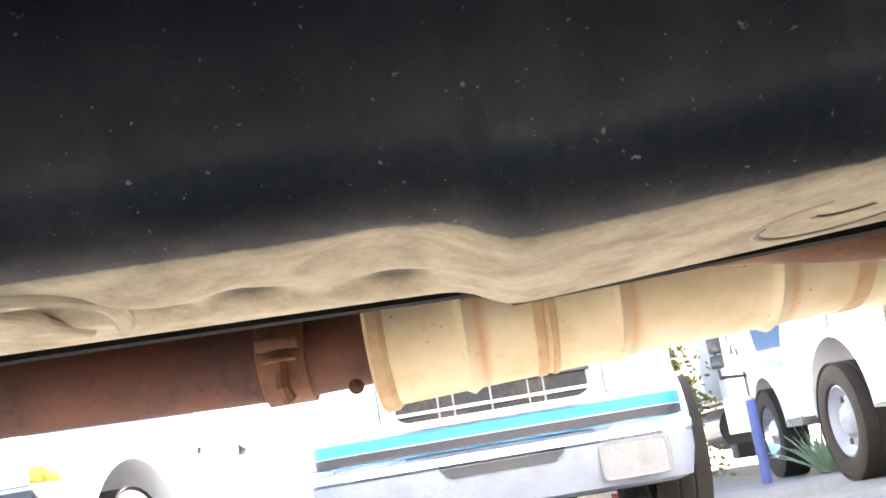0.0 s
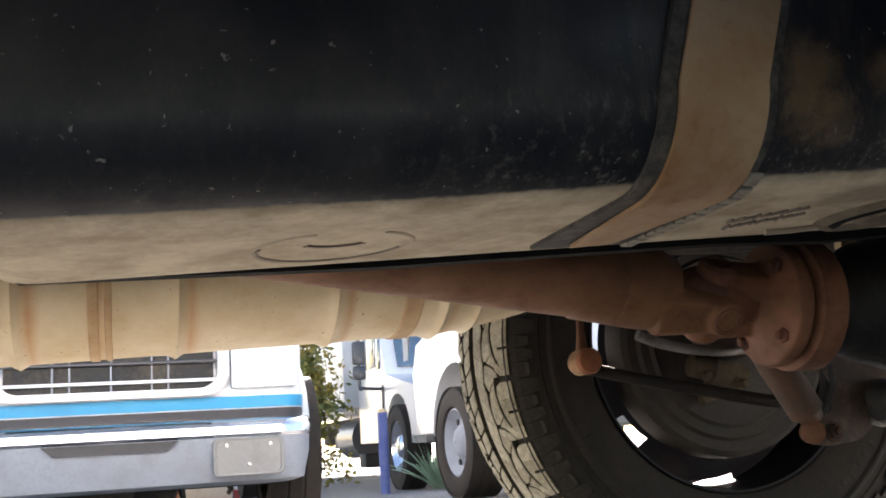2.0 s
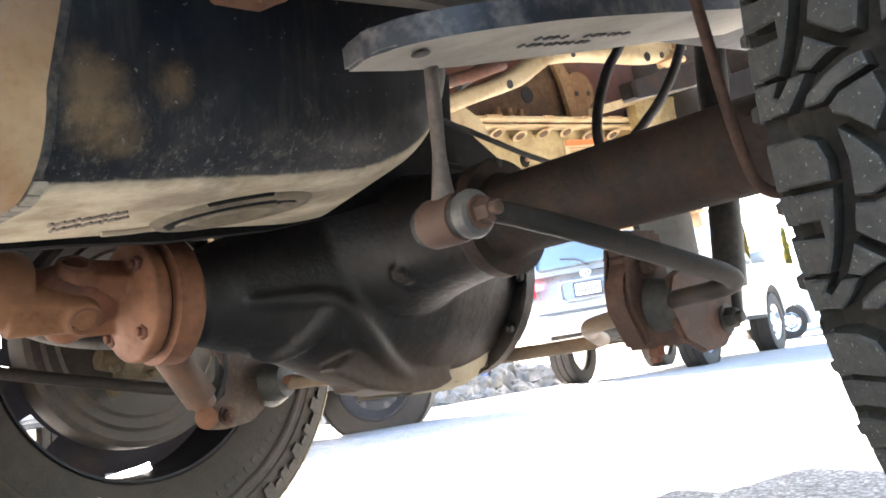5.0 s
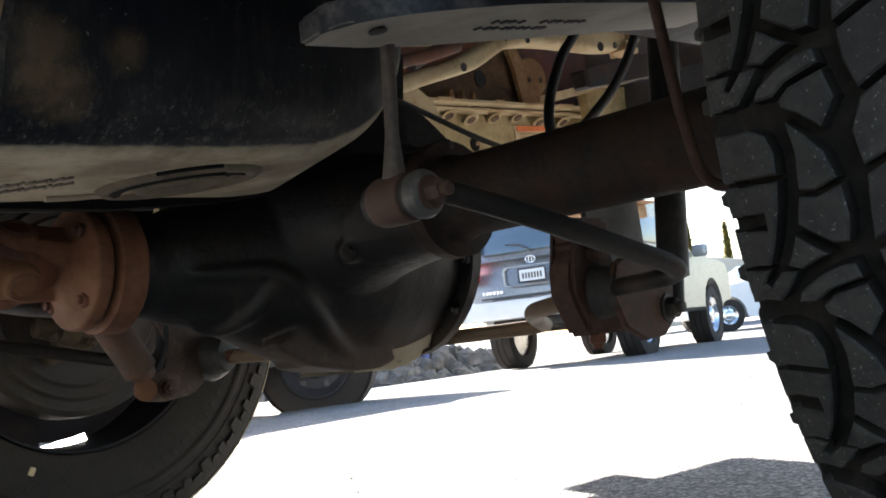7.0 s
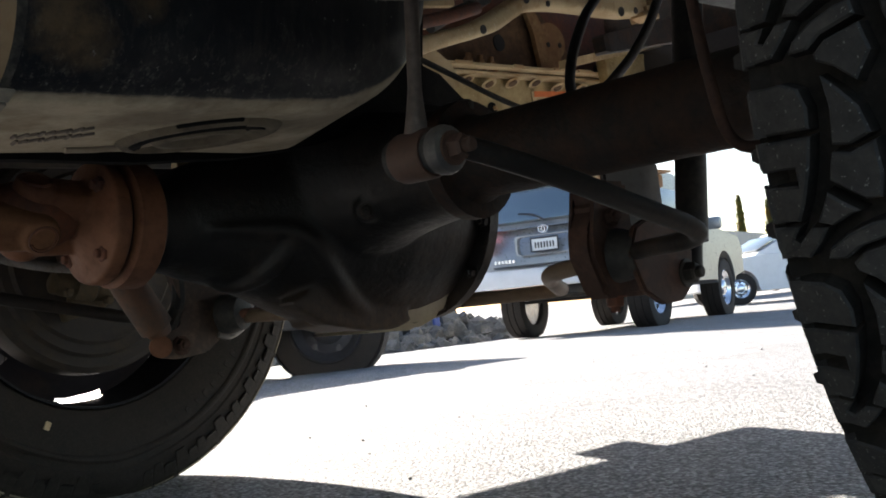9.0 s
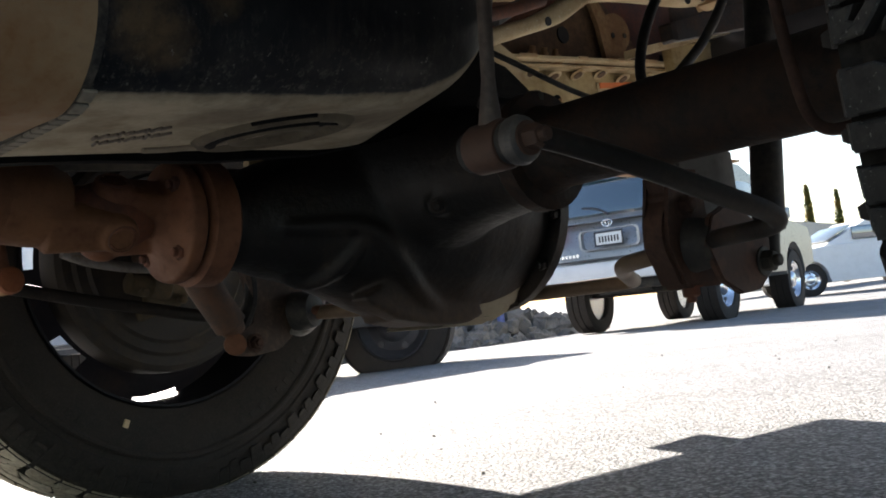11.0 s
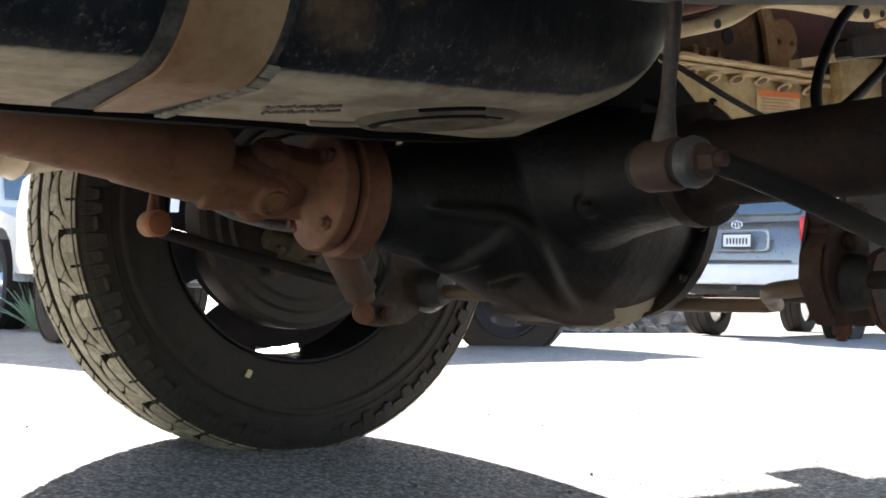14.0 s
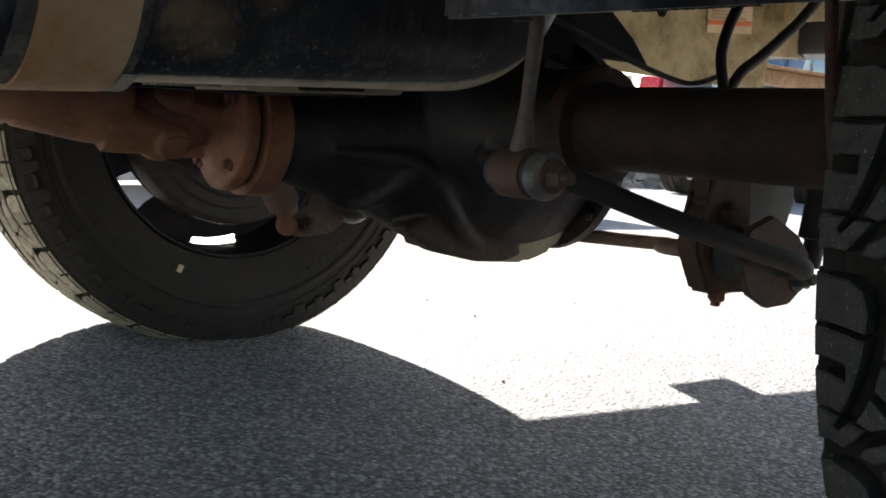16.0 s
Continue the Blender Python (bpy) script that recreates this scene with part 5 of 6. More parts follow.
# tread of the near tyre: rows of (degrees along the tread, millimetres in from its edge), for one pitch of the pattern
PITCH = 14.4
PATTERN = [
    [(1.0, 0), (4.5, 0), (4.5, 33.5), (3.0, 34.5), (1.6, 31), (1.0, 22)],
    [(4.9, 0), (7.1, 0), (7.1, 21), (8.2, 21), (8.2, 0), (10.9, 0), (10.9, 18), (9.5, 23.5), (7.0, 30), (4.9, 33.5)],
    [(11.2, 0), (13.6, 0), (13.6, 19), (12.3, 28), (11.3, 33.5), (11.3, 23), (12.4, 14.5), (12.2, 12), (11.2, 17)],
    [(1.0, 43), (2.2, 52), (3.5, 60), (5.4, 64), (6.0, 52), (5.8, 43), (3.3, 45)],
    [(6.2, 42.5), (6.4, 52), (5.8, 65), (8.0, 66), (9.7, 63), (9.7, 55), (8.8, 45.5), (8.1, 38.5), (7.0, 40.5)],
    [(8.8, 36), (9.6, 43.5), (10.4, 52), (10.6, 46), (11.3, 36), (11.0, 27), (10.0, 31.5)],
    [(12.8, 31), (11.8, 43), (11.2, 55), (11.1, 63), (12.2, 65), (12.9, 47), (13.7, 39), (13.7, 28)],
    [(12.6, 66), (13.2, 48), (14.0, 41), (14.6, 42.5), (15.2, 51), (16.4, 61), (14.6, 70)],
    [(0.6, 81), (2.6, 74.5), (5.0, 77), (3.2, 107), (-1.4, 107)],
    [(5.5, 77.5), (7.6, 75.5), (9.9, 74), (7.8, 107), (3.7, 107)],
    [(10.4, 75), (12.4, 76), (14.5, 81), (12.5, 107), (8.3, 107)],
]


def inward(pts, by):
    """The outline drawn in on all its sides; both axes in metres."""
    n, out = len(pts), []
    area = sum(pts[i][0] * pts[(i + 1) % n][1] - pts[(i + 1) % n][0] * pts[i][1] for i in range(n))
    way = 1 if area > 0 else -1
    for i in range(n):
        p, a, b = Vector(pts[i]), Vector(pts[i - 1]), Vector(pts[(i + 1) % n])
        e, f = (p - a).normalized(), (b - p).normalized()
        na, nb = Vector((-e.y, e.x)) * way, Vector((-f.y, f.x)) * way
        m = (na + nb)
        m = m.normalized() if m.length > 1e-6 else na
        out.append(tuple(p + m * by / max(0.5, m.dot(na))))
    return out


def pattern_block(bm, outline, half, at=0.0, side=1, side_wide=True):
    """One block of the pattern, standing on the carcass with a softened upper edge."""
    flat = [(radians(d) * R_TYRE, v * 0.001) for d, v in outline]
    loops = []
    fat = 0.0 if side_wide else 0.0024
    for by, lift in ((-0.0006 - fat, -0.003), (0.0004 - fat, 0.0100), (0.0016 - fat, 0.0116)):
        loop = []
        for u, v in inward(flat, by):
            y = side * (half - v)
            q, r = u / R_TYRE + radians(at), crown(y / half) + lift
            loop.append((r * math.sin(q), y, -r * math.cos(q)))
        loops.append(loop)
    before = len(bm.faces)
    rings(bm, loops)
    bm.faces.ensure_lookup_table()
    # block sides take the dark groove colour: painted shade between the blocks
    for k, f in enumerate(bm.faces[before:]):
        f.material_index = 1 if k < len(outline) else 0
    return bm


def patterned_tread(wheel, half, turn, mats, side):
    """The tread: the inner half block by block with its shoulder pads, the outer half in one piece."""
    for outline in PATTERN:
        first = None
        for k in range(25):
            ang = turn + PITCH * k
            if first is None:
                first = part("tread_block", pattern_block(bmesh.new(), outline, half, 0.0, side, side > 0), mats, wheel, smooth=False)
                twin = first
            else:
                twin = first.copy()
                scene.collection.objects.link(twin)
            twin.matrix_basis = pose(0, 0, 0, 0, -ang, 0)
    bm = bmesh.new()
    for k in range(25):
        for outline in PATTERN:
            pattern_block(bm, outline, half, turn + PITCH * (k + 0.5), -side)
    tagged(part("outer_tread", bm, mats, wheel, smooth=False), kind="stuff")
    # pads that run from the shoulder down the sidewall
    pad, thin = None, 0.32 if side < 0 else 0.0
    for k in range(25):
        for a, b, deep in ((0.6, 4.6, 0.352), (4.8, 7.7, 0.362), (7.9, 11.0, 0.356), (11.2, 14.8, 0.364)) if side < 0 else ((1.0, 4.5, 0.352), (4.9, 7.1, 0.366), (8.2, 10.9, 0.358), (11.2, 13.6, 0.368)):
            ang = turn + PITCH * k
            bm = bmesh.new()
            loops = []
            for r, out, trim in ((0.3965, 0.2, 0.0), (0.391, 2.4, 0.0), (0.380, 9.2, 0.1), (0.368, 14.0, 0.3), (deep, 19.5, 0.7)):
                loop = []
                for q, lift in ((a + trim - thin, 0.0), (a + trim, 1.0), (b - trim, 1.0), (b - trim + thin, 0.0), (b - trim, -5.0), (a + trim, -5.0)):
                    y = side * (half + (out - 3.2 + lift) * 0.001)
                    loop.append((r * math.sin(radians(q + ang)), y, -r * math.cos(radians(q + ang))))
                loops.append(loop)
            rings(bm, loops)
            if pad is None:
                pad = bm
            else:
                me = bpy.data.meshes.new("pads")
                bm.to_mesh(me)
                bm.free()
                pad.from_mesh(me)
                bpy.data.meshes.remove(me)
    tagged(part("shoulder_pad", pad, M["lug"] if side < 0 else M["block_near"], wheel, "worn shoulder rubber of the tyre", smooth=False), kind="stuff")


def build_wheel(x, y, scale, blocks, turn, label):
    wheel = part("wheel", wheel_rim(), M["rim"], suv, label)
    wheel.matrix_basis = pose(x, y, 0.4045 if blocks == "near" else 0.414) @ Matrix.Scale(scale, 4)
    # carcass with sidewall rings and a flat foot
    bm = bmesh.new()
    half = 0.120 if blocks == "far" else 0.112
    prof = [(-0.095, 0.240), (-0.104, 0.246), (-0.112, 0.250), (-0.122, 0.268), (-0.131, 0.298), (-0.134, 0.320), (-0.1315, 0.336), (-0.1315, 0.340), (-0.134, 0.343), (-0.131, 0.362), (-0.124, 0.376), (-0.116, 0.381)]
    prof = [(d * half / 0.122, r) for d, r in prof]
    full = [*prof, *[(u * half, crown(u) + (0.008 if abs(u) > 0.95 else 0)) for u in (-0.985, -0.9, -0.7, -0.4, 0, 0.4, 0.7, 0.9, 0.985)], *[(-a, r) for a, r in reversed(prof)]]
    turned(bm, full, (0, 0, 0), (0, 1, 0), 96, cap=False)
    turned(bm, [(-0.1335, 0.318), (-0.1365, 0.322), (-0.1365, 0.326), (-0.1335, 0.330)], (0, 0, 0), (0, 1, 0), 96, cap=False)
    for v in bm.verts:
        r, ang = math.hypot(v.co.x, v.co.z), abs(math.atan2(v.co.x, -v.co.z))
        if r > 0.30 and ang < 0.5:
            soft = (1 - ang / 0.5) ** 2 * min(1.0, (r - 0.30) / 0.04)
            v.co.z -= 0.006 * soft
            v.co.y *= 1 + 0.06 * soft
    bm.normal_update()
    for f in bm.faces:
        c = f.calc_center_median()
        f.material_index = 1 if math.hypot(c.x, c.z) > 0.378 and abs(c.y) < half * 0.99 else 0
    part("tyre", bm, [M["tyre"], M["groove_near"] if blocks == "near" else M["groove_far"]], wheel, "worn black tyre sidewall")
    # raised marks on the sidewall that cannot be read
    bm = bmesh.new()
    for base in (-128, -70, 20, 110):
        for k in range(9):
            a = radians(base + 4.2 * k)
            m = pose(0.305 * math.sin(a), -half * 1.0836 if blocks == "far" else half * 1.0836, -0.305 * math.cos(a), 0, -math.degrees(a), 0)
            slab(bm, m.translation, (0.009 if k % 3 else 0.005, 0.0016, 0.015), 0.0005, m.to_3x3().to_4x4(), 1)
    tagged(part("moulded_mark", bm, M["tyre"], wheel, "raised sidewall marks"), kind="stuff")
    if blocks == "near":
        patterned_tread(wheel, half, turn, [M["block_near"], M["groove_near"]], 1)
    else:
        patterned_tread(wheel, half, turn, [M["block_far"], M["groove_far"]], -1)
    return wheel


def wheel_rim():
    bm = bmesh.new()
    # barrel
    turned(bm, [(-0.108, 0.247), (-0.113, 0.246), (-0.112, 0.242), (-0.100, 0.240), (-0.06, 0.2385), (0.0, 0.237), (0.06, 0.238), (0.10, 0.240), (0.112, 0.242), (0.108, 0.246),
                (0.09, 0.243), (0.0, 0.240), (-0.08, 0.243), (-0.108, 0.247)], (0, 0, 0), (0, 1, 0), 72, cap=False)
    # disc with its openings
    n = 120
    prof = [(-0.045, 0.030), (-0.045, 0.090), (-0.055, 0.12), (-0.050, 0.15), (-0.030, 0.172), (-0.014, 0.188), (0.004, 0.204), (0.012, 0.2285), (0.016, 0.2385)]
    rows = [[bm.verts.new((r * math.cos(2 * math.pi * k / n), d, r * math.sin(2 * math.pi * k / n))) for k in range(n)] for d, r in prof]
    made = []
    for i, (a, b) in enumerate(zip(rows, rows[1:])):
        for k in range(n):
            j = (k + 1) % n
            ang = 360 * (k + 0.5) / n
            off = min(abs((ang - c + 180) % 360 - 180) for c in (275, 223.6, 172.1))
            if (i == 7 and off < 11) or (i in (5, 6) and off < 9 and not 240 < ang < 300):
                continue
            made.append(bm.faces.new((a[k], a[j], b[j], b[k])))
    bmesh.ops.solidify(bm, geom=made, thickness=0.006)
    for k in range(6):
        a = 2 * math.pi * k / 6
        turned(bm, [(0.0, 0.012), (0.024, 0.012), (0.028, 0.008)], (0.057 * math.cos(a), -0.041, 0.057 * math.sin(a)), (0, 1, 0), 6)
    return bm


far_wheel = build_wheel(0.017, 0.778, 1.062, "far", 3.0, "black steel wheel with a dusty all-terrain tyre")
near_wheel = build_wheel(0.0, -0.905, 1.0, "near", -84.7, "black steel wheel with a grey all-terrain tyre")

# brake drum behind the far wheel
bm = bmesh.new()
turned(bm, [(-0.006, 0.05), (-0.002, 0.11), (0.004, 0.128), (0.000, 0.146), (0.006, 0.152), (0.004, 0.168), (0.011, 0.174), (0.009, 0.190), (0.016, 0.200), (0.030, 0.203), (0.070, 0.203), (0.085, 0.18)], (0.010, 0.640, 0.414), (0, 1, 0), 64)
drum = part("brake_drum", bm, M["drum"], suv, "grey dusty drum and backing plate")
bm = bmesh.new()
turned(bm, [(-0.058, 0.012), (-0.054, 0.019), (-0.020, 0.021), (-0.016, 0.024), (0.016, 0.024), (0.020, 0.020), (0.050, 0.018), (0.056, 0.010)], (-0.030, 0.616, 0.360), (1, 0, -0.22), 20)
slab(bm, (-0.020, 0.622, 0.340), (0.066, 0.026, 0.024), 0.008, pose(0, 0, 0, 0, 8, 0), 3)
slab(bm, (-0.052, 0.624, 0.316), (0.030, 0.020, 0.018), 0.006, pose(0, 0, 0, 0, -16, 0), 3)
for x, z in ((-0.066, 0.352), (0.004, 0.336)):
    turned(bm, [(0, 0.008), (0.012, 0.008), (0.014, 0.005)], (x, 0.602, z), (0, -1, 0), 6)
part("wheel_cylinder", bm, M["olivecast"], drum, "olive brown casting")
# pale flake stuck on the sidewall
bm = bmesh.new()
slab(bm, (-0.097, 0.636, 0.137), (0.010, 0.005, 0.014), 0.002, pose(0, 0, 0, 0, 25, 0))
part("tyre_flake", bm, M["paper"], suv, "pale flake on the tyre")

# ---- things in the yard ----
def simple_wheel(parent, x, y, z, r, w, axis="x", face=-1, hub="chrome"):
    """A vehicle's wheel: tyre with grooves, rim dish, hub with holes. face: the side on which the rim shows."""
    ax = Vector((face, 0, 0) if axis == "x" else axis).normalized()
    bm = bmesh.new()
    h = w / 2
    prof = [(h * 0.75, r * 0.60), (h * 0.95, r * 0.64), (h, r * 0.80), (h * 0.92, r * 0.95), (h * 0.75, r * 0.99)]
    for k in (0.5, 0.17, -0.17, -0.5):
        prof += [((k + 0.04) * w * 0.9, r), ((k + 0.02) * w * 0.9, r * 0.975), ((k - 0.02) * w * 0.9, r * 0.975), ((k - 0.04) * w * 0.9, r)]
    prof += [(-h * 0.75, r * 0.99), (-h * 0.92, r * 0.95), (-h, r * 0.80), (-h * 0.95, r * 0.64), (-h * 0.75, r * 0.60)]
    turned(bm, prof, (x, y, z), ax, 44, cap=False)
    tyre = part("wheel", bm, M["tyre"], parent)
    bm = bmesh.new()
    turned(bm, [(h * 0.80, r * 0.62), (h * 0.86, r * 0.58), (h * 0.55, r * 0.52), (h * 0.35, r * 0.45), (h * 0.45, r * 0.30), (h * 0.72, r * 0.24), (h * 0.82, r * 0.16), (h * 0.84, r * 0.02), (-h * 0.7, r * 0.02), (-h * 0.7, r * 0.62)], (x, y, z), ax, 40, cap=False)
    part("rim", bm, M[hub], tyre)
    bm = bmesh.new()
    fwd = Vector(ax)
    side = fwd.orthogonal().normalized()
    up = fwd.cross(side)
    for k in range(6):
        a = radians(60 * k + 15)
        p = Vector((x, y, z)) + fwd * h * 0.40 + (side * math.cos(a) + up * math.sin(a)) * r * 0.41
        turned(bm, [(0, r * 0.055), (h * 0.08, r * 0.055)], p, ax, 12)
    tagged(part("rim_hole", bm, M["darkpaint"], tyre), kind="stuff")
    return tyre


# --- white van with blue stripes, facing the camera ---
VAN = Vector((-1.08, 3.80, ground_z(-1.0, 4.4)))
van = thing("van", "white van with blue stripes and a grey front bumper", "van", VAN)


def front_shell(bm, width, sections, corner=0.10, n=8):
    """A front of a body: rows of (height, how far it stands back, extra half-width), rounded at the corners in plan, 2.4 m deep."""
    loops = []
    for z, back, extra in sections:
        hw = width / 2 + extra
        loop = [(-hw, 2.4, z)]
        for k in range(n + 1):
            a = radians(180 + 90 * k / n)
            loop.append((-hw + corner + corner * math.cos(a), back + corner + corner * math.sin(a), z))
        loop.append((0, back - 0.025, z))
        for k in range(n + 1):
            a = radians(270 + 90 * k / n)
            loop.append((hw - corner + corner * math.cos(a), back + corner + corner * math.sin(a), z))
        loop.append((hw, 2.4, z))
        loops.append(loop)
    return rings(bm, loops)


bm = bmesh.new()
front_shell(bm, 1.70, [(0.555, 0.05, 0), (0.60, 0.04, 0), (0.92, 0.05, 0), (1.10, 0.12, 0), (1.16, 0.45, -0.02), (1.85, 0.95, -0.12), (1.95, 1.2, -0.2)], 0.14)
part("body", bm, M["white"], van)
for z0, z1, out in ((0.560, 0.612, 0.008), (0.515, 0.555, -0.01)):
    bm = bmesh.new()
    front_shell(bm, 1.70, [(z0, 0.048 - out, 0.004), (z1, 0.044 - out, 0.004)], 0.14)
    part("stripe", bm, M["bluepaint"] if z0 > 0.54 else M["darkpaint"], van, "blue painted stripe")
bm = bmesh.new()
front_shell(bm, 1.70, [(0.222, 0.04, -0.06), (0.24, 0.0, 0.0), (0.36, -0.045, 0.02), (0.43, -0.06, 0.02)], 0.18)
bumper = part("bumper", bm, M["bumper"], van, "grey plastic lower bumper")
bm = bmesh.new()
front_shell(bm, 1.70, [(0.43, -0.06, 0.02), (0.445, -0.075, 0.025), (0.475, -0.07, 0.025), (0.500, -0.045, 0.02), (0.512, -0.01, 0.0)], 0.18)
part("chrome_bar", bm, M["chrome"], bumper, "chrome upper bumper bar reflecting the sky")
bm = bmesh.new()
rings(bm, [[(-0.28 * s, y, 0.428), (0.28 * s, y, 0.428), (0.23 * s, y, 0.385), (-0.23 * s, y, 0.385)] for y, s in ((-0.088, 1.0), (-0.05, 0.95))])
part("bumper_opening", bm, M["darkpaint"], bumper)
bm = bmesh.new()
rings(bm, [[(0.575 + u, y, 0.345 + v) for u, v in rounded(-0.155 * k, 0.155 * k, -0.082 * k, 0.082 * k, 0.026, 5)] for y, k in ((-0.060, 1.0), (-0.080, 1.0), (-0.085, 0.97), (-0.085, 0.90), (-0.081, 0.88))])
holder = part("plate_holder", bm, M["platebase"], bumper, "empty grey number plate holder")
for x, z in ((0.48, 0.395), (0.67, 0.395), (0.575, 0.31)):
    hex_bolt("screw", (x, -0.086, z), (0, -1, 0), 0.007, 0.004, M["chrome"], holder)
# grille
bm = bmesh.new()
outer = rounded(-0.50, 0.50, 0.618, 0.90, 0.11, 8)
inner = rounded(-0.455, 0.455, 0.650, 0.87, 0.085, 8)
rings(bm, [[(u, -0.02, v) for u, v in outer], [(u, -0.045, v) for u, v in outer], [(u, -0.045, v) for u, v in inner], [(u, 0.02, v) for u, v in inner]], cap=False)
grille = part("grille", bm, M["lamp"], van, "silver framed grille")
bm = bmesh.new()
slab(bm, (0, 0.005, 0.75), (0.87, 0.02, 0.23), 0.0)
part("grille_back", bm, M["under"], grille)
for z in (0.688, 0.77):
    bm = bmesh.new()
    slab(bm, (0, -0.02, z), (0.90, 0.02, 0.016), 0.006)
    part("grille_bar", bm, M["lamp"] if z < 0.7 else M["darkpaint"], grille)
for x in (-0.24, -0.17, 0.0, 0.17, 0.24):
    bm = bmesh.new()
    slab(bm, (x, -0.012, 0.75), (0.008, 0.015, 0.21), 0.002)
    part("grille_bar", bm, M["bumper"], grille)
for x in (-0.66, 0.66):
    bm = bmesh.new()
    slab(bm, (x, 0.02, 0.755), (0.30, 0.06, 0.22), 0.02)
    part("headlight", bm, M["lamp"], van)
bm = bmesh.new()
slab(bm, (0, 0.55, 0.30), (1.3, 0.9, 0.14), 0.02)
slab(bm, (-0.36, 0.42, 0.235), (0.92, 0.34, 0.12), 0.03)
slab(bm, (0.17, 0.48, 0.215), (0.24, 0.30, 0.17), 0.06, pose(0, 0, 0, 0, 14, 0))
slab(bm, (0.36, 0.40, 0.27), (0.34, 0.22, 0.08), 0.03, pose(0, 0, 0, 0, -12, 0))
for x, low in ((-0.62, 0.155), (-0.28, 0.150), (-0.16, 0.165), (0.30, 0.150), (0.52, 0.175)):
    sweep(bm, [(x, 0.36, 0.24), (x + 0.012, 0.36, low + 0.02), (x - 0.004, 0.36, low)], [0.020, 0.014, 0.010], 8)
sweep(bm, [(-0.75, 0.6, 0.25), (0.75, 0.6, 0.25)], 0.05, 14)
part("front_axle", bm, M["under"], van)
for x, fc in ((-0.76, -1), (0.83, 1)):
    simple_wheel(van, x, 0.60, 0.36, 0.365, 0.245, "x", fc)
for x, fc in ((-0.46, -1), (1.08, 1)):
    simple_wheel(van, x, 4.0, 0.36, 0.365, 0.33, "x", fc)
bm = bmesh.new()
slab(bm, (0, 3.4, 1.25), (1.68, 2.2, 1.5), 0.08)
part("rear_body", bm, M["white"], van)
for x in (-0.86, 0.86):
    bm = bmesh.new()
    arc = [(0.60 + 0.43 * math.cos(radians(a)), 0.36 + 0.43 * math.sin(radians(a))) for a in range(20, 161, 10)]
    sweep(bm, [(x, u, v) for u, v in arc], 0.03, 8)
    part("wheel_arch", bm, M["white"], van)


# low things on the ground behind the van
crate = thing("crate", "beige storage crate with an orange end panel", "crate", (-0.42, 8.85, ground_z(-0.42, 8.85)))
bm = bmesh.new()
slab(bm, (0.04, 0, 0.17), (0.46, 0.40, 0.32), 0.015)
slab(bm, (0.04, 0, 0.345), (0.48, 0.42, 0.03), 0.008)
part("body", bm, M["stucco"], crate)
bm = bmesh.new()
slab(bm, (-0.235, 0, 0.16), (0.085, 0.40, 0.30), 0.012)
part("end_panel", bm, M["brick"], crate, "orange end panel")
hose = thing("garden_hose", "pale pink hose lying in loose loops", "hose", (-0.42, 8.45, ground_z(-0.42, 8.45)))
bm = bmesh.new()
sweep(bm, smooth_path([(-0.28, 0.02, 0.09), (-0.20, 0, 0.06), (-0.08, 0, 0.02), (0.08, -0.02, 0.016), (0.24, 0.0, 0.018), (0.28, 0.10, 0.016), (0.10, 0.16, 0.02), (-0.06, 0.12, 0.03), (0.02, 0.02, 0.04), (0.20, 0.05, 0.05), (0.30, 0.12, 0.04)], 6), 0.013, 8)
part("hose", bm, M["paper"], hose)
red_box = thing("box", "small faded red box standing on the asphalt", "box", (-0.06, 8.7, ground_z(-0.06, 8.7)))
bm = bmesh.new()
slab(bm, (0, 0, 0.075), (0.15, 0.16, 0.15), 0.008)
part("body", bm, M["redbox"], red_box)
bm = bmesh.new()
slab(bm, (0, 0, 0.157), (0.158, 0.168, 0.018), 0.005)
part("lid", bm, M["redbox"], red_box)

# --- white truck seen from its far end, with an unseen low deck added for its shadow ---
PICK = Vector((2.016, 6.229, ground_z(1.2, 5.6)))
pickup = thing("flatbed_truck", "white truck with silver wheels and a low dark deck", "truck", PICK, turn=183)


def side_profile(bm, outline, x0, x1, edge=0.05):
    loops = []
    for x, s in ((x0, edge), (x0 + edge, 0), (x1 - edge, 0), (x1, edge)):
        cy = sum(p[0] for p in outline) / len(outline)
        cz = sum(p[1] for p in outline) / len(outline)
        loops.append([(x, cy + (u - cy) * (1 - s * 0.25), cz + (v - cz) * (1 - s * 0.35)) for u, v in outline])
    return rings(bm, loops)


arch = [(0.62 + 0.47 * math.cos(radians(a)), 0.40 + 0.47 * math.sin(radians(a))) for a in range(0, 181, 12)]
bm = bmesh.new()
side_profile(bm, [(-0.22, 0.50), (-0.10, 0.42), (0.15, 0.42)] + arch[::-1] + [(1.09, 0.42), (1.40, 0.42), (1.40, 1.06), (0.1, 1.12), (-0.15, 1.06), (-0.26, 0.85)], -1.04, 1.04)
part("body", bm, M["white"], pickup)
bm = bmesh.new()
slab(bm, (-0.1, 0.9, 0.66), (1.2, 1.6, 0.26), 0.05)
part("chassis", bm, M["under"], pickup)
# unseen slab, sized so that its shadow forms the wedge on the ground
bm = bmesh.new()
slab(bm, (-0.22, 2.35, 0.50), (2.5, 1.2, 0.07), 0.02)
slab(bm, (0, 2.57, 0.40), (1.6, 0.12, 0.12), 0.02)
part("deck", bm, M["darkpaint"], pickup, "low dark deck added to cast the ground shadow")
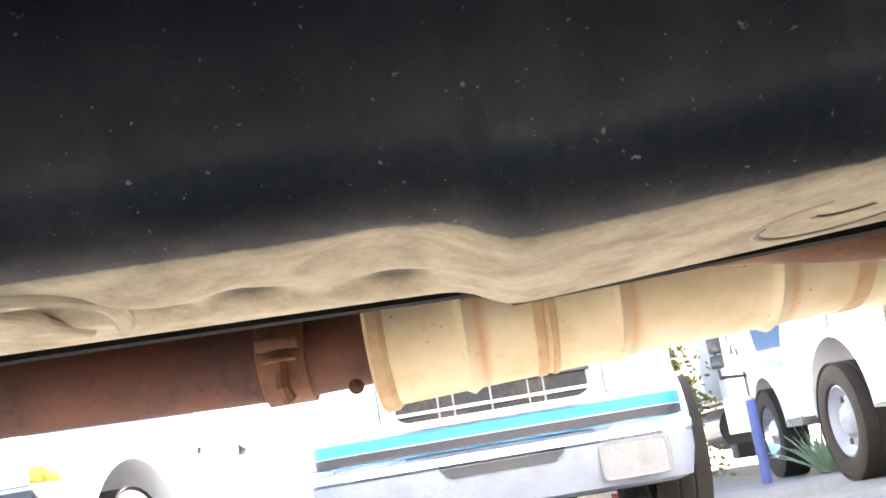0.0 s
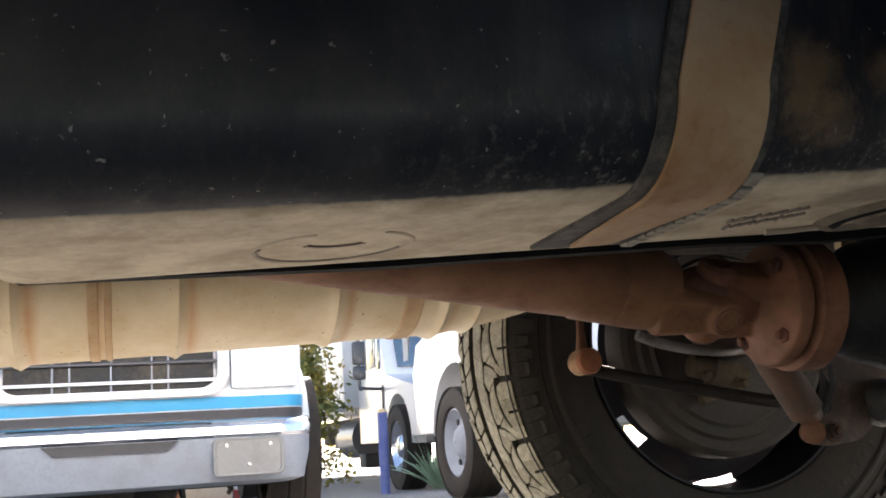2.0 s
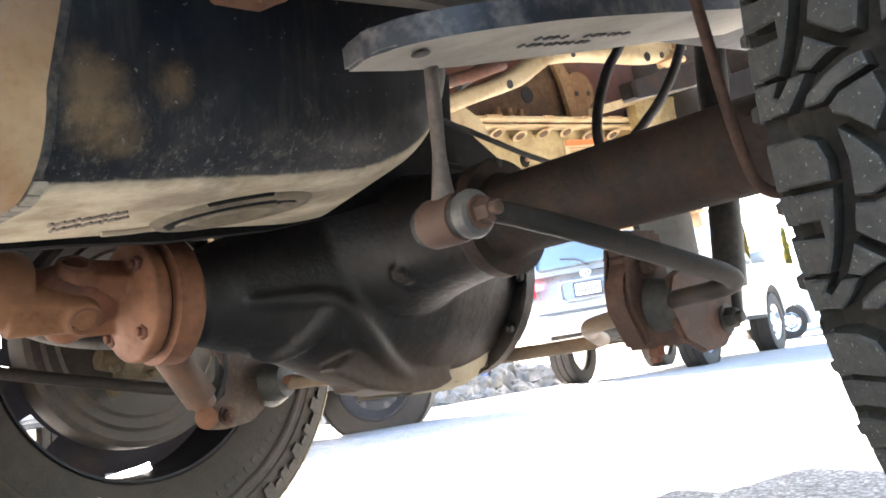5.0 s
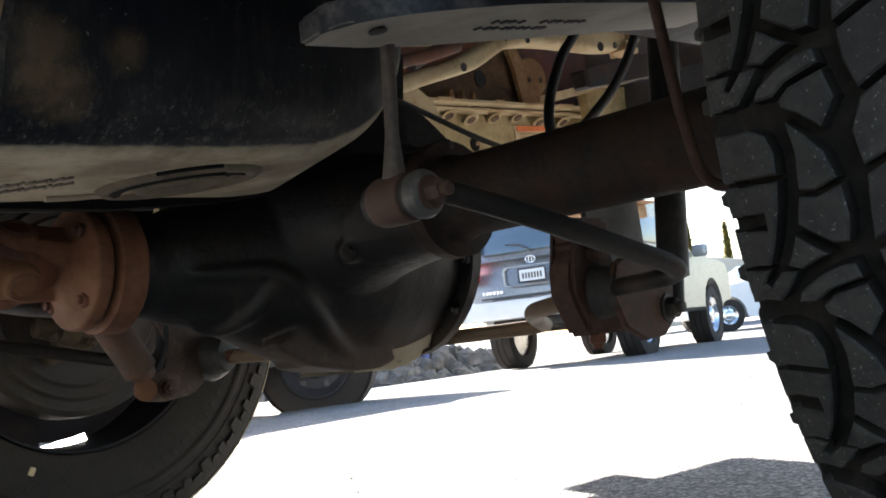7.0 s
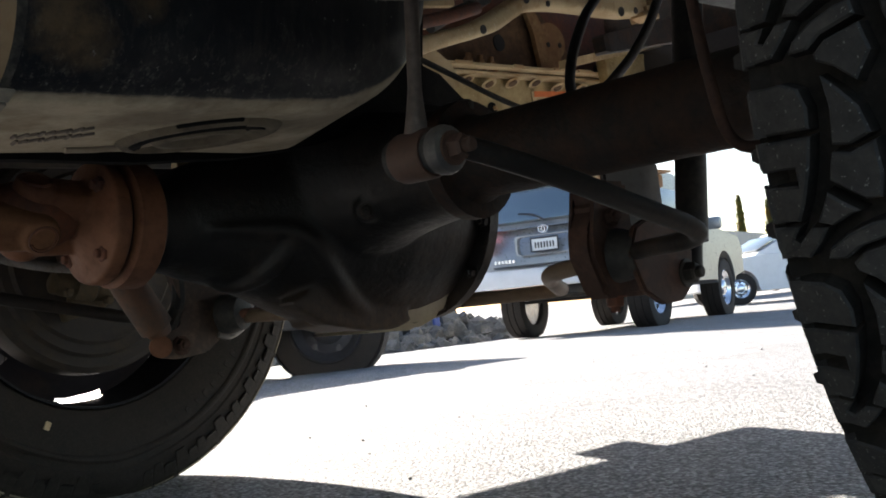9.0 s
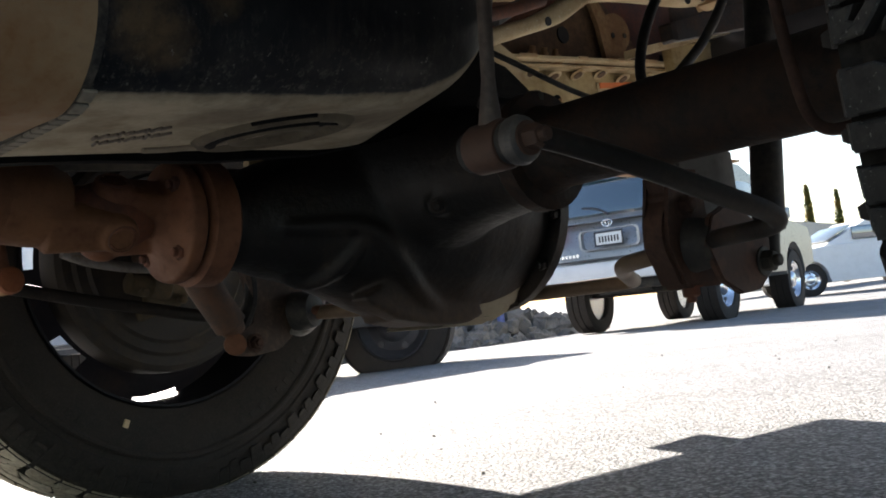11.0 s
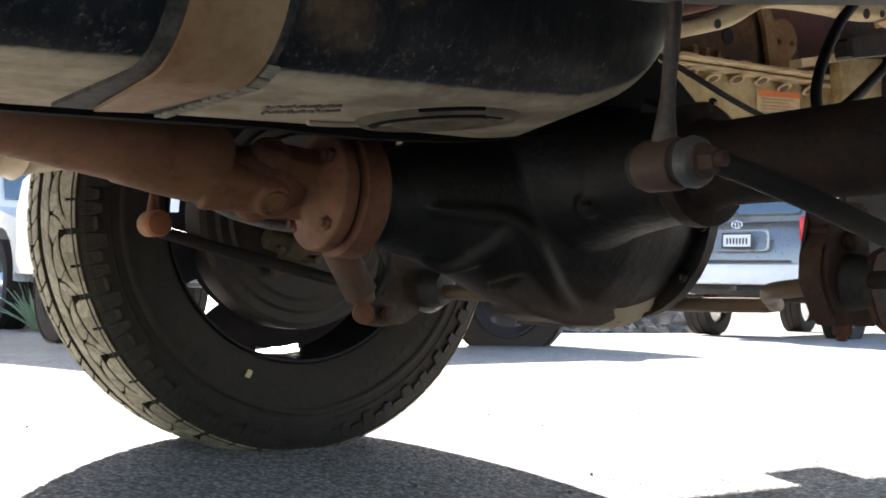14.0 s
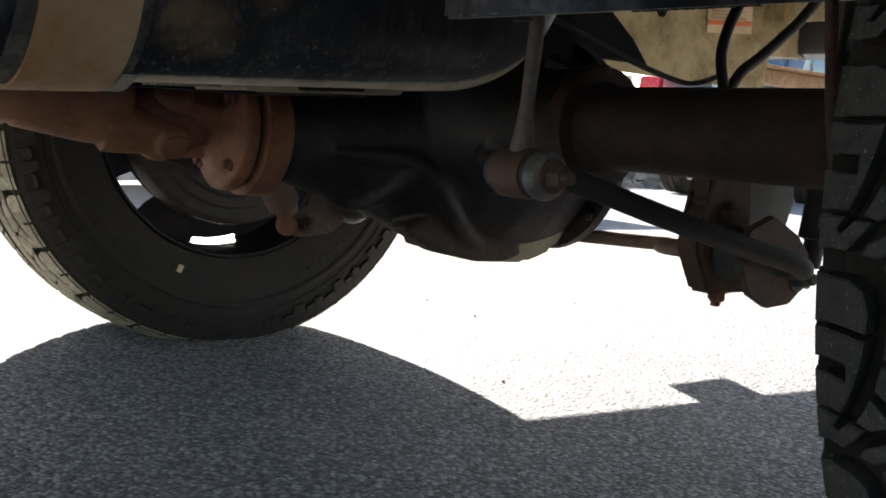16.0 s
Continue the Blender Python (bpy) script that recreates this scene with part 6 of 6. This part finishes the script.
for x, fc in ((-0.95, -1), (0.95, 1)):
    simple_wheel(pickup, x, 0.62, 0.355, 0.355, 0.25, "x", fc, "bumper")
    simple_wheel(pickup, -0.93 if fc < 0 else 0.30, 2.57, 0.345, 0.345, 0.23, (0.80, 0.60, 0), 1, "darkpaint")

# --- box truck ---
BT = Vector((2.78, 9.07, ground_z(1.9, 10.1)))
box_truck = thing("box_truck", "white box truck with black mirrors and a pale cargo box", "truck", BT, turn=1)
arch = [(1.05 + 0.54 * math.cos(radians(a)), 0.48 + 0.54 * math.sin(radians(a))) for a in range(0, 181, 12)]
bm = bmesh.new()
side_profile(bm, [(-0.1, 0.55), (0.50, 0.55)] + arch[::-1] + [(1.60, 0.50), (2.9, 0.50), (2.9, 2.35), (1.95, 2.35), (1.5, 1.26), (0.9, 1.16), (0.05, 1.02), (-0.1, 0.8)], -1.02, 1.02)
part("cab", bm, M["white"], box_truck)
for name, at, size, tilt in (("side_window", (-1.025, 2.25, 1.75), (0.02, 0.60, 0.75), 0), ("quarter_window", (-1.025, 1.80, 1.55), (0.02, 0.16, 0.42), 0), ("windscreen", (0, 1.69, 1.80), (1.75, 0.03, 1.0), -22.5)):
    bm = bmesh.new()
    slab(bm, at, size, 0.01, pose(0, 0, 0, tilt, 0, 0))
    part(name, bm, M["glass"], box_truck)
bm = bmesh.new()
slab(bm, (-1.03, 1.62, 1.0), (0.02, 0.03, 0.30), 0.005)
part("door_handle", bm, M["darkpaint"], box_truck)
for x in (-0.80, 0.80):
    bm = bmesh.new()
    slab(bm, (x, -0.06, 0.90), (0.34, 0.12, 0.16), 0.03)
    part("headlight", bm, M["lamp"], box_truck)
bm = bmesh.new()
slab(bm, (0, -0.06, 0.95), (0.9, 0.06, 0.30), 0.02)
part("grille", bm, M["darkpaint"], box_truck)
bm = bmesh.new()
slab(bm, (0, -0.10, 0.60), (2.05, 0.3, 0.26), 0.05)
part("bumper", bm, M["darkpaint"], box_truck)
bm = bmesh.new()
slab(bm, (0, 6.2, 2.20), (2.35, 6.3, 2.5), 0.03)
part("cargo_box", bm, M["white"], box_truck, "pale white cargo box")
for z in (0.97, 3.4):
    bm = bmesh.new()
    slab(bm, (-1.185, 6.2, z), (0.02, 6.3, 0.06), 0.004)
    part("box_rail", bm, M["bumper"], box_truck)
bm = bmesh.new()
slab(bm, (0, 5.0, 0.78), (0.9, 8.0, 0.24), 0.03)
part("chassis", bm, M["under"], box_truck)
bm = bmesh.new()
sweep(bm, [(-0.80, 3.2, 0.58), (-0.80, 4.2, 0.58)], 0.26, 20)
part("fuel_tank", bm, M["darkpaint"], box_truck)
for y, at in ((3.05, 0.30), (4.6, 0.55), (5.4, 0.6)):
    bm = bmesh.new()
    slab(bm, (-0.82, y, at), (0.30, 0.35, 0.18), 0.03)
    part("step", bm, M["under"], box_truck)
for y in (1.05, 7.3):
    for x, fc in ((-0.92, -1), (0.92, 1)):
        simple_wheel(box_truck, x, y, 0.45, 0.45, 0.27, "x", fc)
for x, z, h in ((-1.33, 1.50, 0.26), (-1.33, 1.28, 0.15), (1.33, 1.50, 0.26), (0.55, 1.28, 0.15)):
    bm = bmesh.new()
    slab(bm, (x, 1.45, z), (0.14, 0.10, h), 0.03)
    part("mirror", bm, M["darkpaint"], box_truck)
bm = bmesh.new()
sweep(bm, smooth_path([(-1.33, 1.45, 1.66), (-1.33, 1.45, 1.14), (-1.28, 1.47, 1.11), (-1.0, 1.6, 1.10)], 6), 0.018, 10)
part("mirror_arm", bm, M["darkpaint"], box_truck)

# --- silver sport-utility car seen from behind, and the one beyond ---
def suv_car(at, turn, paint, label, plate=True):
    car = thing("suv_car", label, "car", at, turn=turn, group="parked cars")
    arch_r = [(0.95 + 0.43 * math.cos(radians(a)), 0.38 + 0.43 * math.sin(radians(a))) for a in range(0, 181, 12)]
    arch_f = [(3.72 + 0.43 * math.cos(radians(a)), 0.38 + 0.43 * math.sin(radians(a))) for a in range(0, 181, 12)]
    bm = bmesh.new()
    side_profile(bm, [(0.02, 0.52), (0.5, 0.48)] + arch_r[::-1] + [(1.4, 0.42), (3.27, 0.42)] + arch_f[::-1] + [(4.2, 0.45), (4.65, 0.52), (4.68, 0.85), (4.5, 1.02), (3.5, 1.12), (3.2, 1.15), (0.16, 1.18), (0.03, 0.95), (-0.02, 0.72)], -0.93, 0.93)
    part("body", bm, paint, car)
    bm = bmesh.new()
    side_profile(bm, [(0.06, 1.16), (0.30, 1.68), (0.6, 1.78), (2.2, 1.78), (2.7, 1.66), (3.45, 1.12)], -0.80, 0.80, 0.12)
    part("cabin", bm, paint, car)
    bm = bmesh.new()
    slab(bm, (0, 0.15, 1.42), (1.30, 0.03, 0.42), 0.05, pose(0, 0, 0, -24, 0, 0))
    for s in (-1, 1):
        slab(bm, (s * 0.80, 1.5, 1.42), (0.03, 2.2, 0.36), 0.03, pose(0, 0, 0, 0, s * -6, 0))
    slab(bm, (0, 3.05, 1.40), (1.4, 0.03, 0.62), 0.03, pose(0, 0, 0, 55, 0, 0))
    part("window_glass", bm, M["glass"], car)
    bm = bmesh.new()
    slab(bm, (0, -0.03, 0.60), (1.86, 0.22, 0.22), 0.05)
    part("bumper", bm, M["white"], car, "pale lower bumper")
    bm = bmesh.new()
    slab(bm, (0, -0.10, 0.735), (1.2, 0.10, 0.02), 0.008)
    part("bumper_step", bm, M["darkpaint"], car)
    for s in (-1, 1):
        bm = bmesh.new()
        slab(bm, (s * 0.80, -0.01, 1.07), (0.26, 0.12, 0.27), 0.05)
        part("tail_light", bm, M["redlens"], car)
        bm = bmesh.new()
        slab(bm, (s * 1.04, 2.95, 1.15), (0.20, 0.12, 0.16), 0.04)
        part("mirror", bm, paint, car)
    bm = bmesh.new()
    rings(bm, [[(u, y, v) for u, v in rounded(-0.36 * s, 0.36 * s, 0.955 - 0.11 * s, 0.955 + 0.11 * s, 0.05, 5)] for y, s in ((-0.045, 1.0), (-0.045, 0.92), (0.0, 0.88))], cap=False)
    part("plate_recess", bm, paint, car)
    bm = bmesh.new()
    slab(bm, (0, -0.035, 0.955), (0.31, 0.012, 0.155), 0.004)
    pl = part("number_plate", bm, M["lamp"], car, "white number plate")
    bm = bmesh.new()
    for k in range(7):
        slab(bm, (-0.108 + 0.036 * k, -0.043, 0.95), (0.020, 0.003, 0.065), 0.0)
    part("plate_bars", bm, M["darkpaint"], pl, "dark bars")
    bm = bmesh.new()
    for z in (0.882, 1.028):
        slab(bm, (0, -0.044, z), (0.34, 0.014, 0.018), 0.004)
    for x in (-0.163, 0.163):
        slab(bm, (x, -0.044, 0.955), (0.014, 0.014, 0.128), 0.004)
    part("plate_frame", bm, M["darkpaint"], pl, "black plate frame")
    bm = bmesh.new()
    ring = [(0.058 * math.cos(2 * math.pi * k / 28), -0.040, 1.125 + 0.040 * math.sin(2 * math.pi * k / 28)) for k in range(29)]
    sweep(bm, ring, 0.007, 8)
    ring = [(0.020 * math.cos(2 * math.pi * k / 20), -0.042, 1.122 + 0.036 * math.sin(2 * math.pi * k / 20)) for k in range(21)]
    sweep(bm, ring, 0.005, 8)
    part("badge", bm, M["chrome"], car, "chrome oval badge")
    bm = bmesh.new()
    for k in range(6):
        slab(bm, (-0.62 + 0.045 * k, -0.040, 0.80), (0.03, 0.006, 0.035), 0.0)
    part("badge_bars", bm, M["chrome"], car)
    bm = bmesh.new()
    sweep(bm, smooth_path([(0.02, -0.02, 1.22), (-0.15, 0.06, 1.30), (-0.35, 0.10, 1.33)], 5), 0.012, 8)
    part("wiper", bm, M["darkpaint"], car)
    bm = bmesh.new()
    slab(bm, (0, 0.55, 0.44), (1.3, 0.8, 0.12), 0.04)
    sweep(bm, [(-0.75, 0.95, 0.36), (0.75, 0.95, 0.36)], 0.05, 12)
    sweep(bm, [(-0.35, 0.35, 0.42), (0.30, 0.35, 0.42)], 0.09, 14, 0.7)
    slab(bm, (0.0, -0.05, 0.45), (0.08, 0.12, 0.06), 0.01)
    part("underside", bm, M["under"], car)
    for y in (0.95, 3.72):
        for x, fc in ((-0.79, -1), (0.79, 1)):
            simple_wheel(car, x, y, 0.31, 0.400, 0.26, "x", fc)
    return car


suv_car((8.20, 6.05, ground_z(8.2, 6.05) + 0.075), -76.7, M["silver"], "silver parked car with red tail lights, seen from behind")
# --- white sedan ---
sedan = thing("sedan", "white parked sedan with dark windows", "car", (21.34, 7.45, -0.09), turn=53, group="parked cars")
arch_r = [(0.95 + 0.36 * math.cos(radians(a)), 0.32 + 0.36 * math.sin(radians(a))) for a in range(0, 181, 12)]
arch_f = [(3.60 + 0.36 * math.cos(radians(a)), 0.32 + 0.36 * math.sin(radians(a))) for a in range(0, 181, 12)]
bm = bmesh.new()
side_profile(bm, [(0.0, 0.35), (0.55, 0.28)] + arch_r[::-1] + [(1.35, 0.24), (3.2, 0.24)] + arch_f[::-1] + [(4.0, 0.28), (4.5, 0.32), (4.5, 0.68), (4.2, 0.85), (3.2, 0.95), (0.8, 1.0), (0.05, 0.95)], -0.86, 0.86)
part("body", bm, M["white"], sedan)
bm = bmesh.new()
side_profile(bm, [(0.55, 0.98), (1.15, 1.36), (1.6, 1.42), (2.3, 1.40), (3.25, 0.94)], -0.72, 0.72, 0.12)
part("cabin", bm, M["white"], sedan)
bm = bmesh.new()
for s in (-1, 1):
    slab(bm, (s * 0.735, 1.42, 1.17), (0.03, 0.75, 0.26), 0.03)
    slab(bm, (s * 0.735, 2.25, 1.15), (0.03, 0.75, 0.26), 0.03)
slab(bm, (0, 2.85, 1.18), (1.3, 0.03, 0.60), 0.03, pose(0, 0, 0, 62, 0, 0))
part("window_glass", bm, M["glass"], sedan)
for y in (0.95, 3.60):
    for x, fc in ((-0.76, -1), (0.76, 1)):
        simple_wheel(sedan, x, y, 0.31, 0.312, 0.2, "x", fc)

# --- pickup front at the far left, with an amber lamp ---
left = thing("parked_truck", "white parked truck with an amber lamp and dark bumper", "truck", (-4.62, 5.64, ground_z(-4.4, 5.6)), turn=-12)
bm = bmesh.new()
arch = [(0.75 + 0.54 * math.cos(radians(a)), 0.42 + 0.54 * math.sin(radians(a))) for a in range(0, 181, 12)]
side_profile(bm, [(-0.25, 0.45), (0.20, 0.45)] + arch[::-1] + [(1.30, 0.45), (4.6, 0.45), (4.6, 1.15), (2.0, 1.12), (0.1, 1.05), (-0.25, 0.95)], -0.95, 0.95)
part("body", bm, M["white"], left)
bm = bmesh.new()
side_profile(bm, [(1.7, 1.1), (2.3, 1.68), (2.6, 1.78), (4.6, 1.78), (4.6, 1.1)], -0.82, 0.82)
part("cab", bm, M["white"], left)
bm = bmesh.new()
slab(bm, (0.58, -0.262, 0.90), (0.60, 0.06, 0.15), 0.03)
part("headlight", bm, M["lamp"], left)
bm = bmesh.new()
slab(bm, (0.915, -0.165, 0.885), (0.10, 0.20, 0.095), 0.02)
part("turn_lamp", bm, M["amber"], left, "amber turn lamp")
for y, w, h in ((2.48, 0.16, 0.09), (1.72, 0.05, 0.05)):
    bm = bmesh.new()
    slab(bm, (0.952, y, 1.0), (0.012, w, h), 0.004)
    slab(bm, (0.962, y, 1.012), (0.016, w * 0.8, h * 0.3), 0.006)
    part("door_handle", bm, M["bluesteel"], left, "dark recessed door handle")
bm = bmesh.new()
slab(bm, (0, -0.30, 0.75), (1.95, 0.16, 0.10), 0.03)
slab(bm, (0, -0.30, 0.58), (1.90, 0.14, 0.16), 0.03)
part("bumper", bm, M["darkpaint"], left)
for y in (0.75, 4.0):
    for x, fc in ((-0.8, -1), (0.8, 1)):
        simple_wheel(left, x, y, 0.385, 0.385, 0.26, "x", fc)

# --- posts, plants, rubble ---
def post(x, y, h=0.8):
    p = thing("post", "blue painted steel post with a pale cap", "post", (x, y, ground_z(x, y)), group="posts")
    bm = bmesh.new()
    turned(bm, [(0, 0.05), (h, 0.05)], (0, 0, 0), (0, 0, 1), 20)
    part("pole", bm, M["bollard"], p)
    bm = bmesh.new()
    turned(bm, [(h, 0.052), (h + 0.02, 0.045), (h + 0.04, 0.02)], (0, 0, 0), (0, 0, 1), 20)
    part("cap", bm, M["paper"], p)


post(1.41, 9.40)
post(8.24, 10.9, 0.8)
post(9.29, 8.9, 0.8)

random.seed(4)
agave = thing("agave", "grey-green spiky agave plant", "plant", (1.93, 9.25, ground_z(1.9, 9.2)))
for k in range(70):
    a, tilt, ln = random.uniform(0, 2 * math.pi), random.uniform(4, 52), random.uniform(0.35, 0.60)
    bm = bmesh.new()
    wayh, up = Vector((math.cos(a), math.sin(a), 0)), Vector((0, 0, 1))
    side = wayh.cross(up)
    t = radians(tilt)
    loops = []
    for s in (0.0, 0.3, 0.6, 0.85, 1.0):
        c = wayh * (math.sin(t) * ln * s + 0.05 + 0.10 * s * s * math.sin(t)) + up * (math.cos(t) * ln * s - 0.12 * s * s * math.sin(t) + 0.02)
        w = 0.020 * (1 - s ** 2) + 0.002
        loops.append([c + side * w, c + up * 0.008, c - side * w, c - up * 0.004])
    rings(bm, loops)
    part("leaf", bm, M["agave"], agave)


def leafy(name, label, at, height, width, leaves, seed, size=0.07, category="tree"):
    rnd = random.Random(seed)
    tree = thing(name, label, category, at)
    bm = bmesh.new()
    sweep(bm, [(0, 0, -0.05), (0.03, 0.02, height * 0.3), (-0.02, 0.05, height * 0.7)], [0.06 * height / 2.5, 0.045 * height / 2.5, 0.015], 10)
    for k in range(9):
        a = rnd.uniform(0, 6.28)
        z = height * rnd.uniform(0.12, 0.6)
        tip = Vector((math.cos(a) * width * rnd.uniform(0.5, 1), math.sin(a) * width * rnd.uniform(0.5, 1), z + height * rnd.uniform(0.1, 0.35)))
        sweep(bm, smooth_path([(0, 0, z), tip * 0.5 + Vector((0, 0, z * 0.4)), tip], 4), [0.02 * (1 - i / 9) + 0.004 for i in range(9)], 6)
    part("trunk", bm, M["bark"], tree)
    verts, faces = [], []
    clumps = [(rnd.gauss(0, width * 0.45), rnd.gauss(0, width * 0.45), height * rnd.uniform(0.10, 1.0), rnd.uniform(0.12, 0.3)) for _ in range(55)]
    for k in range(leaves):
        cx, cy, cz, cr = rnd.choice(clumps)
        c = Vector((cx + rnd.gauss(0, cr * 0.5), cy + rnd.gauss(0, cr * 0.5), max(0.03, cz + rnd.gauss(0, cr * 0.5))))
        n = Vector((rnd.gauss(0, 1), rnd.gauss(0, 1), rnd.gauss(0.4, 1))).normalized()
        u = n.orthogonal().normalized()
        u = (Matrix.Rotation(rnd.uniform(0, 6.28), 3, n) @ u)
        v = n.cross(u)
        s = size * rnd.uniform(0.5, 1.1)
        b = len(verts)
        verts += [c - u * s, c + v * s * 0.45 + n * s * 0.1, c + u * s, c - v * s * 0.45 + n * s * 0.1]
        faces.append((b, b + 1, b + 2, b + 3))
    me = bpy.data.meshes.new("crown")
    me.from_pydata([tuple(p) for p in verts], [], faces)
    me.materials.append(M["leaf"])
    crown_ob = new("crown", me)
    crown_ob.parent = tree
    return tree


leafy("bush", "tall yellow-green bush beside the truck", (0.92, 11.6, ground_z(0.9, 11.6)), 1.85, 0.42, 4200, 5, 0.055, "bush")
for x, y, h in ((41.4, 23.0, 4.9), (44.3, 22.6, 4.6), (49, 23.5, 4.6)):
    rnd = random.Random(int(x))
    tree = thing("cypress", "tall dark narrow cypress tree", "tree", (x, y, -0.09), group="cypresses")
    bm = bmesh.new()
    sweep(bm, [(0, 0, 0), (0, 0, h * 0.9)], [0.15, 0.03], 8)
    part("trunk", bm, M["bark"], tree)
    verts, faces = [], []
    for k in range(2600):
        t = rnd.random() ** 0.8
        r = 0.30 * (1 - t) ** 0.6 * rnd.uniform(0.3, 1.05) + 0.03
        a = rnd.uniform(0, 6.28)
        c = Vector((r * math.cos(a), r * math.sin(a), h * (0.08 + 0.92 * t)))
        u = Vector((rnd.gauss(0, 0.5), rnd.gauss(0, 0.5), 1)).normalized()
        v = u.orthogonal().normalized()
        b = len(verts)
        verts += [c - u * 0.14, c + v * 0.06, c + u * 0.14, c - v * 0.06]
        faces.append((b, b + 1, b + 2, b + 3))
    me = bpy.data.meshes.new("crown")
    me.from_pydata([tuple(p) for p in verts], [], faces)
    me.materials.append(M["leaf"])
    cr = new("crown", me)
    cr.parent = tree

# rubble heap with something yellow behind
rnd = random.Random(9)
bm = bmesh.new()
for k in range(420):
    a, d = rnd.uniform(0, 6.28), rnd.random() ** 0.6
    x, y = 1.9 * d * math.cos(a), 1.0 * d * math.sin(a)
    z = max(0.02, 0.75 * (1 - d) * rnd.uniform(0.3, 1.0))
    s = rnd.uniform(0.04, 0.16)
    made = bmesh.ops.create_icosphere(bm, subdivisions=1, radius=s, matrix=pose(x, y, z))["verts"]
    for v in made:
        v.co += Vector((rnd.uniform(-1, 1), rnd.uniform(-1, 1), rnd.uniform(-1, 1))) * s * 0.35
heap = part("rubble_heap", bm, M["rubble"], None, "", smooth=False)
heap.matrix_basis = pose(9.4, 9.5, ground_z(9.4, 9.5) - 0.02, 0, 0, -40)
tagged(heap, "heap of grey rubble and twigs on the ground", "rubble", kind="stuff")
skip = thing("yellow_skip", "yellow painted steel bin behind the rubble", "bin", (9.9, 10.6, ground_z(9.9, 10.6)), turn=-40)
bm = bmesh.new()
rings(bm, [[(u * s, v * s, z) for u, v in rounded(-0.9, 0.9, -0.5, 0.5, 0.05, 3)] for z, s in ((0.05, 0.9), (0.9, 1.0), (0.92, 1.04), (0.98, 1.04))])
part("bin_body", bm, M["yellow"], skip)

# low pale wall and building far behind
bm = bmesh.new()
slab(bm, (40, 20, 1.25), (30, 0.3, 2.5), 0.02, pose(0, 0, 0, 0, 0, 12))
tagged(part("wall_far", bm, M["stucco"]), "long pale low wall", "wall", kind="structure")
# loose grit on the asphalt
rnd = random.Random(3)
bm = bmesh.new()
for k in range(90):
    x, y = rnd.uniform(-1.2, 3.2), rnd.uniform(-0.6, 2.6)
    s = rnd.uniform(0.0015, 0.004)
    made = bmesh.ops.create_icosphere(bm, subdivisions=1, radius=s, matrix=pose(x, y, ground_z(x, y) + s * 0.4))["verts"]
    for v in made:
        v.co.z = max(v.co.z, 0) if ground_z(x, y) == 0 else v.co.z
grit = part("grit", bm, M["rubble"], None, "", smooth=False)
tagged(grit, "scattered dark pebbles on the asphalt", "grit", kind="stuff")
